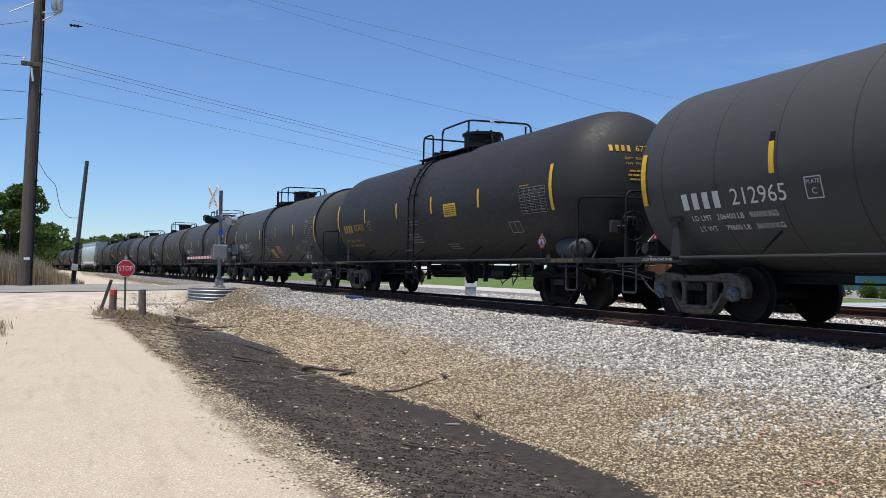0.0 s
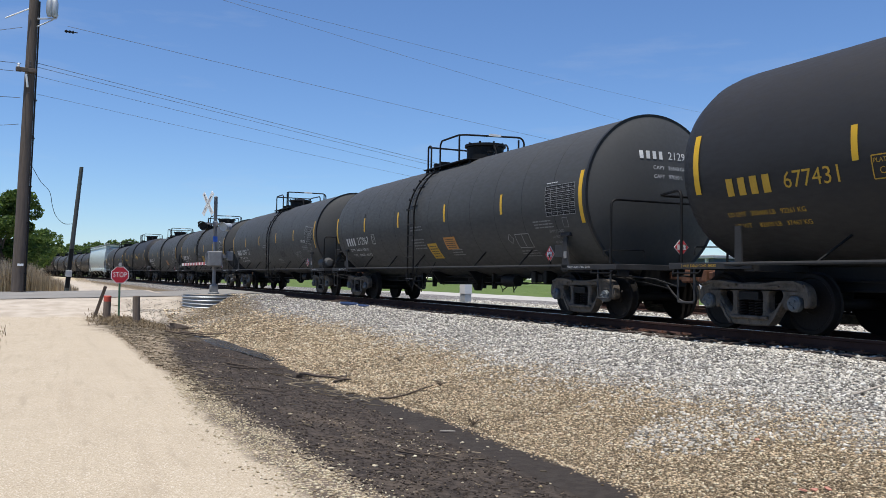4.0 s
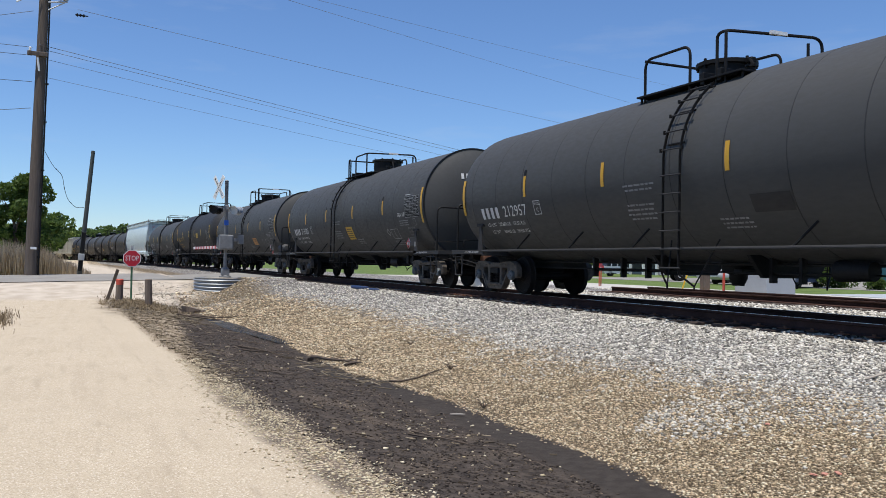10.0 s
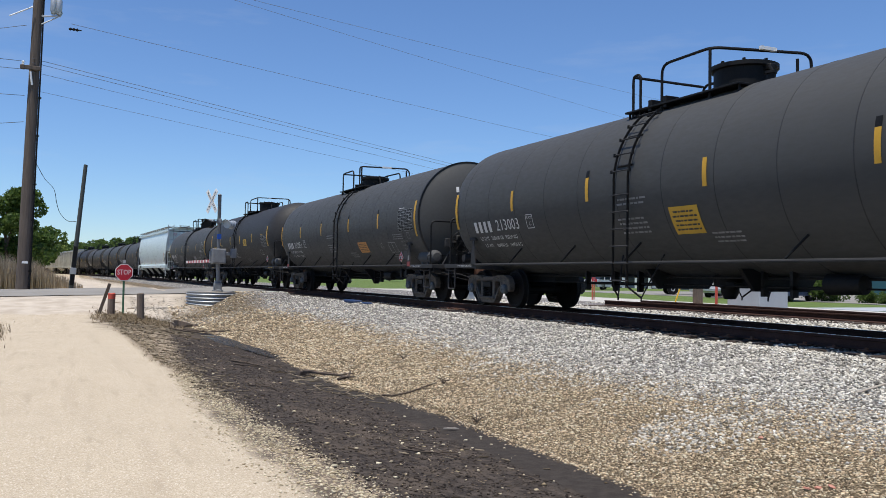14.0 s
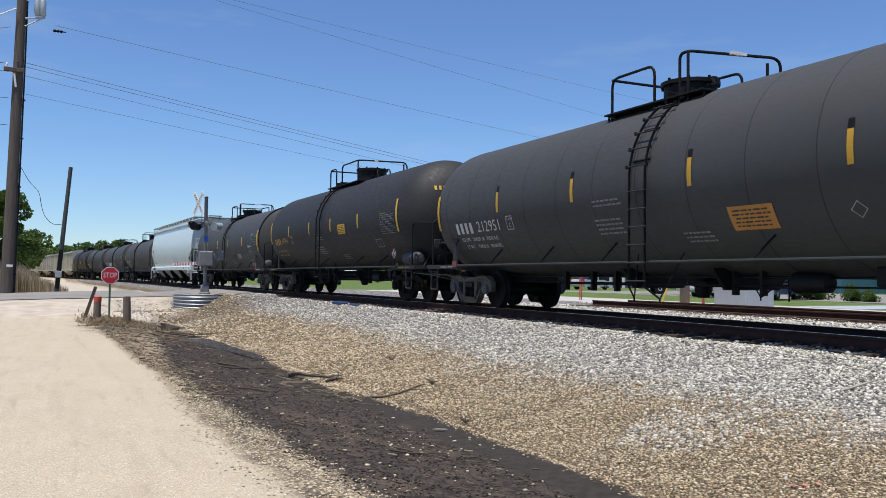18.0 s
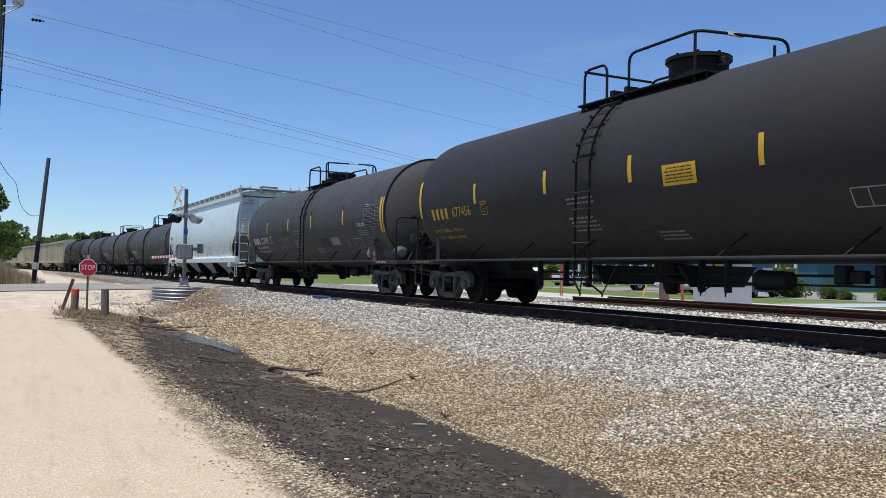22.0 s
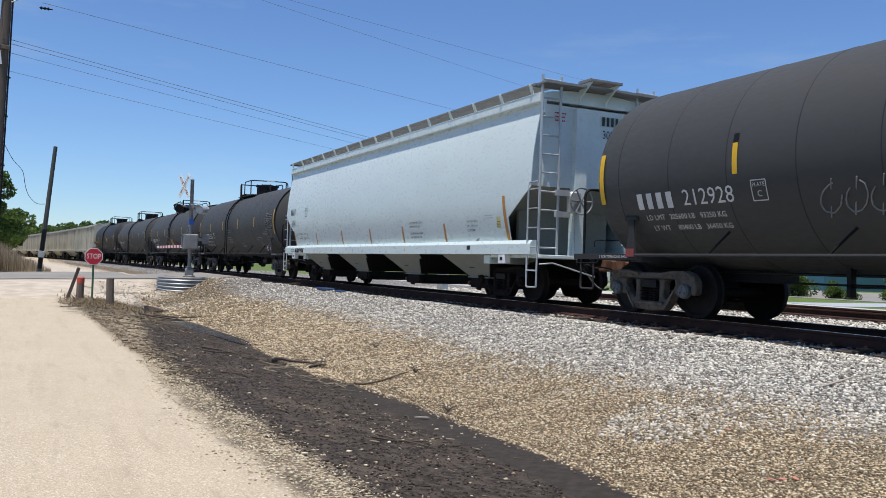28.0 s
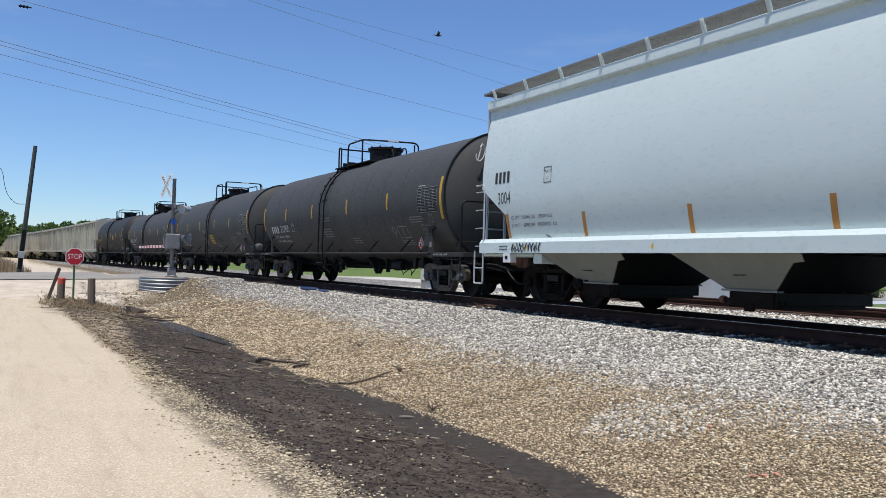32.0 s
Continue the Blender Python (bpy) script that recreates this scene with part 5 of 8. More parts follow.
def build_hopper_car():
    car = new("covered_hopper_car")
    L, half = 9.05, 9.55
    zs = [1.30, 1.42, 1.56, 1.70, 1.85, 2.0, 2.15, 2.3, 2.46] + [2.46 + 1.74 * k / 12 for k in range(1, 13)]
    for s in (-1, 1):
        vs, fs = [], []
        for z in zs:
            e = float(np.interp(z, [1.3, 1.85, 2.46], [8.05, 8.05, 9.0]))
            for x in (side_x(z), side_x(z) - 0.02):
                for y in (-e, e):
                    vs.append((s * x, y, z))
        for k in range(len(zs) - 1):
            a, b = 4 * k, 4 * k + 4
            fs += [(a, a + 1, b + 1, b), (a + 2, a + 3, b + 3, b + 2), (a, a + 2, b + 2, b), (a + 1, a + 3, b + 3, b + 1)]
        part("side_sheet", Geo().add(vs, fs, True), M["hopper"], car, "smooth bowed pale grey side sheet")
    # ends: upright sheet above, sheet sloping in below
    for s in (-1, 1):
        e = L - 0.18
        rim = [2.5 + 1.75 * k / 8 for k in range(9)]
        part("end_sheet", Geo().prism([(-side_x(z), z) for z in rim] + [(side_x(z), z) for z in rim[::-1]], 'y', *sorted((s * e, s * (e - 0.03)))), M["hopper"], car)
        # the sloping sheet's darker paint carries its underside shade
        part("slope_sheet", Geo().prism([(s * e, 2.6), (s * (e - 2.6), 1.2), (s * (e - 2.63), 1.24), (s * (e - 0.03), 2.64)], 'x', -1.52, 1.52), M["hopper_bay"], car, "dusty grey sheet sloping in under the end, shade in its tone")
    for s in (-1, 1):
        part("side_sill", Geo().prism([(s * 1.50, 1.05), (s * 1.66, 1.05), (s * 1.66, 1.27), (s * 1.60, 1.35), (s * 1.50, 1.35)], 'y', -L, L), M["hopper"], car, "white box sill")
        part("eave_beam", Geo().prism([(s * 1.36, 4.0), (s * 1.43, 4.02), (s * 1.425, 4.20), (s * 1.52, 4.225), (s * 1.527, 4.25), (s * 1.52, 4.42), (s * 1.49, 4.44), (s * 1.36, 4.42)], 'y', -L - 0.02, L + 0.02), M["hopper"], car)
    roof = Geo()
    arc = [(1.5, 4.40), (1.2, 4.50), (0.6, 4.57), (0, 4.59), (-0.6, 4.57), (-1.2, 4.50), (-1.5, 4.40), (-1.5, 4.30), (1.5, 4.30)]
    part("roof", roof.prism(arc, 'y', -L + 0.1, L - 0.1), M["hopper"], car)
    for k in range(10):
        y = -7.6 + 15.2 * k / 9
        part("hatch_cover", Geo().box(-0.45, 0.45, y - 0.62, y + 0.62, 4.58, 4.68, 0.03), M["hopper"], car)
    # running boards of open mesh along both eaves
    for s in (-1, 1):
        g = Geo()
        a, b = sorted((s * 1.04, s * 1.56))
        for k in range(14):
            x = a + (b - a) * k / 13
            g.box(x - 0.006, x + 0.006, -L + 0.1, L - 0.1, 4.60, 4.635)
        y = -L + 0.12
        while y < L - 0.1:
            g.box(a, b, y - 0.006, y + 0.006, 4.603, 4.618)
            y += 0.2
        part("running_board", g, M["walkway"], car, "open mesh roof walkway")
        for k in range(15):
            y = -L + 0.3 + (2 * L - 0.6) * k / 14
            part("board_support", Geo().prism([(s * 1.48, 4.42), (s * 1.525, 4.42), (s * 1.595, 4.60), (s * 1.595, 4.645), (s * 1.56, 4.645)], 'y', y - 0.03, y + 0.03), M["hopper"], car)
    for s in (-1, 1):
        a, b = sorted((s * (L - 0.3), s * (L + 0.24)))
        g = Geo()
        for k in range(9):
            x = -1.5 + 3.0 * k / 8
            g.box(x - 0.01, x + 0.01, a, b, 4.60, 4.64)
        for k in range(37):
            y = a + (b - a) * k / 36
            g.box(-1.5, 1.5, y - 0.0055, y + 0.0055, 4.595, 4.645)
        part("end_walkway", g, M["walkway"], car)
        # raised grating over the middle of the end, on two brackets
        g = Geo()
        for k in range(16):
            y = s * (L + 0.02 + 0.42 * k / 15)
            g.box(-0.55, 0.25, y - 0.008, y + 0.008, 4.71, 4.755)
        for x in (-0.55, -0.15, 0.25):
            g.box(x - 0.012, x + 0.012, *sorted((s * L, s * (L + 0.45))), 4.70, 4.76)
        part("crossover_step", g, M["walkway"], car, "raised open grating step")
        for x in (-0.5, 0.2):
            part("step_bracket", Geo().prism([(s * (L - 0.03), 4.3), (s * (L + 0.05), 4.45), (s * (L + 0.42), 4.70), (s * (L - 0.03), 4.70)], 'x', x - 0.02, x + 0.02), M["hopper"], car)
        # ladders: on the end, and the short one on the side
        y = s * (L + 0.02)
        top_end = 4.80 if s < 0 else 4.40
        for x in (-1.47, 1.01):
            lad = part("end_ladder", Geo().pipe([(x, y, 0.98), (x, y, top_end)], 0.03, 6).pipe([(x + 0.46, y, 1.0), (x + 0.46, y, top_end)], 0.03, 6), M["galv"], car, "galvanised ladder on the car's end")
            for z in np.arange(1.2, top_end, 0.39):
                part("rung", Geo().pipe([(x, y, z), (x + 0.46, y, z)], 0.019, 6), M["galv"], lad)
        for x in (-1.64, 1.64):
            lad = part("side_ladder", Geo().pipe([(x, s * (L - 0.14), 1.05), (x, s * (L - 0.14), 2.45), (x, s * (L - 0.09), 2.55), (x, s * (L + 0.22), 2.55)], 0.02, 6), M["galv"], car, "short galvanised side ladder")
            for z in np.arange(1.2, 2.5, 0.40):
                part("rung", Geo().pipe([(x, s * (L - 0.14), z), (x, s * (L + 0.22), z)], 0.013, 6), M["galv"], lad)
            part("sill_step", Geo().pipe(round_path([(x, s * (L + 0.24), 1.1), (x, s * (L + 0.24), 0.38), (x, s * (L - 0.14), 0.38), (x, s * (L - 0.14), 1.05)], 0.05), 0.02).pipe([(x, s * (L + 0.24), 0.72), (x, s * (L - 0.14), 0.72)], 0.016), M["galv"], car)
        # end frame: sill, posts, floor
        a, b = sorted((s * (L - 1.9), s * (L + 0.15)))
        part("end_floor", Geo().box(-1.5, 1.5, a, b, 0.98, 1.05, 0.01), M["hopper"], car)
        for x, w in ((-0.55, 0.30), (0.95, 0.10)):
            part("end_post", Geo().prism([(s * (L - 0.24), 1.05), (s * (L - 0.08), 1.05), (s * (L - 0.04), 2.6), (s * (L - 0.02), 4.2), (s * (L - 0.2), 4.2)], 'x', x, x + w), M["hopper"], car)
        # same tone with shade painted in as the slope sheet
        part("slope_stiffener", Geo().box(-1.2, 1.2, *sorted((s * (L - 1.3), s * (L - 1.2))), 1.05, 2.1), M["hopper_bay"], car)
        part("center_sill", Geo().box(-0.25, 0.25, *sorted((s * (L - 3.2), s * (L + 0.1))), 0.72, 1.0, 0.01), M["black"], car)
        build_coupler(car, s, half)
        t = build_truck(car, s * 6.98, "truck_dark")
        part("bolster_beam", Geo().box(-1.5, 1.5, s * 6.98 - 0.15, s * 6.98 + 0.15, 0.84, 1.05, 0.02), M["hopper"], car)
        pad = part("jacking_pad", Geo().box(-1.66, -1.5, s * 7.9 - 0.14, s * 7.9 + 0.14, 0.85, 1.05, 0.01), M["sign_white"], car, "white plate with a dark hole")
        part("pad_hole", Geo().box(-1.664, -1.66, s * 7.9 - 0.05, s * 7.9 + 0.05, 0.92, 0.99), M["black"], pad)
    # side sheets between the bays, dusty grey, their shade put into the colour
    for k, y in enumerate((5.6, 1.9, -2.07, -5.92)):
        for s in (-1, 1):
            vs = []
            for ly, lz in ((1.24, 1.05), (-1.24, 1.05), (-1.22, 0.94), (-1.02, 0.92), (-0.46, 0.52), (0.5, 0.52)):
                vs.append((s * (1.52 - (1.05 - lz) * 0.86), y + ly, lz))
            sheet = part("bay_side", Geo().add(vs + [(q[0] - s * 0.02, q[1], q[2]) for q in vs], [tuple(range(6)), tuple(range(11, 5, -1))] + [(i, (i + 1) % 6, 6 + (i + 1) % 6, 6 + i) for i in range(6)]), M["hopper_bay"], car, "dusty grey sloping bay sheet, shade in its tone")
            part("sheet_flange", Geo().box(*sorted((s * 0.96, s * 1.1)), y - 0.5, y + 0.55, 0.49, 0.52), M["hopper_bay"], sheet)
        pr = small_print(2, 0.3, 0.1, k)
        part("bay_print", Geo().add([(-1.275 + b * 0.86 - 0.006, y + 0.15 - a, 0.76 + b) for a, b in pr[0]], pr[1]), M["ink"], car)
    # the V-shaped discharge hoppers: dark slope sheets fore and aft, gate below
    for y in (5.6, 1.9, -2.07, -5.92):
        bx = lambda z: 1.50 - (1.05 - z) * 0.86
        # sheets black, not pale: underside shade and dirt both in the colour
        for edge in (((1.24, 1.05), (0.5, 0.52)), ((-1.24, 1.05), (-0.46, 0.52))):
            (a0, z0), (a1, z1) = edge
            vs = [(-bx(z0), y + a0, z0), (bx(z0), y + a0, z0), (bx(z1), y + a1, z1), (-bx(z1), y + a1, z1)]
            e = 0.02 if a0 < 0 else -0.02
            part("slope_sheet", Geo().add(vs + [(p[0], p[1] + e, p[2] + 0.012) for p in vs], [(0, 1, 2, 3), (7, 6, 5, 4), (0, 4, 5, 1), (1, 5, 6, 2), (2, 6, 7, 3), (3, 7, 4, 0)]), M["black"], car, "dark dirty sheet of the discharge hopper, shade painted in")
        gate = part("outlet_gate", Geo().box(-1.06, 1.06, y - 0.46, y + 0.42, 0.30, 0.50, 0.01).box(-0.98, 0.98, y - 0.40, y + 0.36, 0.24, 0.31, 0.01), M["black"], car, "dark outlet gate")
        part("gate_end", Geo().box(-1.10, -1.055, y - 0.44, y + 0.40, 0.25, 0.49, 0.015).box(-1.12, -1.06, y - 0.1, y + 0.1, 0.2, 0.34, 0.02), M["truck_dark"], gate, "rusty gate end plate")
        part("gate_shaft", Geo().pipe([(-1.0, y + 0.60, 0.35), (-1.0, y - 0.56, 0.35)], 0.035, 8), M["truck_dark"], gate)
        part("gate_capstan", Geo().revolve([(0.56, 0.06), (0.64, 0.06), (0.66, 0.045)], (-1.0, y, 0.35), 'y', 8), M["rust"], gate)
    # hand brake on the front end
    ring = [(-0.55 + 0.28 * math.cos(2 * math.pi * k / 24), -L - 0.22, 2.2 + 0.28 * math.sin(2 * math.pi * k / 24)) for k in range(25)]
    hb = Geo().pipe(ring, 0.018, 6)
    for k in range(6):
        a = math.pi * k / 3
        hb.pipe([(-0.55, -L - 0.2, 2.2), (-0.55 + 0.28 * math.cos(a), -L - 0.22, 2.2 + 0.28 * math.sin(a))], 0.02, 5)
    part("brake_wheel", hb, M["mast"], car, "spoked steel brake wheel")
    part("brake_stand", Geo().box(-0.78, -0.5, -L - 0.16, -L + 0.02, 1.95, 2.4, 0.03).box(-1.1, -0.75, -L - 0.1, -L - 0.02, 2.3, 2.42).box(-1.1, -0.75, -L - 0.1, -L - 0.02, 1.85, 1.97).pipe([(-0.6, -L - 0.06, 1.95), (-0.6, -L - 0.06, 1.0)], 0.015), M["galv"], car)
    part("uncoupling_lever", Geo().pipe([(-1.5, -L - 0.12, 0.85), (-1.2, -L - 0.18, 0.88), (-0.3, -L - 0.4, 0.62)], 0.016, 6), M["galv"], car)
    # strips and lettering, all on the near side
    for y, z, h in ((5.4, 1.585, 0.45), (2.7, 1.585, 0.45), (0.17, 1.585, 0.45), (-2.3, 1.585, 0.45), (-4.9, 1.585, 0.45)):
        part("reflective_strip", on_side(patch(0.1, h, 4), y, z), M["orange"], car)
    part("reflective_strip", on_side(patch(0.1, 0.5, 6), 8.04, 1.62), M["orange"], car)
    vs = []
    for k in range(9):
        z = 1.36 + 0.97 * k / 8
        c = -7.93 + 0.01 * k
        vs += [(-side_x(z) - 0.008, c, z), (-side_x(z) - 0.008, c - 0.11, z)]
    part("reflective_strip", Geo().add(vs, [(2 * k, 2 * k + 1, 2 * k + 3, 2 * k + 2) for k in range(8)]), M["orange"], car)
    part("reporting_mark", on_side(blocks(4, 0.12, 0.24, 0.04), 8.46, 2.65), M["ink"], car)
    part("car_number", on_side(text_shape("3004", 0.36, 'LEFT', 0.5), 8.34, 2.2), M["ink"], car)
    part("load_limit_text", on_side(text_shape("LD LMT   221000 LBS   100200 KGS", 0.10), 7.84, 1.78), M["ink"], car)
    part("light_weight_text", on_side(text_shape("LT WT     65000 LBS   29500 KGS   LD", 0.10), 7.84, 1.62), M["ink"], car)
    part("plate_box", on_side(outline(0.24, 0.3, 0.016), 6.58, 2.58), M["ink"], car)
    part("plate_text", on_side(text_shape("PLATE", 0.075, 'CENTER'), 6.46, 2.64), M["ink"], car)
    part("plate_letter", on_side(text_shape("C", 0.1, 'CENTER'), 6.46, 2.51), M["ink"], car)
    for k, s in enumerate(("INTERIOR LINING 37300", "APPLIED 03-18 ARIC", "EXTERIOR PAINT 37400", "PAINTED 03-18 ARIC")):
        part("paint_text", on_side(text_shape(s, 0.077), -2.86, 1.88 - 0.10 * k - (0.08 if k > 1 else 0)), M["ink"], car)
    for k, s in enumerate(("EXW 10-3 H  8-9", "EW    9-5 H 14-1", "CU FT 5400")):
        part("size_text", on_side(text_shape(s, 0.075), -6.15, 1.82 - 0.105 * k), M["ink"], car)
    part("stencil_text", on_side(small_print(2, 0.4, 0.11, 4, 0.13), -7.0, 1.9), M["grey_box"], car)
    part("yellow_notice", on_side(patch(0.17, 0.25, 1), -7.56, 1.76), M["pale_yellow"], car)
    part("notice_print", on_side(small_print(5, 0.14, 0.17, 5), -7.575, 1.74, -side_x(1.74) - 0.012), M["ink"], car)
    part("sill_print", on_side(small_print(2, 0.35, 0.12, 8), 8.2, 1.16, -1.664), M["ink"], car)
    part("sill_plate", on_side(patch(0.17, 0.10, 1), -6.3, 1.2, -1.664), M["grey_steel"], car)
    for y in (7.1, 3.4, -2.7):
        part("yellow_dot", on_side(([(0.028 * math.cos(a * math.pi / 5), 0.045 * math.sin(a * math.pi / 5)) for a in range(10)], [tuple(range(10))]), y, 1.16, -1.664), M["yellow"], car)
    part("graffiti_tag", scrawl(7.7, 1.16, 1.1, 0.16, 3, lambda a, b: (-1.666, 7.7 - a, 1.16 + b), 0.006), M["ink"], car, "small black spray tag on the sill")
    nm = text_shape("3004", 0.26, 'LEFT')
    part("end_mark", Geo().add([(0.22 + a * 0.8, -L + 0.155, 3.72 + b) for a, b in nm[0]], nm[1]), M["ink"], car)
    bm_ = blocks(4, 0.10, 0.2, 0.035)
    part("end_mark", Geo().add([(0.2 + a * 0.9, -L + 0.155, 4.02 + b) for a, b in bm_[0]], bm_[1]), M["ink"], car)
    part("caution_print", Geo().add([(-1.05 + a, -L + 0.155, 4.0 + b) for a, b in small_print(3, 0.3, 0.24, 12)[0]], small_print(3, 0.3, 0.24, 12)[1]), M["sign_red"], car)
    return car


def scrawl(y, z, w, h, seed, put, r=0.012):
    """A looping spray-paint scribble."""
    rnd = random.Random(seed)
    g = Geo()
    x, n = 0.0, max(3, int(w / (h * 0.75)))
    for k in range(n):
        cx = w * (k + 0.5) / n
        pts, ph, rr = [], rnd.uniform(0, 6), rnd.uniform(0.7, 1.1)
        for i in range(15):
            a = ph + i / 14 * rnd.uniform(4.5, 5.5)
            pts.append(put(cx + w / n * 0.55 * rr * math.cos(a) * (1 - 0.3 * i / 14), h * 0.5 * math.sin(a * rnd.choice((1, 1)) + 0.5)))
        g.pipe(pts, r, 4)
        g.pipe([put(cx - w / n * 0.3, -h * 0.6 * rr), put(cx + w / n * 0.1, h * 0.62)], r, 4)
    return g


def build_grey_hopper():
    """An older ribbed covered hopper of the rear part of the train."""
    car = new("grey_hopper_car")
    L, half = 8.15, 8.75
    g = Geo()
    g.box(-1.45, 1.45, -L, L, 2.3, 4.25, 0.03)
    for s in (-1, 1):
        g.add([(-1.45, s * L, 2.3), (1.45, s * L, 2.3), (1.45, s * (L - 2.4), 1.2), (-1.45, s * (L - 2.4), 1.2)], [(0, 1, 2, 3)])
    g.box(-1.45, 1.45, -L + 2.4, L - 2.4, 1.2, 2.3)
    g.prism([(1.5, 4.25), (0.8, 4.45), (-0.8, 4.45), (-1.5, 4.25)], 'y', -L, L)
    part("body", g, M["hopper_grey"], car)
    for s in (-1, 1):
        part("side_sill", Geo().box(*sorted((s * 1.40, s * 1.58)), -L - 0.3, L + 0.3, 1.1, 1.35, 0.02), M["hopper_grey"], car)
        part("top_chord", Geo().box(*sorted((s * 1.40, s * 1.58)), -L, L, 4.12, 4.3, 0.02), M["hopper_grey"], car)
        for k in range(13):
            y = -L + 0.08 + (2 * L - 0.16) * k / 12
            part("side_post", Geo().box(*sorted((s * 1.44, s * 1.57)), y - 0.05, y + 0.05, 1.3, 4.15, 0.01), M["hopper_grey"], car)
        part("running_board", Geo().box(*sorted((s * 0.15, s * 0.6)), -L, L, 4.55, 4.6), M["galv"], car)
        part("end_ladder", Geo().pipe([(-1.5, s * (L + 0.2), 1.0), (-1.5, s * (L + 0.2), 4.5)], 0.025, 5).pipe([(-1.05, s * (L + 0.2), 1.0), (-1.05, s * (L + 0.2), 4.5)], 0.025, 5), M["hopper_grey"], car)
        part("end_platform", Geo().box(-1.5, 1.5, *sorted((s * (L - 1.6), s * (L + 0.3))), 0.95, 1.1), M["black"], car)
        build_coupler(car, s, half)
        t = build_truck(car, s * 6.2)
    for k in range(3):
        y = -3.7 + 3.7 * k
        g = Geo().add([(-1.4, y - 1.7, 1.22), (1.4, y - 1.7, 1.22), (1.4, y + 1.7, 1.22), (-1.4, y + 1.7, 1.22), (-0.7, y - 0.5, 0.4), (0.7, y - 0.5, 0.4), (0.7, y + 0.5, 0.4), (-0.7, y + 0.5, 0.4)],
                      [(0, 1, 5, 4), (1, 2, 6, 5), (2, 3, 7, 6), (3, 0, 4, 7), (4, 5, 6, 7)])
        part("hopper_bay", g, M["hopper_grey"], car)
    return car


# ---- the train: every car, its place along the line at the start ----
def travel(t):
    """How far the slowing train has come after t seconds."""
    return 4.853 * t - 0.0113 * t * t


TRAIN = []          # (car, metres along the line at the start)


def build_train():
    protos = {"jacket_a": build_tank_car("jacket", 0.62, True), "jacket_b": build_tank_car("jacket", -0.55), "smooth": build_tank_car("smooth", 0.18), "hopper": build_hopper_car(), "grey": build_grey_hopper()}
    A, B = "charcoal jacketed tank car with yellow strips and white stencils", "black tank car with domed ends and yellow stencils"
    note = ("yellow_notice", "yellow", -1.88, 2.38, 0.76, 0.34)
    orange = ("orange_notice", "orange", -1.16, 1.68, 0.70, 0.36)
    amber = ("yellow_notice", "gold", 0.0, 1.5, 0.6, 0.5)
    amber2 = ("yellow_notice", "gold", -0.52, 1.74, 0.7, 0.5)
    far_orange = ("orange_notice", "orange", -2.47, 1.68, 0.88, 0.4)
    order = [("jacket_a", 4.23, "212965", (), "yellow", A), ("smooth", 22.3, "677431", (note,), "yellow", B),
             ("jacket_a", 40.74, "212967", (amber, orange), "yellow", A), ("jacket_b", 59.2, "212957", (), "amber", A),
             ("jacket_a", 77.55, "213003", (amber2,), "amber", A), ("jacket_b", 95.85, "212951", (far_orange,), "amber", A),
             ("smooth", 113.75, "677456", (note,), "yellow", B), ("jacket_b", 131.67, "212928", (), "yellow", "charcoal jacketed tank car with a white spray tag"),
             ("hopper", 150.8, "", (), "", "pale grey smooth-sided covered hopper car"),
             ("jacket_a", 169.6, "212950", (), "amber", "charcoal jacketed tank car with a tagged end"), ("jacket_b", 187.9, "212939", (amber2,), "amber", A), ("jacket_a", 206.5, "212944", (), "amber", A), ("smooth", 225.0, "677440", (note,), "yellow", B)]
    u = 225.0 + 9.2 + 8.75
    for k in range(13):
        order.append(("grey", u, "", (), "", "weathered grey ribbed covered hopper car"))
        u += 17.5
    used = {}
    for k, (kind, u, number, decals, paint, label) in enumerate(order):
        proto = protos[kind]
        tank = kind in ("jacket_a", "jacket_b", "smooth")
        car = proto if kind not in used and not tank else copy_thing(proto, pose(0, u, 0))
        used[kind] = True
        if tank:
            letter_tank(car, "smooth" if kind == "smooth" else "jacket", 11 + k, number, decals, paint)
        tagged(car, label, "tank car" if tank else "hopper car", "cars of the train")
        TRAIN.append((car, u))
    for kind in ("jacket_a", "jacket_b", "smooth"):      # the bare patterns are not part of the train
        for o in list(protos[kind].children_recursive) + [protos[kind]]:
            bpy.data.objects.remove(o)
    put = lambda y, z: (lambda a, b: (-(TR + 0.008) * math.cos(math.asin((z - TZ) / TR) + b / TR), y - a, TZ + (TR + 0.008) * math.sin(math.asin((z - TZ) / TR) + b / TR)))
    part("graffiti_tag", scrawl(0, 0, 1.5, 0.42, 8, put(3.1, 1.8), 0.012), M["white_dim"], TRAIN[7][0], "white spray tag")
    part("graffiti_tag", scrawl(0, 0, 0.9, 0.4, 9, lambda a, b: (-1.0 + a, -8.30, 3.5 + b), 0.014), M["white"], TRAIN[9][0], "white spray tag on the head")


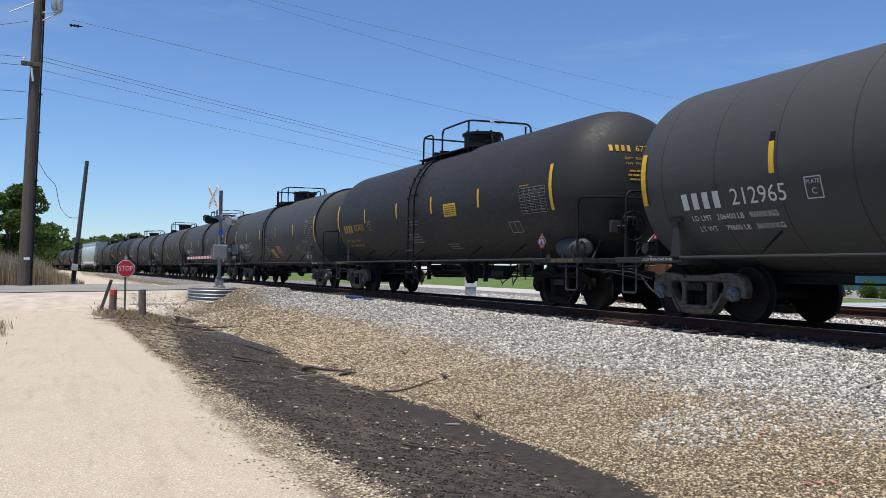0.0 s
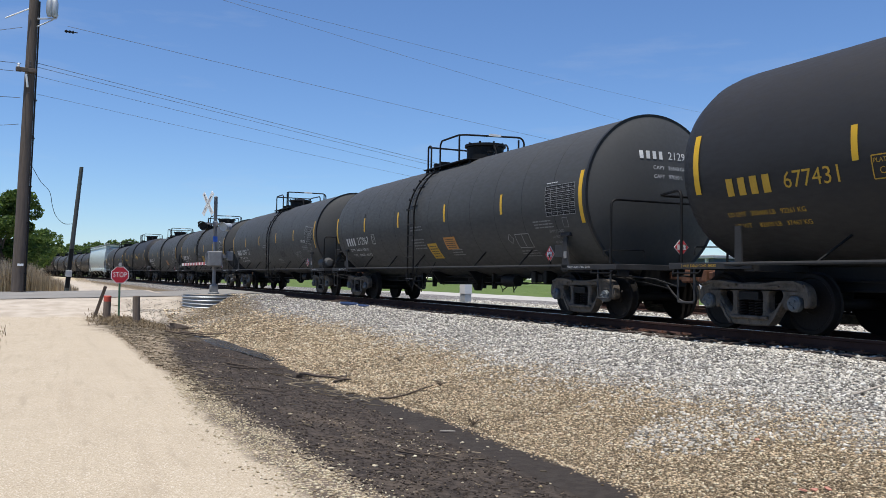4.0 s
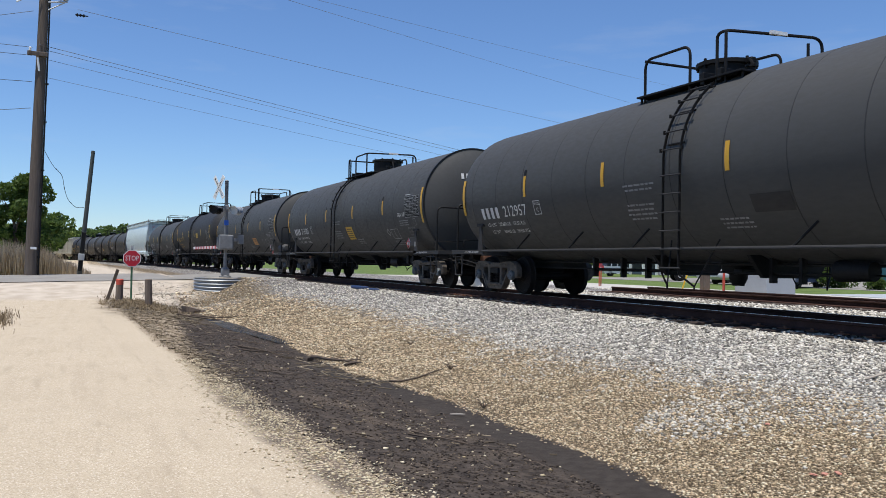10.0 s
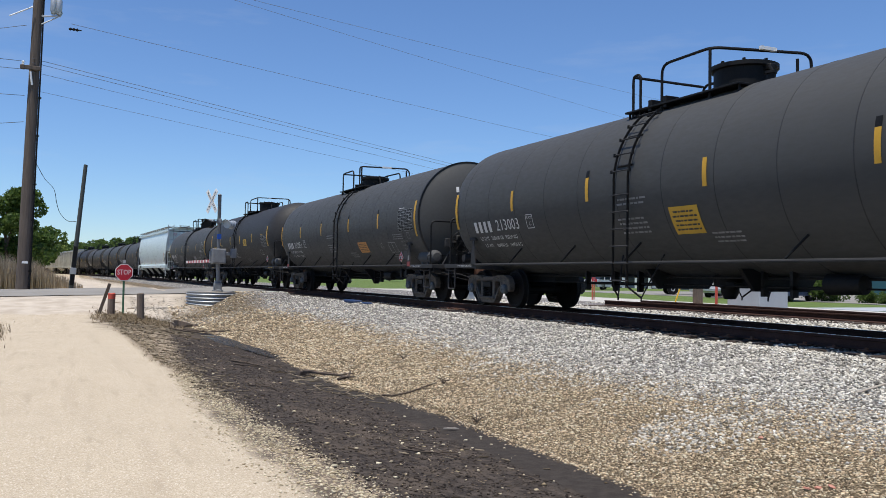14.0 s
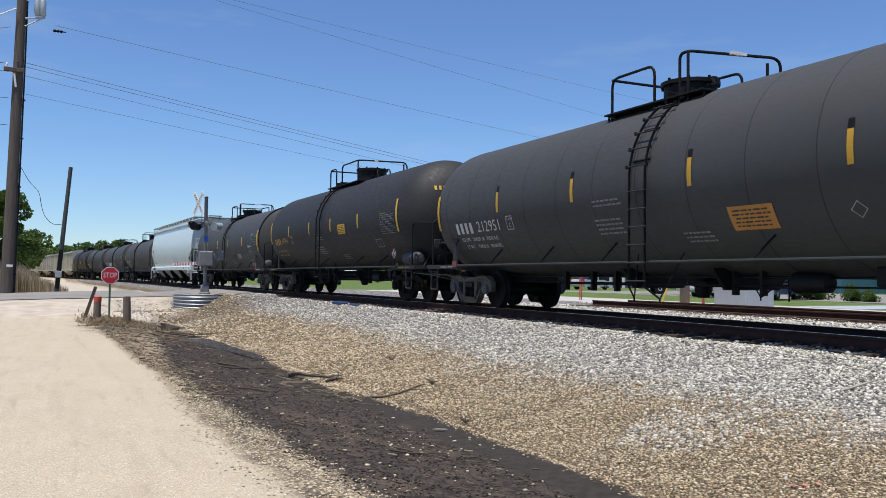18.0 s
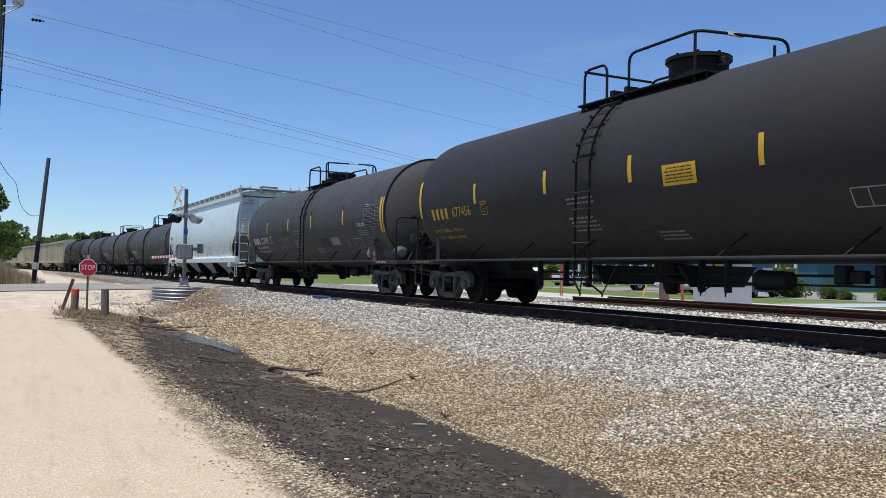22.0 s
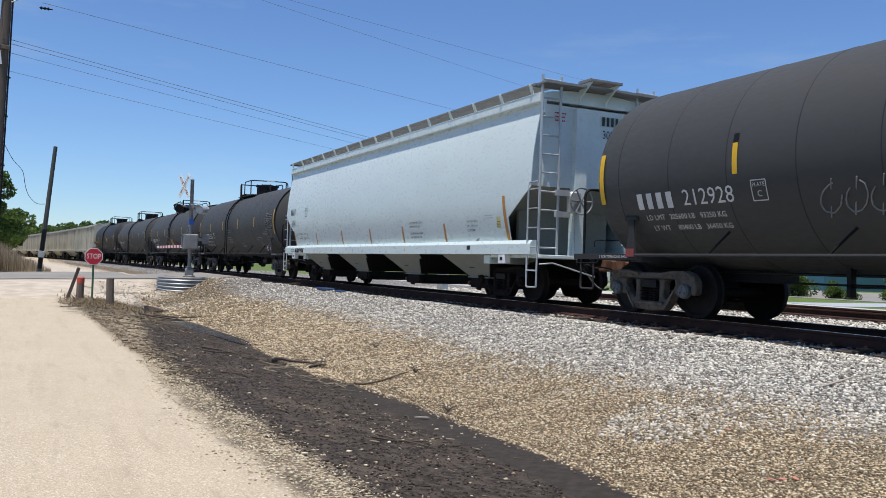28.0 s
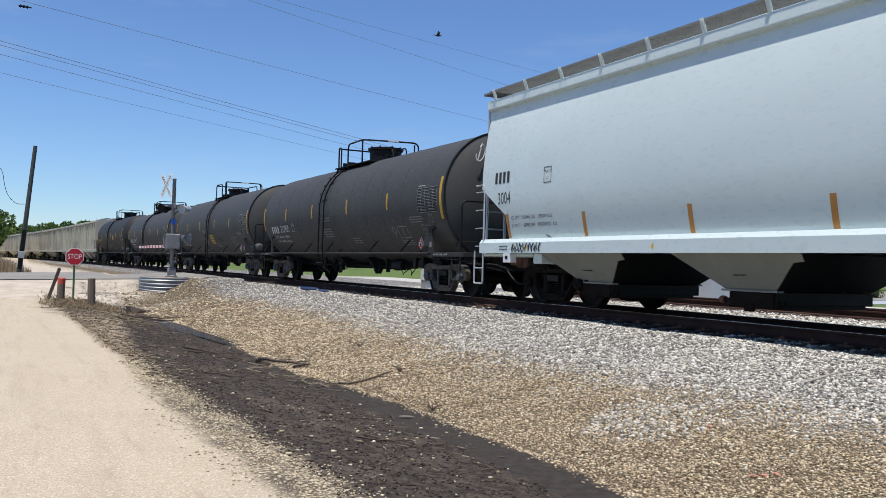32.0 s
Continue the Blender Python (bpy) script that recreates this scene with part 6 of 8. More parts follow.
# ---- the crossing ----
def build_crossing():
    """Signal mast with crossbuck, flashers and gear box, on a round culvert-steel planter."""
    x, y = -5.18, 36.0
    sig = tagged(new("crossing_signal"), "grey crossing signal mast with crossbuck and flashers", "railway signal")
    sig.matrix_basis = pose(x, y, -0.06)
    part("mast", Geo().revolve([(0.0, 0.075), (4.05, 0.075), (4.08, 0.09), (4.12, 0.05), (4.14, 0.0)], axis='z', seg=14), M["mast"], sig)
    part("mast_base", Geo().revolve([(0.0, 0.24), (0.05, 0.24), (0.10, 0.14), (0.42, 0.12), (0.44, 0.08)], axis='z', seg=14).box(-0.16, 0.16, -0.16, 0.16, 0.06, 0.38, 0.03), M["mast"], sig)
    for k, a in enumerate((52, -52)):
        m = pose(-0.34, -0.12 - 0.015 * k, 3.79, 0, 0, -66) @ pose(0, 0, 0, 0, a, 0)
        blade = part("crossbuck_blade", Geo().box(-0.58, 0.58, -0.006, 0.006, -0.105, 0.105), M["sign_white"], sig, "weathered white crossbuck blade", m)
        t = text_shape("RAILROAD" if k == 0 else "CROSSING", 0.15, 'CENTER', 0.95)
        part("blade_text", Geo().add([(a_, -0.009, b_) for a_, b_ in t[0]], t[1]), M["ink"], blade)
    arm = part("flasher_arm", Geo().pipe([(-0.42, 0, 2.95), (0.42, 0, 2.95)], 0.035, 8).box(-0.10, 0.10, -0.10, 0.10, 2.86, 3.06, 0.02), M["mast"], sig)
    for s in (-1, 1):
        for f in (-1, 1):
            lamp = Geo().revolve([(0.0, 0.05), (0.04, 0.13), (0.14, 0.155), (0.17, 0.155), (0.17, 0.14), (0.16, 0.0)], axis='y', seg=20)
            vs = lamp.v
            lamp.v = [(px, py * f, pz) for px, py, pz in vs]
            l = part("flasher", lamp, M["black"] if s < 0 else M["galv"], arm, "round flasher lamp", pose(s * 0.42, 0.06 * f, 2.84, 0, 0, -38) @ Matrix.Diagonal((1.15, 1.15, 1.15, 1)))
            hood = Geo()
            pts, fs = [], []
            for i in range(13):
                a = math.pi * (-0.1 + 1.2 * i / 12)
                pts += [(0.16 * math.cos(a), f * 0.17, 0.16 * math.sin(a)), (0.17 * math.cos(a), f * (0.31 if 2 < i < 10 else 0.22), 0.17 * math.sin(a))]
            for i in range(12):
                fs.append((2 * i, 2 * i + 1, 2 * i + 3, 2 * i + 2))
            part("lamp_hood", hood.add(pts, fs, True), M["black"] if s < 0 else M["galv"], l)
    part("blue_sign", Geo().box(-0.09, 0.09, -0.10, -0.09, 2.2, 2.42), mat("blue_sign", (0.02, 0.10, 0.45), 0.5), sig, "small blue notice plate")
    gear = part("gate_gear", Geo().box(-0.30, 0.28, -0.30, 0.22, 1.17, 1.80, 0.03).box(-0.36, -0.29, -0.1, 0.1, 1.25, 1.7), M["mast"], sig, "grey gate mechanism box")
    part("gear_lid", Geo().box(-0.25, 0.23, -0.315, -0.30, 1.22, 1.75, 0.005), M["mast"], gear)
    part("counterweight_arm", Geo().box(0.28, 0.7, -0.06, 0.0, 1.52, 1.66, 0.01).box(0.5, 0.74, -0.12, 0.06, 1.42, 1.82, 0.02), M["mast"], gear)
    # the lowered gate arm, pointing across the road
    ga = part("gate_arm", Geo().box(-8.4, -0.3, -0.02, 0.02, 1.24, 1.36, 0.005), M["sign_white"], sig, "red and white striped gate arm", pose(0, 0, 0, 0, 0, -88))
    for k in range(10):
        part("red_band", Geo().box(-0.9 - k * 0.76, -0.55 - k * 0.76, -0.024, 0.024, 1.236, 1.364), M["sign_red"], ga)
    # planter of corrugated culvert steel, filled with earth
    pl = tagged(new("culvert_planter"), "corrugated galvanised steel ring filled with earth", "retaining ring")
    pl.matrix_basis = pose(-5.45, 35.6, -0.1)
    vs, fs, seg = [], [], 60
    for k in range(29):
        for i in range(seg):
            a = 2 * math.pi * i / seg
            low = -0.54 + 0.08 * abs(math.cos(a)) ** 3
            r = 1.04 + 0.03 * math.sin(k * math.pi / 3.5)
            vs.append((r * math.cos(a), r * math.sin(a), low + (0.03 - low) * k / 28))
    for k in range(28):
        for i in range(seg):
            j = (i + 1) % seg
            fs.append((k * seg + i, k * seg + j, (k + 1) * seg + j, (k + 1) * seg + i))
    ring = part("ring", Geo().add(vs, fs, True), mat("culvert_steel", (0.30, 0.32, 0.335), 0.5, 0.5, var=0.15, big=3, fine=30, bump=0.05), pl)
    part("earth_fill", Geo().revolve([(-0.5, 0.0), (-0.5, 0.95), (-0.02, 1.0), (0.03, 0.6), (0.05, 0.0)], axis='z', seg=30), mat("planter_earth", (0.28, 0.24, 0.19), 0.95, var=0.3, big=3, fine=40, bump=0.4), pl)
    part("footing", Geo().revolve([(-1.2, 0.16), (-0.78, 0.16), (-0.78, 0.2), (-0.70, 0.2)], (0.1, -1.15, 0), 'z', 14), M["galv"], pl)
    # stop sign
    st = tagged(new("stop_sign"), "red octagonal stop sign on a green post", "stop sign")
    gz = float(height(-9.05, 32.8))
    st.matrix_basis = pose(-9.05, 32.8, 0, 0, 0, 6)
    oc = [(0.33 * math.cos(math.pi / 8 + k * math.pi / 4), 0.69 + 0.33 * math.sin(math.pi / 8 + k * math.pi / 4)) for k in range(8)]
    plate = part("plate", Geo().prism(oc, 'y', -0.004, 0.004), M["sign_white"], st)
    oc = [(0.305 * math.cos(math.pi / 8 + k * math.pi / 4), 0.69 + 0.305 * math.sin(math.pi / 8 + k * math.pi / 4)) for k in range(8)]
    part("red_face", Geo().prism(oc, 'y', -0.008, -0.005), M["sign_red"], plate)
    t = text_shape("STOP", 0.265, 'CENTER', 0.47)
    part("word", Geo().add([(a, -0.011, 0.69 + b) for a, b in t[0]], t[1]), M["sign_white"], plate)
    part("post", Geo().box(-0.035, 0.035, 0.005, 0.03, gz - 0.3, 1.05, 0.004), M["green_post"], st, "green steel post")
    part("post_cap_plate", Geo().box(-0.05, 0.05, -0.004, 0.004, 1.02, 1.14), M["grey_box"], st)
    # wooden bollards
    for bx, by, top, red, tilt in ((-9.54, 30.9, -0.03, True, 1.0), (-8.64, 29.9, 0.0, False, -1.5)):
        gz = float(height(bx, by))
        b = tagged(new("wooden_bollard"), "round wooden bollard with a red painted top" if red else "round weathered wooden bollard", "bollard", "bollards by the dirt road")
        b.matrix_basis = pose(bx, by, gz, tilt, tilt, 0)
        h = top - gz
        part("shaft", Geo().revolve([(-0.3, 0.125), (h - 0.02, 0.12), (h, 0.10), (h + 0.005, 0.0)], axis='z', seg=18), M["post_wood"], b)
        if red:
            part("painted_top", Geo().revolve([(h - 0.19, 0.124), (h - 0.015, 0.124), (h + 0.008, 0.10), (h + 0.012, 0.0)], axis='z', seg=18), M["red_paint"], b)
    gz = float(height(-9.79, 31.6))
    b = tagged(new("leaning_post"), "thin dark wooden post leaning over", "post")
    b.matrix_basis = pose(-9.83, 31.6, -0.55, 0, 17, 0)
    part("shaft", Geo().box(-0.055, 0.055, -0.045, 0.045, -0.5, 0.88, 0.01), M["bark"], b)


# ---- poles and wires ----
def build_poles():
    gz = float(height(-13.05, 45.9))
    p = tagged(new("utility_pole"), "tall weathered wooden utility pole with conduit and hardware", "utility pole")
    p.matrix_basis = pose(-13.05, 45.9, gz, 0, 1.3, 0)
    part("shaft", Geo().revolve([(-0.5, 0.30), (2, 0.285), (10, 0.24), (15, 0.215), (18.2, 0.2), (18.2, 0.0)], axis='z', seg=20), M["wood_pole"], p)
    part("conduit", Geo().pipe([(0.335, -0.12, -0.3), (0.31, -0.12, 6), (0.28, -0.1, 12.2), (0.26, -0.1, 14.5)], 0.04, 8), M["black"], p)
    for z in (0.9, 3.4, 5.2, 7.6, 9.5):
        part("conduit_strap", Geo().box(0.25, 0.39, -0.18, -0.06, z, z + 0.07), M["black"], p)
    part("meter_tag", Geo().box(-0.05, 0.22, -0.345, -0.335, 1.3, 1.42), M["sign_white"], p)
    part("side_arm", Geo().box(-0.62, 0.3, -0.40, -0.24, 10.85, 11.05, 0.02), M["wood_pole"], p, "short wooden side arm", pose(0, 0, 0, 0, 0, 0))
    part("insulator", Geo().revolve([(11.05, 0.03), (11.1, 0.07), (11.16, 0.05), (11.2, 0.07), (11.26, 0.02)], (-0.5, -0.32, 0), 'z', 12), M["sign_white"], p)
    part("insulator", Geo().pipe([(-0.15, -0.35, 10.75), (-0.05, -0.35, 10.1)], 0.05, 8), M["sign_white"], p)
    part("cutout_bracket", Geo().pipe([(0.2, -0.2, 13.6), (1.05, -0.2, 13.75), (1.1, -0.2, 13.95)], 0.045, 7).pipe([(0.2, -0.2, 13.2), (0.95, -0.2, 13.7)], 0.03, 6), M["galv"], p)
    for k, xx in enumerate((0.72, 0.95)):
        part("transformer_bushing", Geo().revolve([(13.8, 0.10), (14.0, 0.16), (14.5, 0.16), (14.6, 0.12), (14.9, 0.05)], (xx, -0.2, 0), 'z', 14), M["galv"], p)
    part("strain_insulator", Geo().pipe([(-0.2, -0.3, 14.0), (-1.2, -0.4, 13.35)], 0.035, 7), M["sign_white"], p)
    part("dead_end_insulator", Geo().revolve([(0, 0.03), (0.1, 0.09), (0.15, 0.03), (0.25, 0.09), (0.3, 0.03), (0.4, 0.09), (0.45, 0.03), (0.6, 0.03)], (1.45, -0.3, 13.15), 'x', 12), M["black"], p)
    gz2 = float(height(-10.85, 49.0))
    q = tagged(new("service_pole"), "slim leaning service pole", "utility pole")
    q.matrix_basis = pose(-10.85, 49.0, gz2, 0, 4.7, 0)
    part("shaft", Geo().revolve([(-0.4, 0.13), (3, 0.115), (6.75, 0.10), (6.77, 0.0)], axis='z', seg=14), M["grey_pole"], q)
    part("guard", Geo().box(-0.1, 0.1, -0.19, -0.13, 0.2, 2.3, 0.01), M["black"], q)
    part("meter_box", Geo().box(-0.16, 0.16, -0.3, -0.14, 0.8, 1.15, 0.02), M["grey_box"], q)

    def wire(name, a, b, sag, r=0.018, n=24):
        a, b = Vector(a), Vector(b)
        pts = [a.lerp(b, k / n) - Vector((0, 0, 4 * sag * (k / n) * (1 - k / n))) for k in range(n + 1)]
        return tagged(part(name, Geo().pipe(pts, r, 5), M["cable"]), "thin weathered overhead power cable", "cable", "overhead cables")
    for x0, y0, z0, z1, r in ((-11.2, 46.3, 13.3, 16.0, 0.02), (-13.0, 45.7, 17.2, 20.2, 0.02), (-13.0, 45.7, 16.9, 23.3, 0.02), (-12.9, 45.6, 11.15, 9.8, 0.022), (-12.9, 45.6, 10.95, 9.5, 0.02), (-12.9, 45.6, 10.5, 8.9, 0.016), (-12.9, 45.6, 9.6, 8.3, 0.014)):
        k = 1.7
        wire("overhead_cable", (x0, y0, z0), (x0 + (48.6 - x0) * k, y0 + (81.4 - y0) * k, z0 + (z1 - z0) * k), 0.35, r * 0.62)
    for x1, y1, z0, z1 in ((-40, 30, 11.0, 9.5), (-40, 30, 10.6, 9.0), (-40, 34, 9.3, 8.5), (-36, 10, 15.5, -0.9), (-38, 14, 12.8, -0.9), (-30, 48, 8.0, 7.6)):
        wire("overhead_cable", (-13.2, 45.7, z0), (x1, y1, z1), 0.5, 0.014)
    # slack service drop between the poles
    pts = [Vector((-12.75, 45.8, 6.3)), Vector((-12.2, 46.5, 5.3)), Vector((-11.75, 47.3, 4.9)), Vector((-11.65, 47.5, 4.2)), Vector((-11.5, 47.9, 3.7)), Vector((-11.1, 48.5, 3.3)), Vector((-10.7, 48.9, 3.35))]
    tagged(part("service_drop", Geo().pipe(round_path(pts, 0.3, 4), 0.014, 6), M["wire"]), "slack black service cable", "cable")




# ---- loose ground: stones, puddle, litter ----
def island_mat(name, dark, light, rough=0.9, accent=None, accent_share=0.1, translucent=0.0):
    """Pieces of one heap, each with its own shade."""
    m = bpy.data.materials.new(name)
    m.use_nodes = True
    N, L = m.node_tree.nodes, m.node_tree.links
    b = N["Principled BSDF"]
    geo, cr = N.new("ShaderNodeNewGeometry"), N.new("ShaderNodeValToRGB")
    e = cr.color_ramp.elements
    e[0].color, e[1].color = dark + (1,), light + (1,)
    if accent:
        x = cr.color_ramp.elements.new(1 - accent_share)
        x.color = light + (1,)
        cr.color_ramp.elements[-1].color = accent + (1,)
        y = cr.color_ramp.elements.new(min(0.999, 1 - accent_share + 0.01))
        y.color = accent + (1,)
    L.new(geo.outputs["Random Per Island"], cr.inputs[0])
    tc, n = N.new("ShaderNodeTexCoord"), N.new("ShaderNodeTexNoise")
    n.inputs["Scale"].default_value = 70
    L.new(tc.outputs["Object"], n.inputs["Vector"])
    mx = N.new("ShaderNodeMix")
    mx.data_type, mx.blend_type = 'RGBA', 'MULTIPLY'
    mx.inputs[0].default_value = 0.45
    L.new(cr.outputs[0], mx.inputs[6])
    L.new(n.outputs[0], mx.inputs[7])
    L.new(mx.outputs[2], b.inputs["Base Color"])
    b.inputs["Roughness"].default_value = rough
    b.inputs["Specular IOR Level"].default_value = 0.25
    if translucent:
        t, add = N.new("ShaderNodeBsdfTranslucent"), N.new("ShaderNodeMixShader")
        L.new(mx.outputs[2], t.inputs[0])
        add.inputs[0].default_value = translucent
        L.new(b.outputs[0], add.inputs[1])
        L.new(t.outputs[0], add.inputs[2])
        L.new(add.outputs[0], N["Material Output"].inputs[0])
    return m


def fast_mesh(name, co, faces):
    """A mesh from arrays; every face has the same number of corners."""
    me = bpy.data.meshes.new(name)
    n, k = faces.shape
    me.vertices.add(len(co))
    me.vertices.foreach_set("co", co.astype(np.float32).ravel())
    me.loops.add(n * k)
    me.loops.foreach_set("vertex_index", faces.astype(np.int32).ravel())
    me.polygons.add(n)
    me.polygons.foreach_set("loop_start", np.arange(n, dtype=np.int32) * k)
    me.update(calc_edges=True)
    me.validate()
    return me


CUBE = np.array([(x, y, z) for z in (-1, 1) for y in (-1, 1) for x in (-1, 1)], float)
CUBE_F = np.array([(0, 2, 3, 1), (4, 5, 7, 6), (0, 1, 5, 4), (2, 6, 7, 3), (0, 4, 6, 2), (1, 3, 7, 5)])


def stones(name, x, y, size, rng, material, label, category, sink=0.38, flat=0.72):
    """Angular broken stones lying on the ground, as one heap."""
    n = len(x)
    corners = CUBE[None] * rng.uniform(0.4, 1.0, (n, 8, 3))
    q = rng.normal(size=(n, 4))
    q /= np.linalg.norm(q, axis=1, keepdims=True)
    w, a, b, c = q.T
    R = np.stack([1 - 2 * (b * b + c * c), 2 * (a * b - c * w), 2 * (a * c + b * w), 2 * (a * b + c * w), 1 - 2 * (a * a + c * c), 2 * (b * c - a * w), 2 * (a * c - b * w), 2 * (b * c + a * w), 1 - 2 * (a * a + b * b)], -1).reshape(n, 3, 3)
    ax = size[:, None] * rng.uniform(0.55, 1.0, (n, 3))
    v = np.einsum('nij,nkj->nki', R, corners * ax[:, None, :] * 0.62)
    v[:, :, 2] *= flat
    z = height(x, y) + size * (0.5 - sink) * 0.7
    v += np.stack([x, y, z], -1)[:, None, :]
    f = (CUBE_F[None] + (np.arange(n) * 8)[:, None, None]).reshape(-1, 4)
    ob = part(name, fast_mesh(name, v.reshape(-1, 3), f), material)
    return tagged(ob, label, category, kind="stuff")


def grey_edge(y):
    """How far from the line the clean stone reaches before brown gravel takes over."""
    return -np.interp(y, [5.5, 6.6, 8.2, 10.4, 12, 14.3, 17, 20, 24.7, 34], [3.72, 3.77, 3.92, 4.11, 4.17, 4.1, 3.98, 3.91, 3.76, 3.6])


def build_loose_ground():
    rng = np.random.default_rng(3)
    toe = lambda y: np.interp(y, *zip(*TOE))
    gx, gy, gs, tx, ty, ts = [], [], [], [], [], []
    for y0, y1, dens in ((3.5, 9, 1500), (9, 14, 900), (14, 20, 480), (20, 27, 220), (27, 36, 100)):
        n = int((y1 - y0) * 5.6 * dens)
        y, d = rng.uniform(y0, y1, n), rng.uniform(-6.9, -1.3, n)
        ok = d > toe(y) + rng.normal(0, 0.05, n)
        edge = grey_edge(y) + 0.35 * wavy(d, y, 1.3, 4.0) + rng.normal(0, 0.5, n) * (rng.random(n) < 0.75)
        grey = (d > edge) | (((d + 4.72) / 0.62) ** 2 + ((y - 6.95) / 0.62) ** 2 + rng.normal(0, 0.5, n) < 1) & (rng.random(n) < 0.6)      # and a pale drift on the slope
        s = (0.014 + 0.03 * rng.random(n) ** 1.6) * np.interp(y, [3, 14, 36], [1, 1.2, 1.8])
        x = d - CURVE / 2 * y * y
        for sel, X, Y, S in ((ok & grey, gx, gy, gs), (ok & ~grey, tx, ty, ts)):
            X.append(x[sel]), Y.append(y[sel]), S.append(s[sel])
    gs = np.concatenate(gs)
    # stone between and beyond the rails
    n = 15000
    y, d = 6 + 28 * rng.random(n) ** 1.3, rng.uniform(1.0, 6.1, n)
    n2 = 6000
    y2, d2 = 4 + 26 * rng.random(n2), rng.uniform(-1.2, 1.0, n2)
    n3 = 3500
    y3, d3 = 6 + 22 * rng.random(n3), rng.uniform(7.8, 10.6, n3)
    yy, dd = np.concatenate([y, y2, y3]), np.concatenate([d, d2, d3])
    X = np.concatenate(gx + [dd - CURVE / 2 * yy * yy])
    Y = np.concatenate(gy + [yy])
    S = np.concatenate([gs, rng.uniform(0.045, 0.085, len(yy))])
    stones("ballast", X, Y, S, rng, island_mat("ballast_stone", (0.12, 0.11, 0.095), (0.93, 0.875, 0.76), accent=(0.98, 0.95, 0.88), accent_share=0.06), "loose grey crushed stone beside the rails", "ballast")
    ts = np.concatenate(ts) * rng.uniform(0.4, 0.75, sum(len(a) for a in ts))
    TX, TY = np.concatenate(tx), np.concatenate(ty)
    ts = ts * np.interp(TY, [8, 16, 30], [1.0, 1.6, 2.1])
    # a second, finer layer fills the brown slope
    n = 60000
    y = 3.5 + 20 * rng.random(n) ** 1.5
    d = rng.uniform(-6.7, -3.3, n)
    ok = (d > toe(y) + rng.normal(0, 0.06, n)) & (d < grey_edge(y) + rng.normal(0.2, 0.5, n))
    TX, TY = np.concatenate([TX, (d - CURVE / 2 * y * y)[ok]]), np.concatenate([TY, y[ok]])
    ts = np.concatenate([ts, rng.uniform(0.012, 0.03, ok.sum())])
    stones("brown_gravel", TX, TY, ts, rng, island_mat("brown_gravel_stone", (0.14, 0.095, 0.052), (0.95, 0.74, 0.48), accent=(0.96, 0.85, 0.62), accent_share=0.16), "loose brown gravel on the slope to the ditch", "gravel", 0.3, 0.5)
    # rubble on the bank below the signal
    n = 5200
    y, x = rng.uniform(30.5, 37.0, n), rng.uniform(-8.6, -3.9, n)
    ok = (y > 30.6 + 0.9 * np.abs(x + 6.5) ** 1.2 + rng.normal(0, 0.5, n)) & (np.hypot(x + 5.45, y - 35.6) > 1.1)
    stones("bank_rubble", x[ok], y[ok], rng.uniform(0.02, 0.06, ok.sum()), rng, island_mat("bank_rubble_stone", (0.20, 0.17, 0.135), (0.72, 0.66, 0.56)), "loose pale rubble on the bank below the signal", "rubble", 0.3, 0.6)
    # pale pebbles on the verge of the dirt road, and a few chips in the mud
    n = 9000
    y = 3.2 + 10.0 * rng.random(n) ** 1.2
    a, b = np.interp(y, *zip(*SAND_EDGE)), np.interp(y, *zip(*MUD_EDGE))
    x = a * 0.5 + b * 0.5 + rng.normal(0.0, 0.42, n) * (b - a) + 0.06 * wavy(y * 0, y, 2.2)
    n2 = 420
    y2 = 3.5 + 18 * rng.random(n2) ** 1.3
    x2 = rng.uniform(-9.0, -6.5, n2)
    x2[:90], y2[:90] = rng.normal(-7.15, 0.35, 90), rng.normal(8.5, 0.75, 90)     # a drift of chips
    s = np.concatenate([rng.uniform(0.008, 0.032, n) * rng.random(n) ** 0.4, 0.008 + 0.05 * rng.random(n2) ** 4])
    stones("pebbles", np.concatenate([x, x2]), np.concatenate([y, y2]), s, rng, island_mat("pale_pebble", (0.42, 0.325, 0.19), (0.98, 0.86, 0.62)), "pale pebbles strewn on mud and road verge", "pebbles", 0.25, 0.45)
    # clods and bark in the mud
    n = 34000
    y = 3.5 + 20 * rng.random(n) ** 1.5
    x = rng.uniform(-9.6, -6.3, n) + 0.3 * wavy(y, y, 0.7)
    keep = (x > np.interp(y, *zip(*MUD_EDGE)) - 0.1 + 0.2 * wavy(x, y, 1.5)) & (x < np.where(y < 14.5, toe(y) - 0.5, toe(y) - 0.2) - CURVE / 2 * y * y)
    x, y = x[keep], y[keep]
    n = len(x)
    stones("mud_clods", x, y, 0.007 + 0.026 * rng.random(n) ** 3, rng, island_mat("mud_clod", (0.024, 0.019, 0.016), (0.115, 0.09, 0.07), accent=(0.26, 0.2, 0.14), accent_share=0.07), "dark clods and crumbs of drying mud", "mud", 0.3, 0.5)

    def twigs(name, x, y, length, r, material, label):
        """Bits of twig and bark lying about, as one scatter."""
        n = len(x)
        a = rng.uniform(0, np.pi, n)
        e, f = np.stack([np.cos(a), np.sin(a)], -1), np.stack([-np.sin(a), np.cos(a)], -1)
        l = length * rng.uniform(0.3, 1, n) ** 2
        w = r * rng.uniform(0.4, 1, n)
        v = np.zeros((n, 8, 3))
        v[:, :, :2] = np.stack([x, y], -1)[:, None, :] + CUBE[None, :, :1] * (e * l[:, None] / 2)[:, None, :] + CUBE[None, :, 1:2] * (f * w[:, None])[:, None, :]
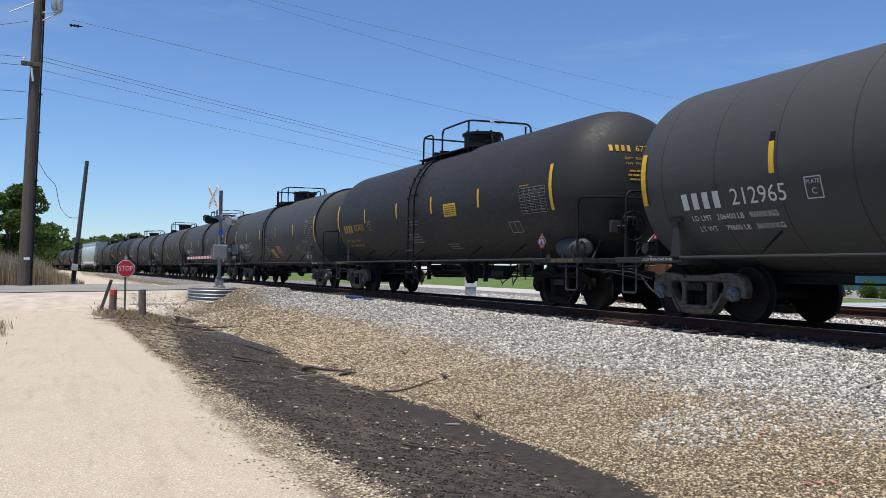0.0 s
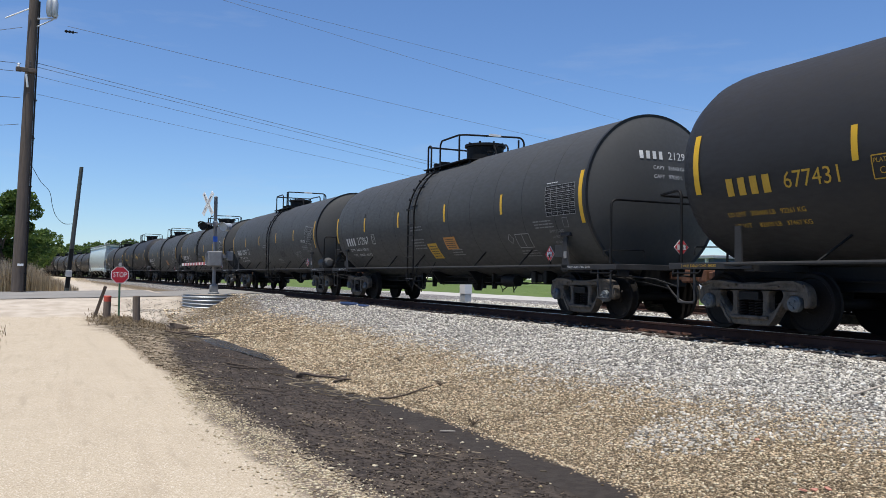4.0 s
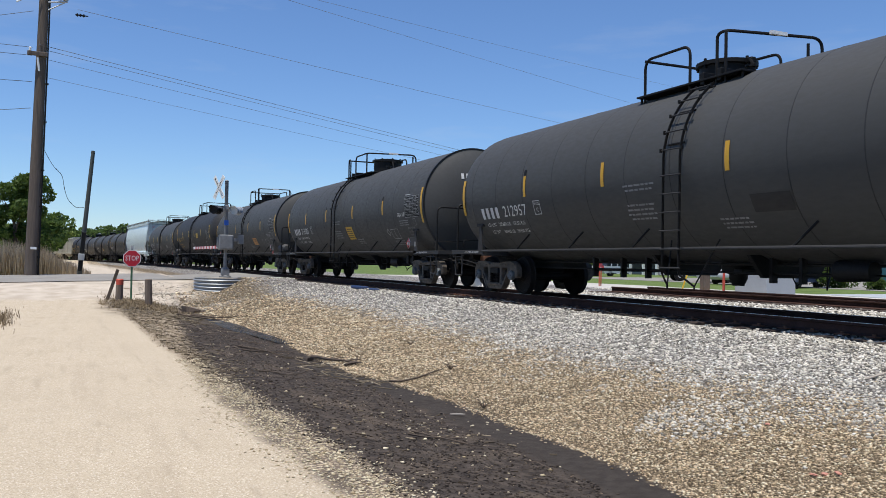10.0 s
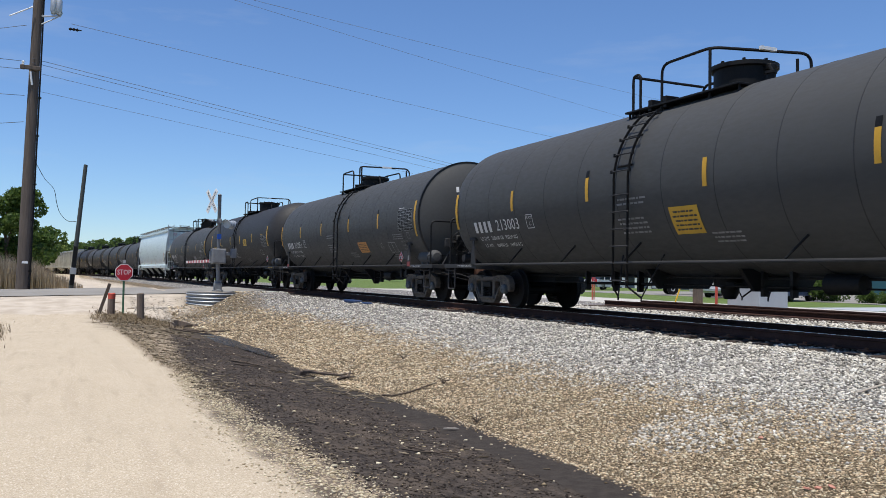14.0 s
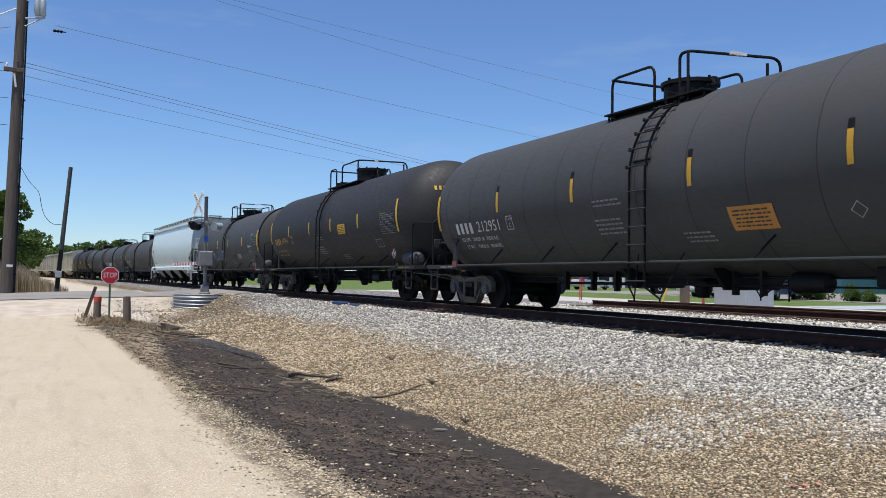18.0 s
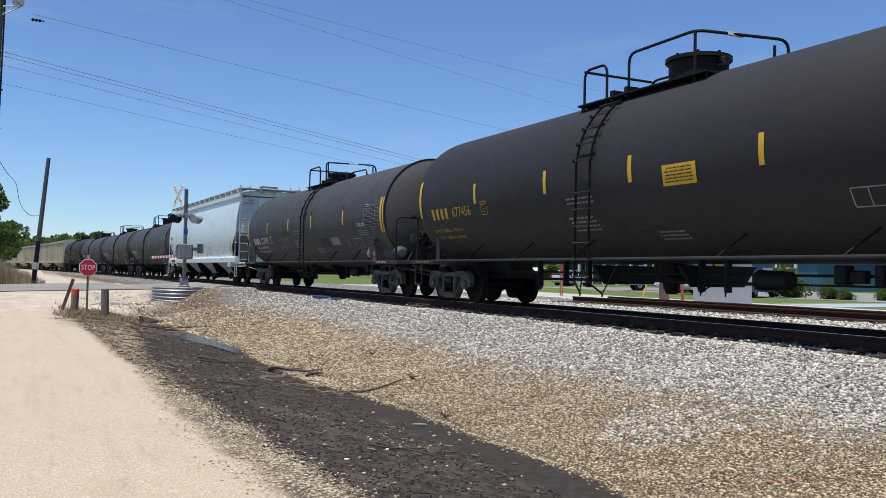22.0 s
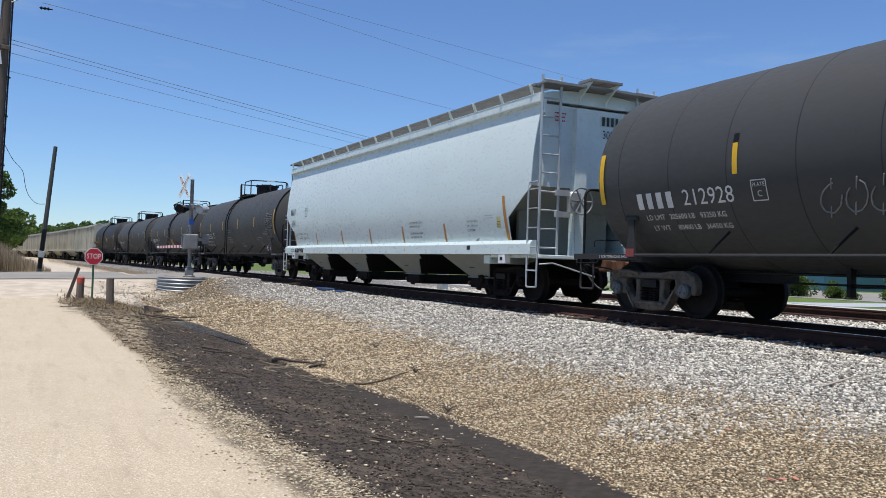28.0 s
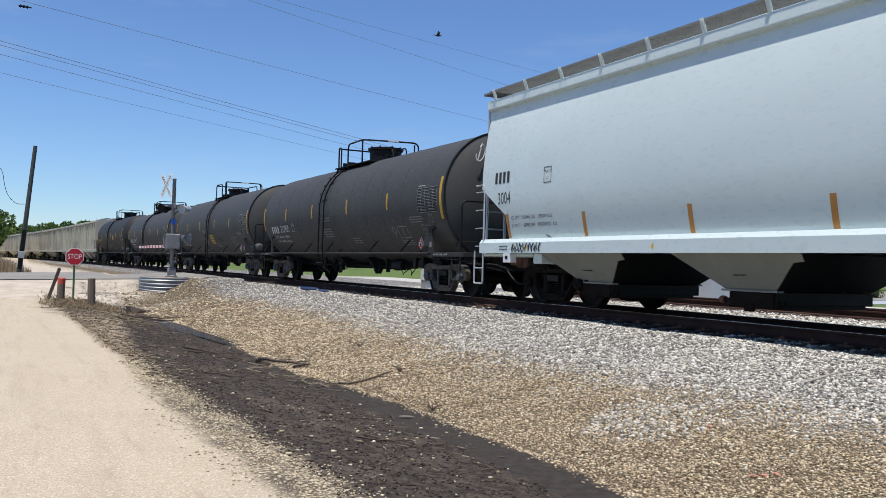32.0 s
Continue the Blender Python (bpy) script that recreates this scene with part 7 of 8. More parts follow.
        v[:, :, 2] = height(v[:, :, 0], v[:, :, 1]) + w[:, None] * (1 + CUBE[None, :, 2])
        fc = (CUBE_F[None] + (np.arange(n) * 8)[:, None, None]).reshape(-1, 4)
        tagged(part(name, fast_mesh(name, v.reshape(-1, 3), fc), material), label, "twigs", kind="stuff")
    bits = island_mat("twig_litter", (0.05, 0.036, 0.024), (0.44, 0.36, 0.25))
    n = 140
    y = rng.uniform(11.5, 16.0, n)
    twigs("twig_litter", toe(y) - CURVE / 2 * y * y - rng.normal(0.25, 0.22, n), y, 0.4, 0.008, bits, "twigs and straw washed up along the gravel's foot")
    n = 170
    bx, by = rng.uniform(-9.2, -6.6, n), 4 + 15 * rng.random(n) ** 1.3
    bx[:60], by[:60] = rng.normal(-7.2, 0.35, 60), rng.normal(8.3, 0.8, 60)
    twigs("bark_litter", bx, by, 0.12, 0.007, bits, "bits of bark and twig in the mud")
    n = 700
    twigs("straw_litter", rng.normal(-8.5, 0.55, n), rng.normal(27.5, 2.6, n), 0.5, 0.012, bits, "broken straw and twigs about the bollards")
    n = 900
    vy = rng.uniform(10.5, 26, n)
    twigs("verge_litter", np.interp(vy, *zip(*SAND_EDGE)) + 0.1 + np.abs(rng.normal(0, 0.35, n)), vy, 0.16, 0.009, bits, "broken straw and bark along the verge")
    # stones that carry survey paint
    for x, y, a in ((-5.2, 4.98, 20), (-5.12, 4.92, 70), (-5.26, 5.04, 130), (-4.6, 6.2, 50)):
        g = Geo().add([(p * 0.034, q * 0.026, r * 0.008) for p, q, r in CUBE * rng.uniform(0.5, 1, (8, 3))], [tuple(f) for f in CUBE_F])
        tagged(part("painted_stone", g, M["coral"], m=pose(x, y, float(height(x, y)) + 0.018, 4, -8, a)), "flat stone with faded orange survey paint", "stone", "painted stones")
    # lumps of broken stone by the culvert
    for x, y, r, a in ((-7.33, 29.3, 0.3, 20), (-7.7, 28.6, 0.2, 75), (-6.9, 29.9, 0.16, 130), (-6.88, 15.15, 0.11, 40)):
        q = CUBE * rng.uniform(0.5, 1, (8, 3))
        g = Geo().add([(p[0] * r, p[1] * r * 0.7, p[2] * r * 0.45) for p in q], [tuple(f) for f in CUBE_F])
        tagged(part("broken_stone", g, M["post_wood"], m=pose(x, y, float(height(x, y)) + r * 0.2, 5, 8, a)), "dark broken lump of stone in the ditch", "stone", "broken stones in the ditch")
    # puddle in the ditch
    pts = []
    for k in range(40):
        a = 2 * math.pi * k / 40
        f = 0.5 - 0.5 * math.cos(a)
        wide = 0.27 * math.sin(a) * (1 + 0.18 * math.sin(3 * a + 1) + 0.12 * math.sin(7 * a))
        pts.append((-6.52 - 0.66 * f + wide, 17.6 + 9.0 * f, -1.106))
    tagged(part("puddle", Geo().add(pts, [tuple(range(40))]), M["water"]), "still muddy puddle along the ditch", "puddle")
    # dark stream bed: damp streak down the ditch towards the eye
    rnd = random.Random(4)

    def branch(x, y, length, heading, r, kinks, name="fallen_branch", label="dry fallen branch lying in the ditch"):
        p, a, pts = Vector((x, y, 0)), radians(heading), []
        for k in range(kinks + 1):
            z = float(height(p.x, p.y)) + r * 1.1 + 0.015 * rnd.random()
            pts.append((p.x, p.y, z))
            a += rnd.uniform(-0.28, 0.28)
            p = p + Vector((math.cos(a), math.sin(a), 0)) * (length / kinks)
        ob = part(name, Geo().pipe(pts, r, 6, r * 0.45), M["bark"])
        for k in (kinks // 3, 2 * kinks // 3):
            q = Vector(pts[k])
            t = a + rnd.choice((-0.8, 0.8))
            e = q + Vector((math.cos(t), math.sin(t), 0.12)) * length * 0.22
            part("twig", Geo().pipe([q, e], r * 0.5, 5, r * 0.2), M["bark"], ob)
        return tagged(ob, label, "branch", "branches in the ditch")
    for x, y, l, h, r in ((-7.54, 8.18, 0.75, -30, 0.011), (-6.70, 15.6, 1.5, -75, 0.035), (-6.45, 14.2, 0.75, 25, 0.03), (-7.96, 15.9, 1.5, 50, 0.012), (-7.68, 7.93, 0.62, 2, 0.012), (-6.35, 12.2, 0.9, -30, 0.018), (-7.9, 16.6, 0.9, -5, 0.02), (-6.9, 6.9, 0.35, -60, 0.008), (-8.1, 26.2, 1.6, 5, 0.03), (-7.6, 27.0, 1.5, -10, 0.03), (-8.4, 12.2, 0.5, 25, 0.01), (-6.6, 9.6, 0.4, -70, 0.01), (-7.7, 18.5, 0.8, -30, 0.012)):
        branch(x, y, l, h, r, 6)
    for x, y, l, w, h in ((-3.95, 9.2, 0.30, 0.022, -12), (-2.75, 6.45, 0.42, 0.025, -8), (-6.45, 9.4, 0.2, 0.02, -40)):
        z = float(height(x, y))
        slope = math.degrees(math.atan2(float(height(x + 0.2, y)) - float(height(x - 0.2, y)), 0.4))
        g = Geo().prism([(-l / 2, -w * 0.4), (-l / 2 + 0.03, -w), (l / 2, -w * 0.7), (l / 2 - 0.05, w * 0.8), (-l / 2 + 0.05, w)], 'z', 0.0, 0.012)
        tagged(part("wood_scrap", g, M["scrap_wood"], m=pose(x, y, z + 0.022, 0, -slope, h)), "grey splintered sliver of board on the stones", "wood scrap", "wood scraps on the slope")
    # weathered clumps of weed on the slope
    for x, y in ((-5.4, 12.0), (-5.0, 14.8), (-6.0, 9.6)):
        g = Geo()
        z = float(height(x, y))
        for k in range(14):
            a, l = rnd.uniform(0, 6.3), rnd.uniform(0.08, 0.2)
            g.pipe([(0, 0, 0), (l * 0.4 * math.cos(a), l * 0.4 * math.sin(a), l * 0.5), (l * 0.9 * math.cos(a), l * 0.9 * math.sin(a), l * 0.55)], 0.006, 4, 0.002)
        tagged(part("dead_weed", g, M["bark"], m=pose(x, y, z)), "small dead brown weed among gravel", "weed", "dead weeds")
    # blue wrap left beside the rail
    x, y = track_x(27.6) - 1.7, 27.6
    g = Geo().box(-0.15, 0.15, -0.7, 0.5, 0.0, 0.10, 0.03).box(-0.1, 0.12, -1.9, -1.3, 0.0, 0.07, 0.03)
    tagged(part("blue_tarp_scrap", g, M["blue_tarp"], m=pose(x, y, float(height(x, y)))), "crumpled blue tarp scrap beside the rail", "tarp scrap")


def build_litter_grass():
    """Dead grass and leaf litter about the posts, grass tufts at the road's edge, tall reeds behind the paved road."""
    rng = np.random.default_rng(8)

    def blades(name, x, y, h, w, lean, material, label, category):
        n = len(x)
        a = rng.uniform(0, 2 * np.pi, n)
        z = height(x, y) - 0.02
        dx, dy = np.cos(a), np.sin(a)
        b0 = np.stack([x - dy * w, y + dx * w, z], -1)
        b1 = np.stack([x + dy * w, y - dx * w, z], -1)
        le = lean * rng.uniform(0.2, 1, n) * h
        m0 = np.stack([x + dx * le * 0.35 - dy * w * 0.7, y + dy * le * 0.35 + dx * w * 0.7, z + h * 0.6], -1)
        m1 = np.stack([x + dx * le * 0.35 + dy * w * 0.7, y + dy * le * 0.35 - dx * w * 0.7, z + h * 0.6], -1)
        t = np.stack([x + dx * le, y + dy * le, z + h], -1)
        v = np.stack([b0, b1, m1, m0, t], 1).reshape(-1, 3)
        i = np.arange(n)[:, None] * 5
        f = np.concatenate([i + np.array([[0, 1, 2]]), i + np.array([[0, 2, 3]]), i + np.array([[3, 2, 4]])], 0)
        return tagged(part(name, fast_mesh(name, v, f), material), label, category, kind="stuff")
    straw = island_mat("dry_straw", (0.15, 0.11, 0.065), (0.36, 0.28, 0.18), translucent=0.2)
    reed = island_mat("dry_reed", (0.32, 0.25, 0.16), (0.70, 0.57, 0.39), translucent=0.4)
    green = island_mat("green_blade", (0.05, 0.075, 0.015), (0.13, 0.17, 0.04), translucent=0.3)
    n = 3200
    x, y = rng.normal(-8.9, 0.75, n), rng.normal(29.8, 2.0, n)
    ok = (x > -10.2) & (x < -6.8) & (y > 24) & (y < 34.5)
    blades("dead_grass", x[ok], y[ok], rng.uniform(0.03, 0.15, ok.sum()), 0.012, 1.8, straw, "flattened dead grass round the bollards", "dead grass")
    n = 1500
    y = rng.uniform(11.5, 25, n)
    x = np.interp(y, *zip(*SAND_EDGE)) + np.abs(rng.normal(0.0, 0.28, n)) + 0.12 * wavy(y, y, 1.1)
    ok = wavy(x, y, 2.3, 1.0) > -0.1
    blades("verge_grass", x[ok], y[ok], rng.uniform(0.015, 0.07, ok.sum()), 0.007, 1.6, straw, "dead grass and leaf litter on the road's verge", "dead grass")
    n = 9000
    x, y = rng.uniform(-16.5, -10.2, n), rng.uniform(49, 58, n)
    ok = rng.random(n) < np.interp(x, [-16.5, -15, -12.4, -11.2, -10.2], [0.5, 1, 1, 0.5, 0.05])
    x, y = x[ok], y[ok]
    tall = np.interp(x, [-16.5, -15, -13, -11.6, -10.4], [1.3, 1.9, 1.7, 1.0, 0.4]) * rng.uniform(0.5, 1.1, len(x)) * (1 + 0.2 * wavy(x, y, 2.0))
    blades("reeds", x, y, tall, 0.016, 0.25, reed, "tall dry reeds behind the paved road", "reeds")
    n = 7000
    x, y = rng.uniform(-26, -15.5, n), rng.uniform(48.5, 60, n)
    blades("wild_grass", x, y, rng.uniform(0.3, 1.1, n), 0.02, 0.4, green, "wild green grass behind the road", "grass")
    n = 900
    x, y = rng.normal(-12.55, 0.17, n), rng.normal(21.4, 1.7, n)
    blades("grass_tuft", x, y, rng.uniform(0.03, 0.22, n), 0.008, 0.8, straw, "dry tuft on the dirt road's edge", "grass")


# ---- trees ----
def leaf_cloud(name, clumps, per, leaf, rng, material, parent):
    """Leaves gathered in clumps, with gaps between: one crown."""
    cs = []
    for cx, cy, cz, r in clumps:
        d = rng.normal(size=(per, 3))
        d /= np.linalg.norm(d, axis=1, keepdims=True)
        cs.append(np.array([cx, cy, cz]) + d * (r * rng.uniform(0.45, 1.0, (per, 1)) ** 0.6) * np.array([1, 1, 0.8]))
    c = np.concatenate(cs)
    n = len(c)
    u = rng.normal(size=(n, 3))
    u /= np.linalg.norm(u, axis=1, keepdims=True)
    w = np.cross(u, rng.normal(size=(n, 3)))
    w /= np.linalg.norm(w, axis=1, keepdims=True)
    s = leaf * rng.uniform(0.6, 1.3, (n, 1))
    v = np.stack([c - u * s, c + w * s * 0.5, c + u * s, c - w * s * 0.5], 1).reshape(-1, 3)
    f = np.arange(n * 4).reshape(n, 4)
    ob = part(name, fast_mesh(name, v, f), material, parent)
    ob["kind"] = "stuff"
    return ob


def tree(h, spread, seed, per, leaf, material, bush=False):
    rng, rnd = np.random.default_rng(seed), random.Random(seed)
    t = new("bush" if bush else "tree")
    g = Geo()
    base = 0.12 if bush else 0.28
    g.pipe([(0, 0, -0.3), (0.05, 0, h * 0.25), (-0.1, 0.1, h * 0.5), (0.05, 0, h * 0.8)], 0.022 * h, 8, 0.006 * h)
    part("trunk", g, M["bark"], t)
    clumps = []
    for k in range(13 if not bush else 9):
        a = rnd.uniform(0, 2 * math.pi)
        z = h * rnd.uniform(base, 0.92)
        rr = spread * math.sqrt(max(0.08, 1 - ((z / h - 0.52) / 0.52) ** 2)) * rnd.uniform(0.35, 0.85)
        tip = Vector((rr * math.cos(a), rr * math.sin(a), z))
        part("limb", Geo().pipe([(0, 0, z * 0.55), tip * 0.5 + Vector((0, 0, z * 0.3)), tip], 0.008 * h, 5, 0.002 * h), M["bark"], t)
        clumps.append((tip.x, tip.y, tip.z, spread * rnd.uniform(0.26, 0.42)))
        clumps.append((tip.x * 0.5, tip.y * 0.5, z * rnd.uniform(0.9, 1.1), spread * rnd.uniform(0.25, 0.4)))
    leaf_cloud("crown", clumps, per, leaf, rng, material, t)
    return t


def build_trees():
    leaf = island_mat("leaf_green", (0.055, 0.10, 0.024), (0.18, 0.27, 0.06), 0.6, translucent=0.4)
    leaf2 = island_mat("leaf_light_green", (0.11, 0.17, 0.035), (0.32, 0.40, 0.10), 0.6, translucent=0.4)
    z = -0.45
    big = tagged(tree(8.4, 2.9, 21, 480, 0.16, leaf), "broad leafy green tree behind the reeds", "tree")
    big.matrix_basis = pose(-15.9, 78, z)
    b = tagged(tree(4.3, 2.3, 22, 300, 0.14, leaf2, True), "light green bush below the tree", "bush", "bushes along the line")
    b.matrix_basis = pose(-17.2, 66, z)
    b.scale = (0.6,) * 3
    c = copy_thing(b, pose(-15.3, 58, z, 0, 0, 70))
    c.scale = (0.42,) * 3
    c2 = copy_thing(b, pose(-19.2, 60, z, 0, 0, 170))
    c2.scale = (0.6,) * 3
    p1 = tagged(tree(6.8, 3.4, 31, 260, 0.26, leaf), "green tree of the wood along the line", "tree", "trees along the line")
    p2 = tagged(tree(5.6, 3.6, 32, 260, 0.26, leaf2), "light green tree of the wood along the line", "tree", "trees along the line")
    rnd = random.Random(6)
    first = [True, True]
    k = 0
    for y in np.arange(126, 340, 8.0):
        for row in (0, 1):
            x = track_x(y) - 8.0 - row * 7 - rnd.uniform(0, 3.5) - max(0, 120 - y) * 0.03
            i = k % 2
            k += 1
            s = rnd.uniform(0.72, 1.12)
            m = pose(x, y, z - 0.1, 0, 0, rnd.uniform(0, 360))
            src = (p1, p2)[i]
            if first[i]:
                src.matrix_basis, first[i] = m, False
                continue
            copy_thing(src, m).scale = (s, s, s * rnd.uniform(0.9, 1.1))
    for y in np.arange(138, 350, 7.0):
        for row in (0, 1):
            x = track_x(y) + 8.5 + row * 6 + rnd.uniform(0, 3.0)
            s = np.interp(y, [138, 180, 350], [0.75, 1.05, 1.4]) * rnd.uniform(0.85, 1.12)
            copy_thing((p1, p2)[rnd.randrange(2)], pose(x, y, z - 0.1, 0, 0, rnd.uniform(0, 360))).scale = (s, s, s * rnd.uniform(0.9, 1.1))
    # beyond the lawn and between the buildings
    for x, y, s, r in ((57, 47, 0.8, 20), (62, 40, 0.9, 90), (66, 33, 0.8, 150), (60, 28, 0.6, 10), (56, 118, 1.0, 60), (46, 126, 0.9, 120), (38, 132, 1.0, 200), (30, 140, 0.9, 250), (22, 148, 0.95, 310), (64, 112, 1.0, 15), (72, 106, 0.9, 75), (50, 122, 0.8, 5), (14, 155, 1.0, 33), (6, 170, 0.9, 80)):
        t = copy_thing((p1, p2)[int(r) % 2], pose(x, y, -0.5, 0, 0, r))
        t.scale = (s * 0.8, s * 0.8, s * 0.62)
        t["group"] = "trees beyond the lawn"
        t["label"] = "green tree beyond the lawn"
    sh = tagged(tree(1.9, 1.6, 41, 260, 0.09, leaf, True), "round dark green shrub at the lot's edge", "shrub", "shrubs by the parking lot")
    sh.matrix_basis = pose(28.6, 35.0, -0.45)
    for x, y, s in ((28.6, 32.0, 0.5), (28.3, 30.7, 0.36), (30.5, 30.0, 0.45)):
        copy_thing(sh, pose(x, y, -0.42)).scale = (s, s, s)


# ---- across the line ----
def build_far_side():
    # concrete cabinet with a yellow plate
    c = tagged(new("signal_cabinet"), "pale grey concrete signal cabinet with a yellow plate", "equipment cabinet")
    c.matrix_basis = pose(12.5, 23.6, -0.38, 0, 0, 4)
    part("body", Geo().box(-0.75, 0.75, -0.75, 0.75, 0.0, 1.75, 0.02), M["concrete"], c)
    part("lid", Geo().box(-0.82, 0.82, -0.82, 0.82, 1.75, 1.86, 0.02), M["concrete"], c)
    pl = part("yellow_plate", Geo().box(-0.772, -0.755, -0.62, -0.28, 1.18, 1.62), M["yellow"], c)
    t = text_shape("D", 0.36, 'CENTER')
    part("plate_letter", Geo().add([(-0.776, -0.45 - a, 1.4 + b) for a, b in t[0]], t[1]), M["ink"], pl)
    # small relay box between the lines
    r = tagged(new("relay_box"), "small white relay box on a silver base", "equipment box")
    r.matrix_basis = pose(4.0, 30.6, -0.3, 0, 0, 10)
    part("base", Geo().box(-0.17, 0.17, -0.17, 0.17, 0.0, 0.42, 0.02), M["galv"], r)
    part("body", Geo().box(-0.19, 0.19, -0.19, 0.19, 0.42, 0.95, 0.02).prism([(-0.2, 0.95), (0.2, 0.95), (0.0, 1.06)], 'y', -0.2, 0.2), M["sign_white"], r)
    # sign on two red posts
    for x, y, panel in ((13.9, 27.3, True), (14.2, 36.8, False)):
        s = tagged(new("red_post_sign"), "white notice board on two thin red posts" if panel else "pair of thin red marker posts", "sign post", "red sign posts")
        s.matrix_basis = pose(x, y, -0.4, 0, 0, 40)
        for dx in (-0.17, 0.17):
            part("post", Geo().pipe([(dx, 0, -0.2), (dx, 0, 1.5)], 0.03, 8), M["red_paint"], s)
        b = part("board", Geo().box(-0.26, 0.26, -0.045, -0.03, 1.0, 1.75), M["sign_white"] if panel else M["sign_red"], s)
        if panel:
            for k, w in enumerate((0.18, 0.1, 0.16)):
                part("print_bar", Geo().box(-w, w, -0.052, -0.047, 1.55 - 0.16 * k, 1.62 - 0.16 * k), M["ink"], b)
    w = tagged(new("short_post"), "brown timber post with a yellow foot", "post")
    w.matrix_basis = pose(11.0, 25.1, -0.38)
    part("shaft", Geo().box(-0.14, 0.14, -0.14, 0.14, -0.2, 1.5, 0.02), M["post_wood"], w)
    part("yellow_foot", Geo().box(-0.3, 0.3, -0.3, 0.3, -0.05, 0.16, 0.05), M["yellow"], w)
    g = tagged(new("guy_guard"), "slanting yellow guy-wire guard", "guy guard")
    g.matrix_basis = pose(15.6, 32.0, -0.4)
    part("sleeve", Geo().pipe([(0, 0, 0), (0.45, -0.4, 1.9)], 0.035, 7), M["yellow"], g)
    # parked and driven vehicles, seen under the train
    lot = [("car", 26.2, 35.3, 200, (0.03, 0.05, 0.12), "dark blue parked car"), ("car", 27.3, 41.0, 20, (0.5, 0.51, 0.52), "silver parked car"), ("pickup", 31.0, 48.5, -28, (0.7, 0.7, 0.7), "white parked pickup truck"),
           ("car", 33.5, 46.0, 30, (0.3, 0.31, 0.33), "grey parked car"), ("car", 29.8, 45.0, 25, (0.6, 0.6, 0.6), "pale parked car"), ("car", 38.0, 27.5, -60, (0.55, 0.56, 0.58), "silver parked car"), ("car", 36.5, 68.0, 20, (0.6, 0.6, 0.62), "white parked car")]
    for kind, x, y, rz, col, label in lot:
        v = vehicle(kind, mat("car_paint", col, 0.3, var=0.05, big=2, fine=20, bump=0.0))
        v.matrix_basis = pose(x, y, -0.36, 0, 0, rz)
        tagged(v, label + " beyond the lawn", "car" if kind == "car" else "pickup truck", "vehicles in the lot")
    red = vehicle("pickup", mat("red_pickup_paint", (0.16, 0.012, 0.018), 0.3, var=0.06, big=2, fine=20, bump=0.0))
    tagged(red, "dark red pickup truck driving past", "pickup truck")
    MOVERS["pickup"] = red
    # buildings at the back of the lot
    b = tagged(new("teal_building"), "low teal building with white-framed windows", "building")
    b.matrix_basis = pose(50, 57.0, -0.4)
    part("wall", Geo().box(0, 10, -6.5, 6.5, 0, 3.2, 0.05), M["teal"], b)
    part("roof", Geo().box(-0.3, 10.3, -6.8, 6.8, 3.2, 3.45, 0.04), M["grey_box"], b)
    for y in (4.6, 2.9, 1.2):
        wdw = part("window", Geo().box(-0.06, 0.02, y - 0.65, y + 0.65, 0.9, 2.2), M["sign_white"], b)
        part("pane", Geo().box(-0.08, -0.06, y - 0.52, y - 0.04, 1.02, 2.08), M["glass_dark"], wdw)
        part("pane", Geo().box(-0.08, -0.06, y + 0.04, y + 0.52, 1.02, 2.08), M["glass_dark"], wdw)
    part("door", Geo().box(-0.06, 0.02, -1.6, -0.5, 0, 2.1), M["grey_box"], b)
    s = part("sign_board", Geo().box(-0.15, -0.05, -4.4, -2.0, 2.0, 2.9), M["sign_white"], b)
    part("red_stripe", Geo().box(-0.17, -0.152, -4.3, -2.1, 2.55, 2.8), M["sign_red"], s)
    part("print_bar", Geo().box(-0.17, -0.152, -4.1, -2.3, 2.15, 2.4), M["ink"], s)
    d = tagged(new("storefront"), "dark storefront with pale columns and wide windows", "building")
    d.matrix_basis = pose(50, 78, -0.4)
    part("wall", Geo().box(0, 12, -11, 11, 0, 3.6, 0.05), M["slate"], d)
    part("roof", Geo().box(-0.5, 12.4, -11.3, 11.3, 3.6, 3.95, 0.05), M["grey_box"], d)
    for k in range(9):
        y = -10 + 2.5 * k
        part("column", Geo().box(-0.25, 0.02, y - 0.14, y + 0.14, 0, 3.6), M["sign_white"], d)
        if k < 8:
            part("window", Geo().box(-0.04, 0.02, y + 0.25, y + 2.25, 0.5, 2.7), M["glass_dark"], d)
            if k % 2 == 0:
                part("notice", Geo().box(-0.06, -0.042, y + 0.5, y + 1.3, 1.6, 2.3), M["sign_white"], d)
    gs = tagged(new("street_sign"), "green and white street sign on a post", "street sign")
    gs.matrix_basis = pose(40.5, 44.5, -0.4, 0, 0, 45)
    part("post", Geo().pipe([(0, 0, 0), (0, 0, 2.2)], 0.05, 7), M["galv"], gs)
    sb = part("panel", Geo().box(-1.1, 1.1, -0.03, 0.03, 0.9, 1.9), M["sign_green"], gs)
    for k, w in enumerate((0.5, 0.85)):
        part("print_bar", Geo().box(-w, w, -0.04, -0.032, 1.5 - 0.35 * k, 1.68 - 0.35 * k), M["sign_white"], sb)
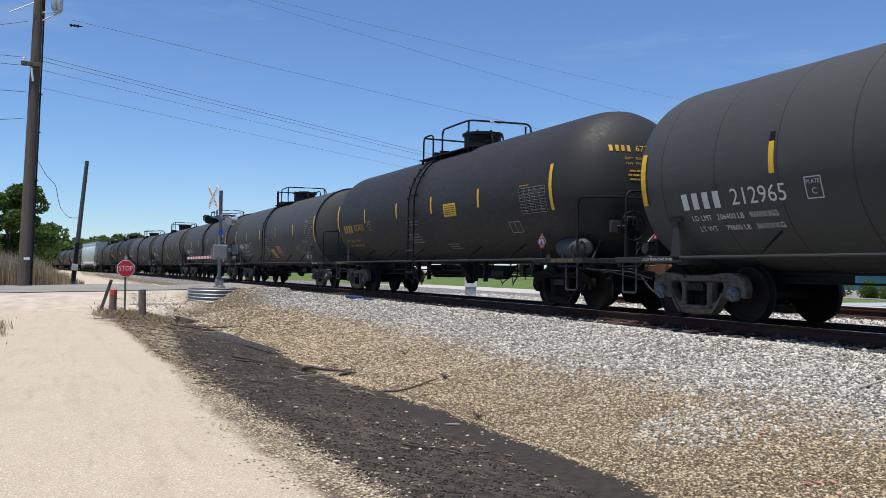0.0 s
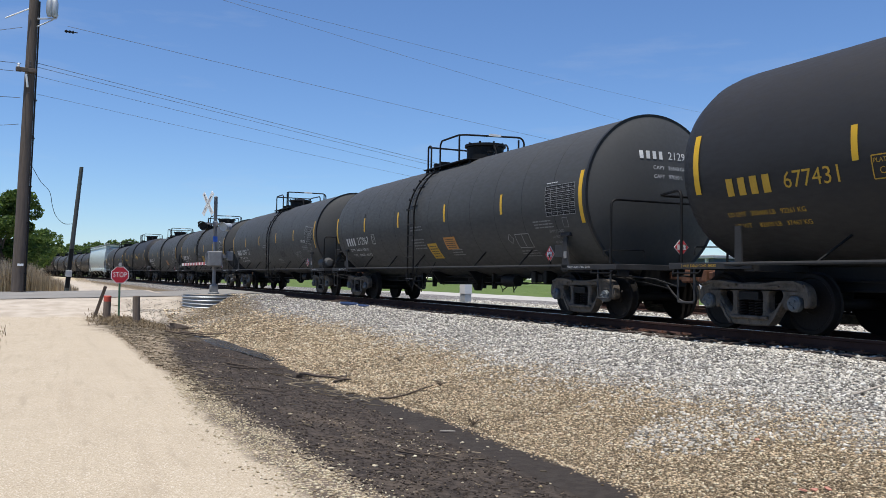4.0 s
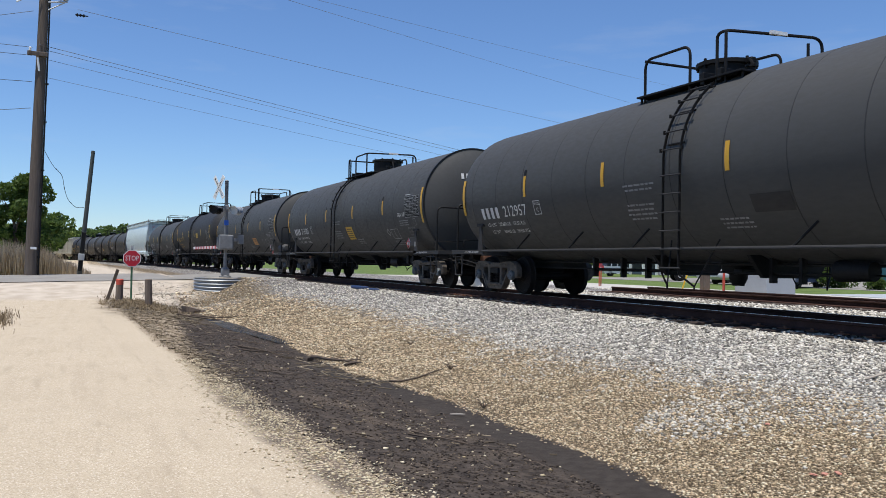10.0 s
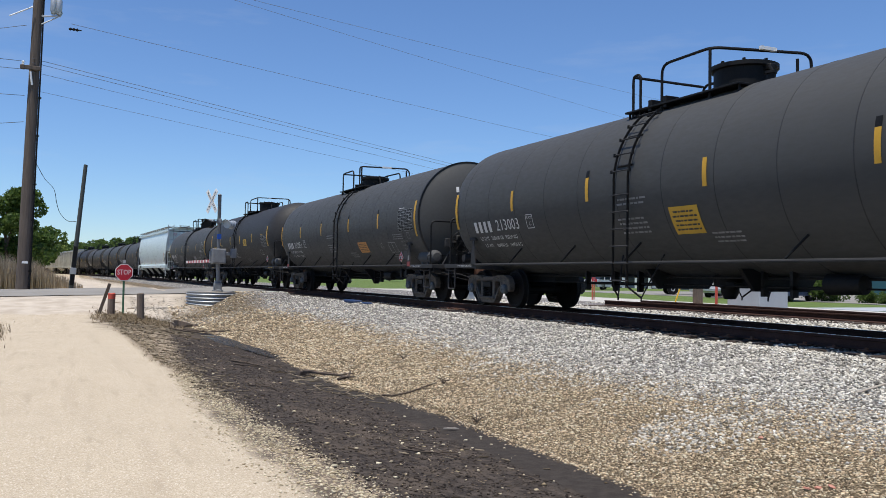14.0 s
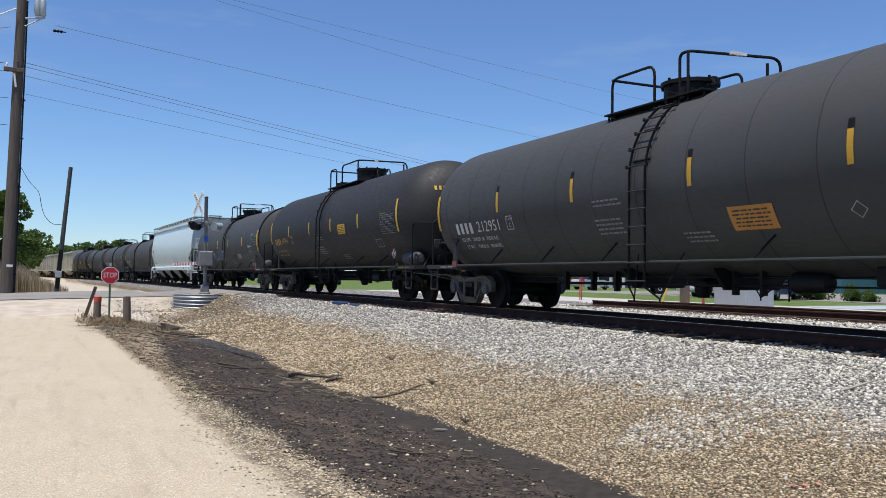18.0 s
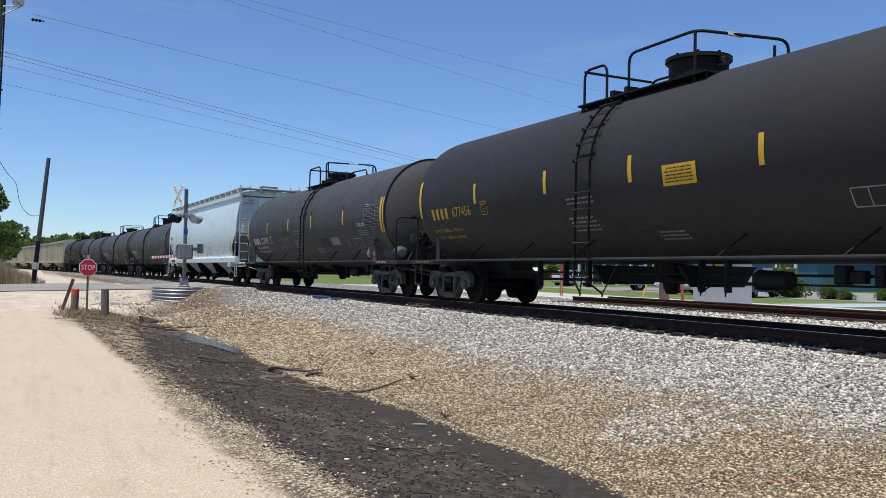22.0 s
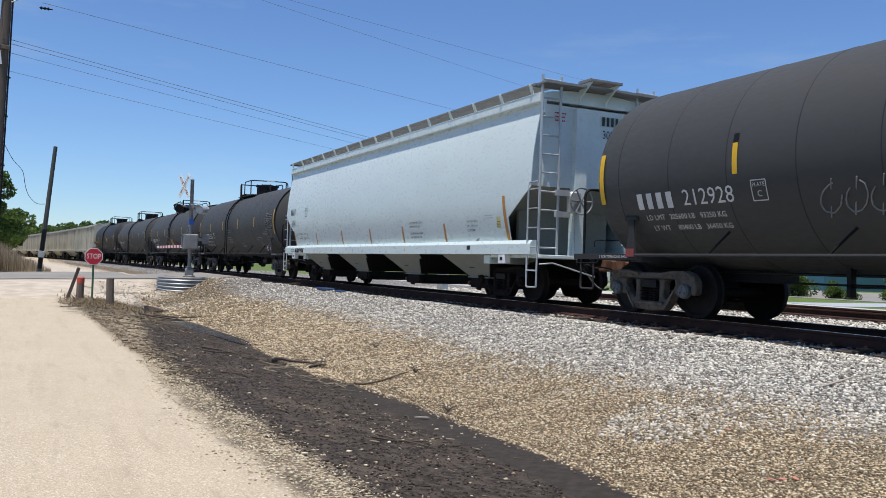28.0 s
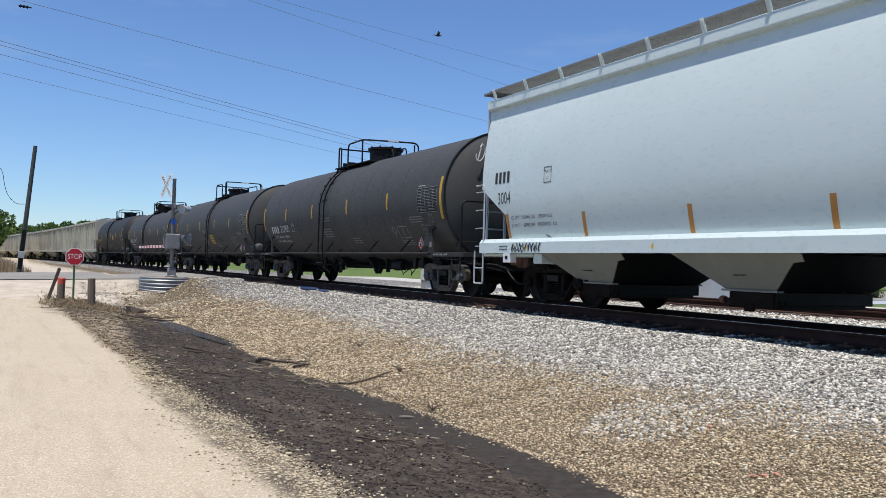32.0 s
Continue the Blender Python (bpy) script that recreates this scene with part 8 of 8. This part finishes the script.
    # paved walk across the lawn, lot and low wall of the far street
    for name, x0, x1, y0, y1, m_, label in (("parking_lot", 26.9, 50, 8, 62, "asphalt", "grey paved parking lot"), ("walk", 17.9, 27.0, 22.9, 26.3, "concrete", "pale concrete walk across the lawn")):
        g = Geo().box(x0, x1, y0, y1, -0.5, -0.362)
        tagged(part(name, g, M[m_]), label, "pavement", kind="structure")


MOVERS = {}


def vehicle(kind, paint):
    """A car or a pickup truck, x forward."""
    v = new("pickup_truck" if kind == "pickup" else "car")
    L, W, r = (5.6, 1.95, 0.38) if kind == "pickup" else (4.5, 1.78, 0.33)
    h = L / 2
    if kind == "pickup":
        side = [(-h, 0.55), (-h, 1.12), (-0.35, 1.12), (-0.3, 1.22), (1.25, 1.2), (h - 0.12, 1.08), (h, 0.85), (h, 0.45), (-h + 0.3, 0.45)]
        cab = [(-0.35, 1.15), (-0.15, 1.78), (0.75, 1.80), (1.45, 1.18)]
    else:
        side = [(-h, 0.5), (-h + 0.05, 0.92), (-h + 0.5, 0.98), (0.9, 0.96), (h - 0.15, 0.78), (h, 0.6), (h, 0.32), (-h + 0.1, 0.30)]
        cab = [(-h + 0.45, 0.95), (-h + 1.1, 1.42), (0.15, 1.44), (1.05, 0.94)]
    part("body", Geo().prism(side, 'y', -W / 2, W / 2), paint, v)
    roof = part("cabin", Geo().prism(cab, 'y', -W / 2 + 0.1, W / 2 - 0.1), M["glass_dark"], v, "dark glazed cabin")
    part("roof", Geo().prism([(cab[1][0], cab[1][1] - 0.02), (cab[1][0] + 0.05, cab[1][1] + 0.05), (cab[2][0] - 0.05, cab[2][1] + 0.05), (cab[2][0], cab[2][1] - 0.02)], 'y', -W / 2 + 0.1, W / 2 - 0.1), paint, v)
    for s in (-1, 1):
        y = s * (W / 2 - 0.1)
        for x in ((-0.2, 0.55) if kind == "pickup" else (-0.9, 0.1)):
            part("pillar", Geo().pipe([(x, y, cab[0][1]), (x + 0.1, y, cab[1][1])], 0.04, 5), paint, v)
        for x in (-h + 1.05, h - 0.95):
            wl = part("wheel", Geo().revolve([(s * (W / 2 - 0.22), 0.0), (s * (W / 2 - 0.22), r), (s * (W / 2 - 0.02), r), (s * W / 2, r - 0.05), (s * W / 2, r * 0.62)], (x, 0, r), 'y', 22), M["black"], v)
            part("rim", Geo().revolve([(s * (W / 2 - 0.03), 0.0), (s * (W / 2 + 0.005), r * 0.25), (s * (W / 2 - 0.01), r * 0.62)], (x, 0, r), 'y', 18), M["galv"], wl)
        part("tail_light", Geo().box(-h - 0.01, -h + 0.06, *sorted((s * (W / 2 - 0.02), s * (W / 2 - 0.2))), 0.75, 1.0), M["placard_red"], v)
        part("headlight", Geo().box(h - 0.1, h + 0.01, *sorted((s * (W / 2 - 0.05), s * (W / 2 - 0.35))), 0.62, 0.78), M["sign_white"], v)
    part("bumper", Geo().box(-h - 0.12, -h, -W / 2 + 0.1, W / 2 - 0.1, 0.42, 0.6, 0.02), M["galv"], v)
    part("bumper", Geo().box(h - 0.02, h + 0.08, -W / 2 + 0.1, W / 2 - 0.1, 0.35, 0.5, 0.02), M["black"], v)
    return v


def build_bird():
    b = new("bird")
    tagged(b, "small dark bird in flight", "bird")
    part("body", Geo().revolve([(-0.16, 0.0), (-0.12, 0.02), (-0.05, 0.05), (0.05, 0.055), (0.11, 0.035), (0.15, 0.03), (0.2, 0.0)], axis='y', seg=10), M["wire"], b)
    for s in (-1, 1):
        part("wing", Geo().prism([(0, -0.06), (0, 0.08), (s * 0.2, 0.09), (s * 0.34, -0.04), (s * 0.18, -0.05)], 'z', 0.0, 0.012), M["wire"], b, m=pose(0, 0, 0.02, 0, -s * 18, 0))
    part("tail", Geo().prism([(-0.03, -0.14), (0.03, -0.14), (0.05, -0.26), (-0.05, -0.26)], 'z', 0.0, 0.01), M["wire"], b)
    MOVERS["bird"] = b


# ---- what moves ----
def motions():
    for k, (car, u0) in enumerate(TRAIN):
        walk(car, [(2.0 * i, on_track(u0 - travel(2.0 * i))) for i in range(17)])
    # the axles of the cars that come near roll with the train
    turns = [(32.0 * k / 240, travel(32.0 * k / 240) / 0.457) for k in range(241)]
    for car, u0 in TRAIN[:13]:
        for o in car.children_recursive:
            if o.name.startswith("wheelset"):
                at = Matrix.Translation(o.matrix_basis.translation)
                walk(o, [(t, at @ Matrix.Rotation(a, 4, 'X')) for t, a in turns])
    walk(MOVERS["pickup"], [(t, pose(19.6, 28.9 - 2.2 * (t - 2.3), -0.39, 0, 0, -90)) for t in (0, 8, 16, 24, 32)])
    walk(MOVERS["bird"], [(t, pose(-0.33 + 7.4 * (t - 31), 38.4 - 1.9 * (t - 31), 11.4 + 0.6 * (t - 31), 0, 0, -104)) for t in (0, 8, 16, 24, 32)])


build_ground()
build_tracks()
build_train()
build_crossing()
build_poles()
build_far_side()
build_bird()
build_trees()
build_litter_grass()
build_loose_ground()
motions()
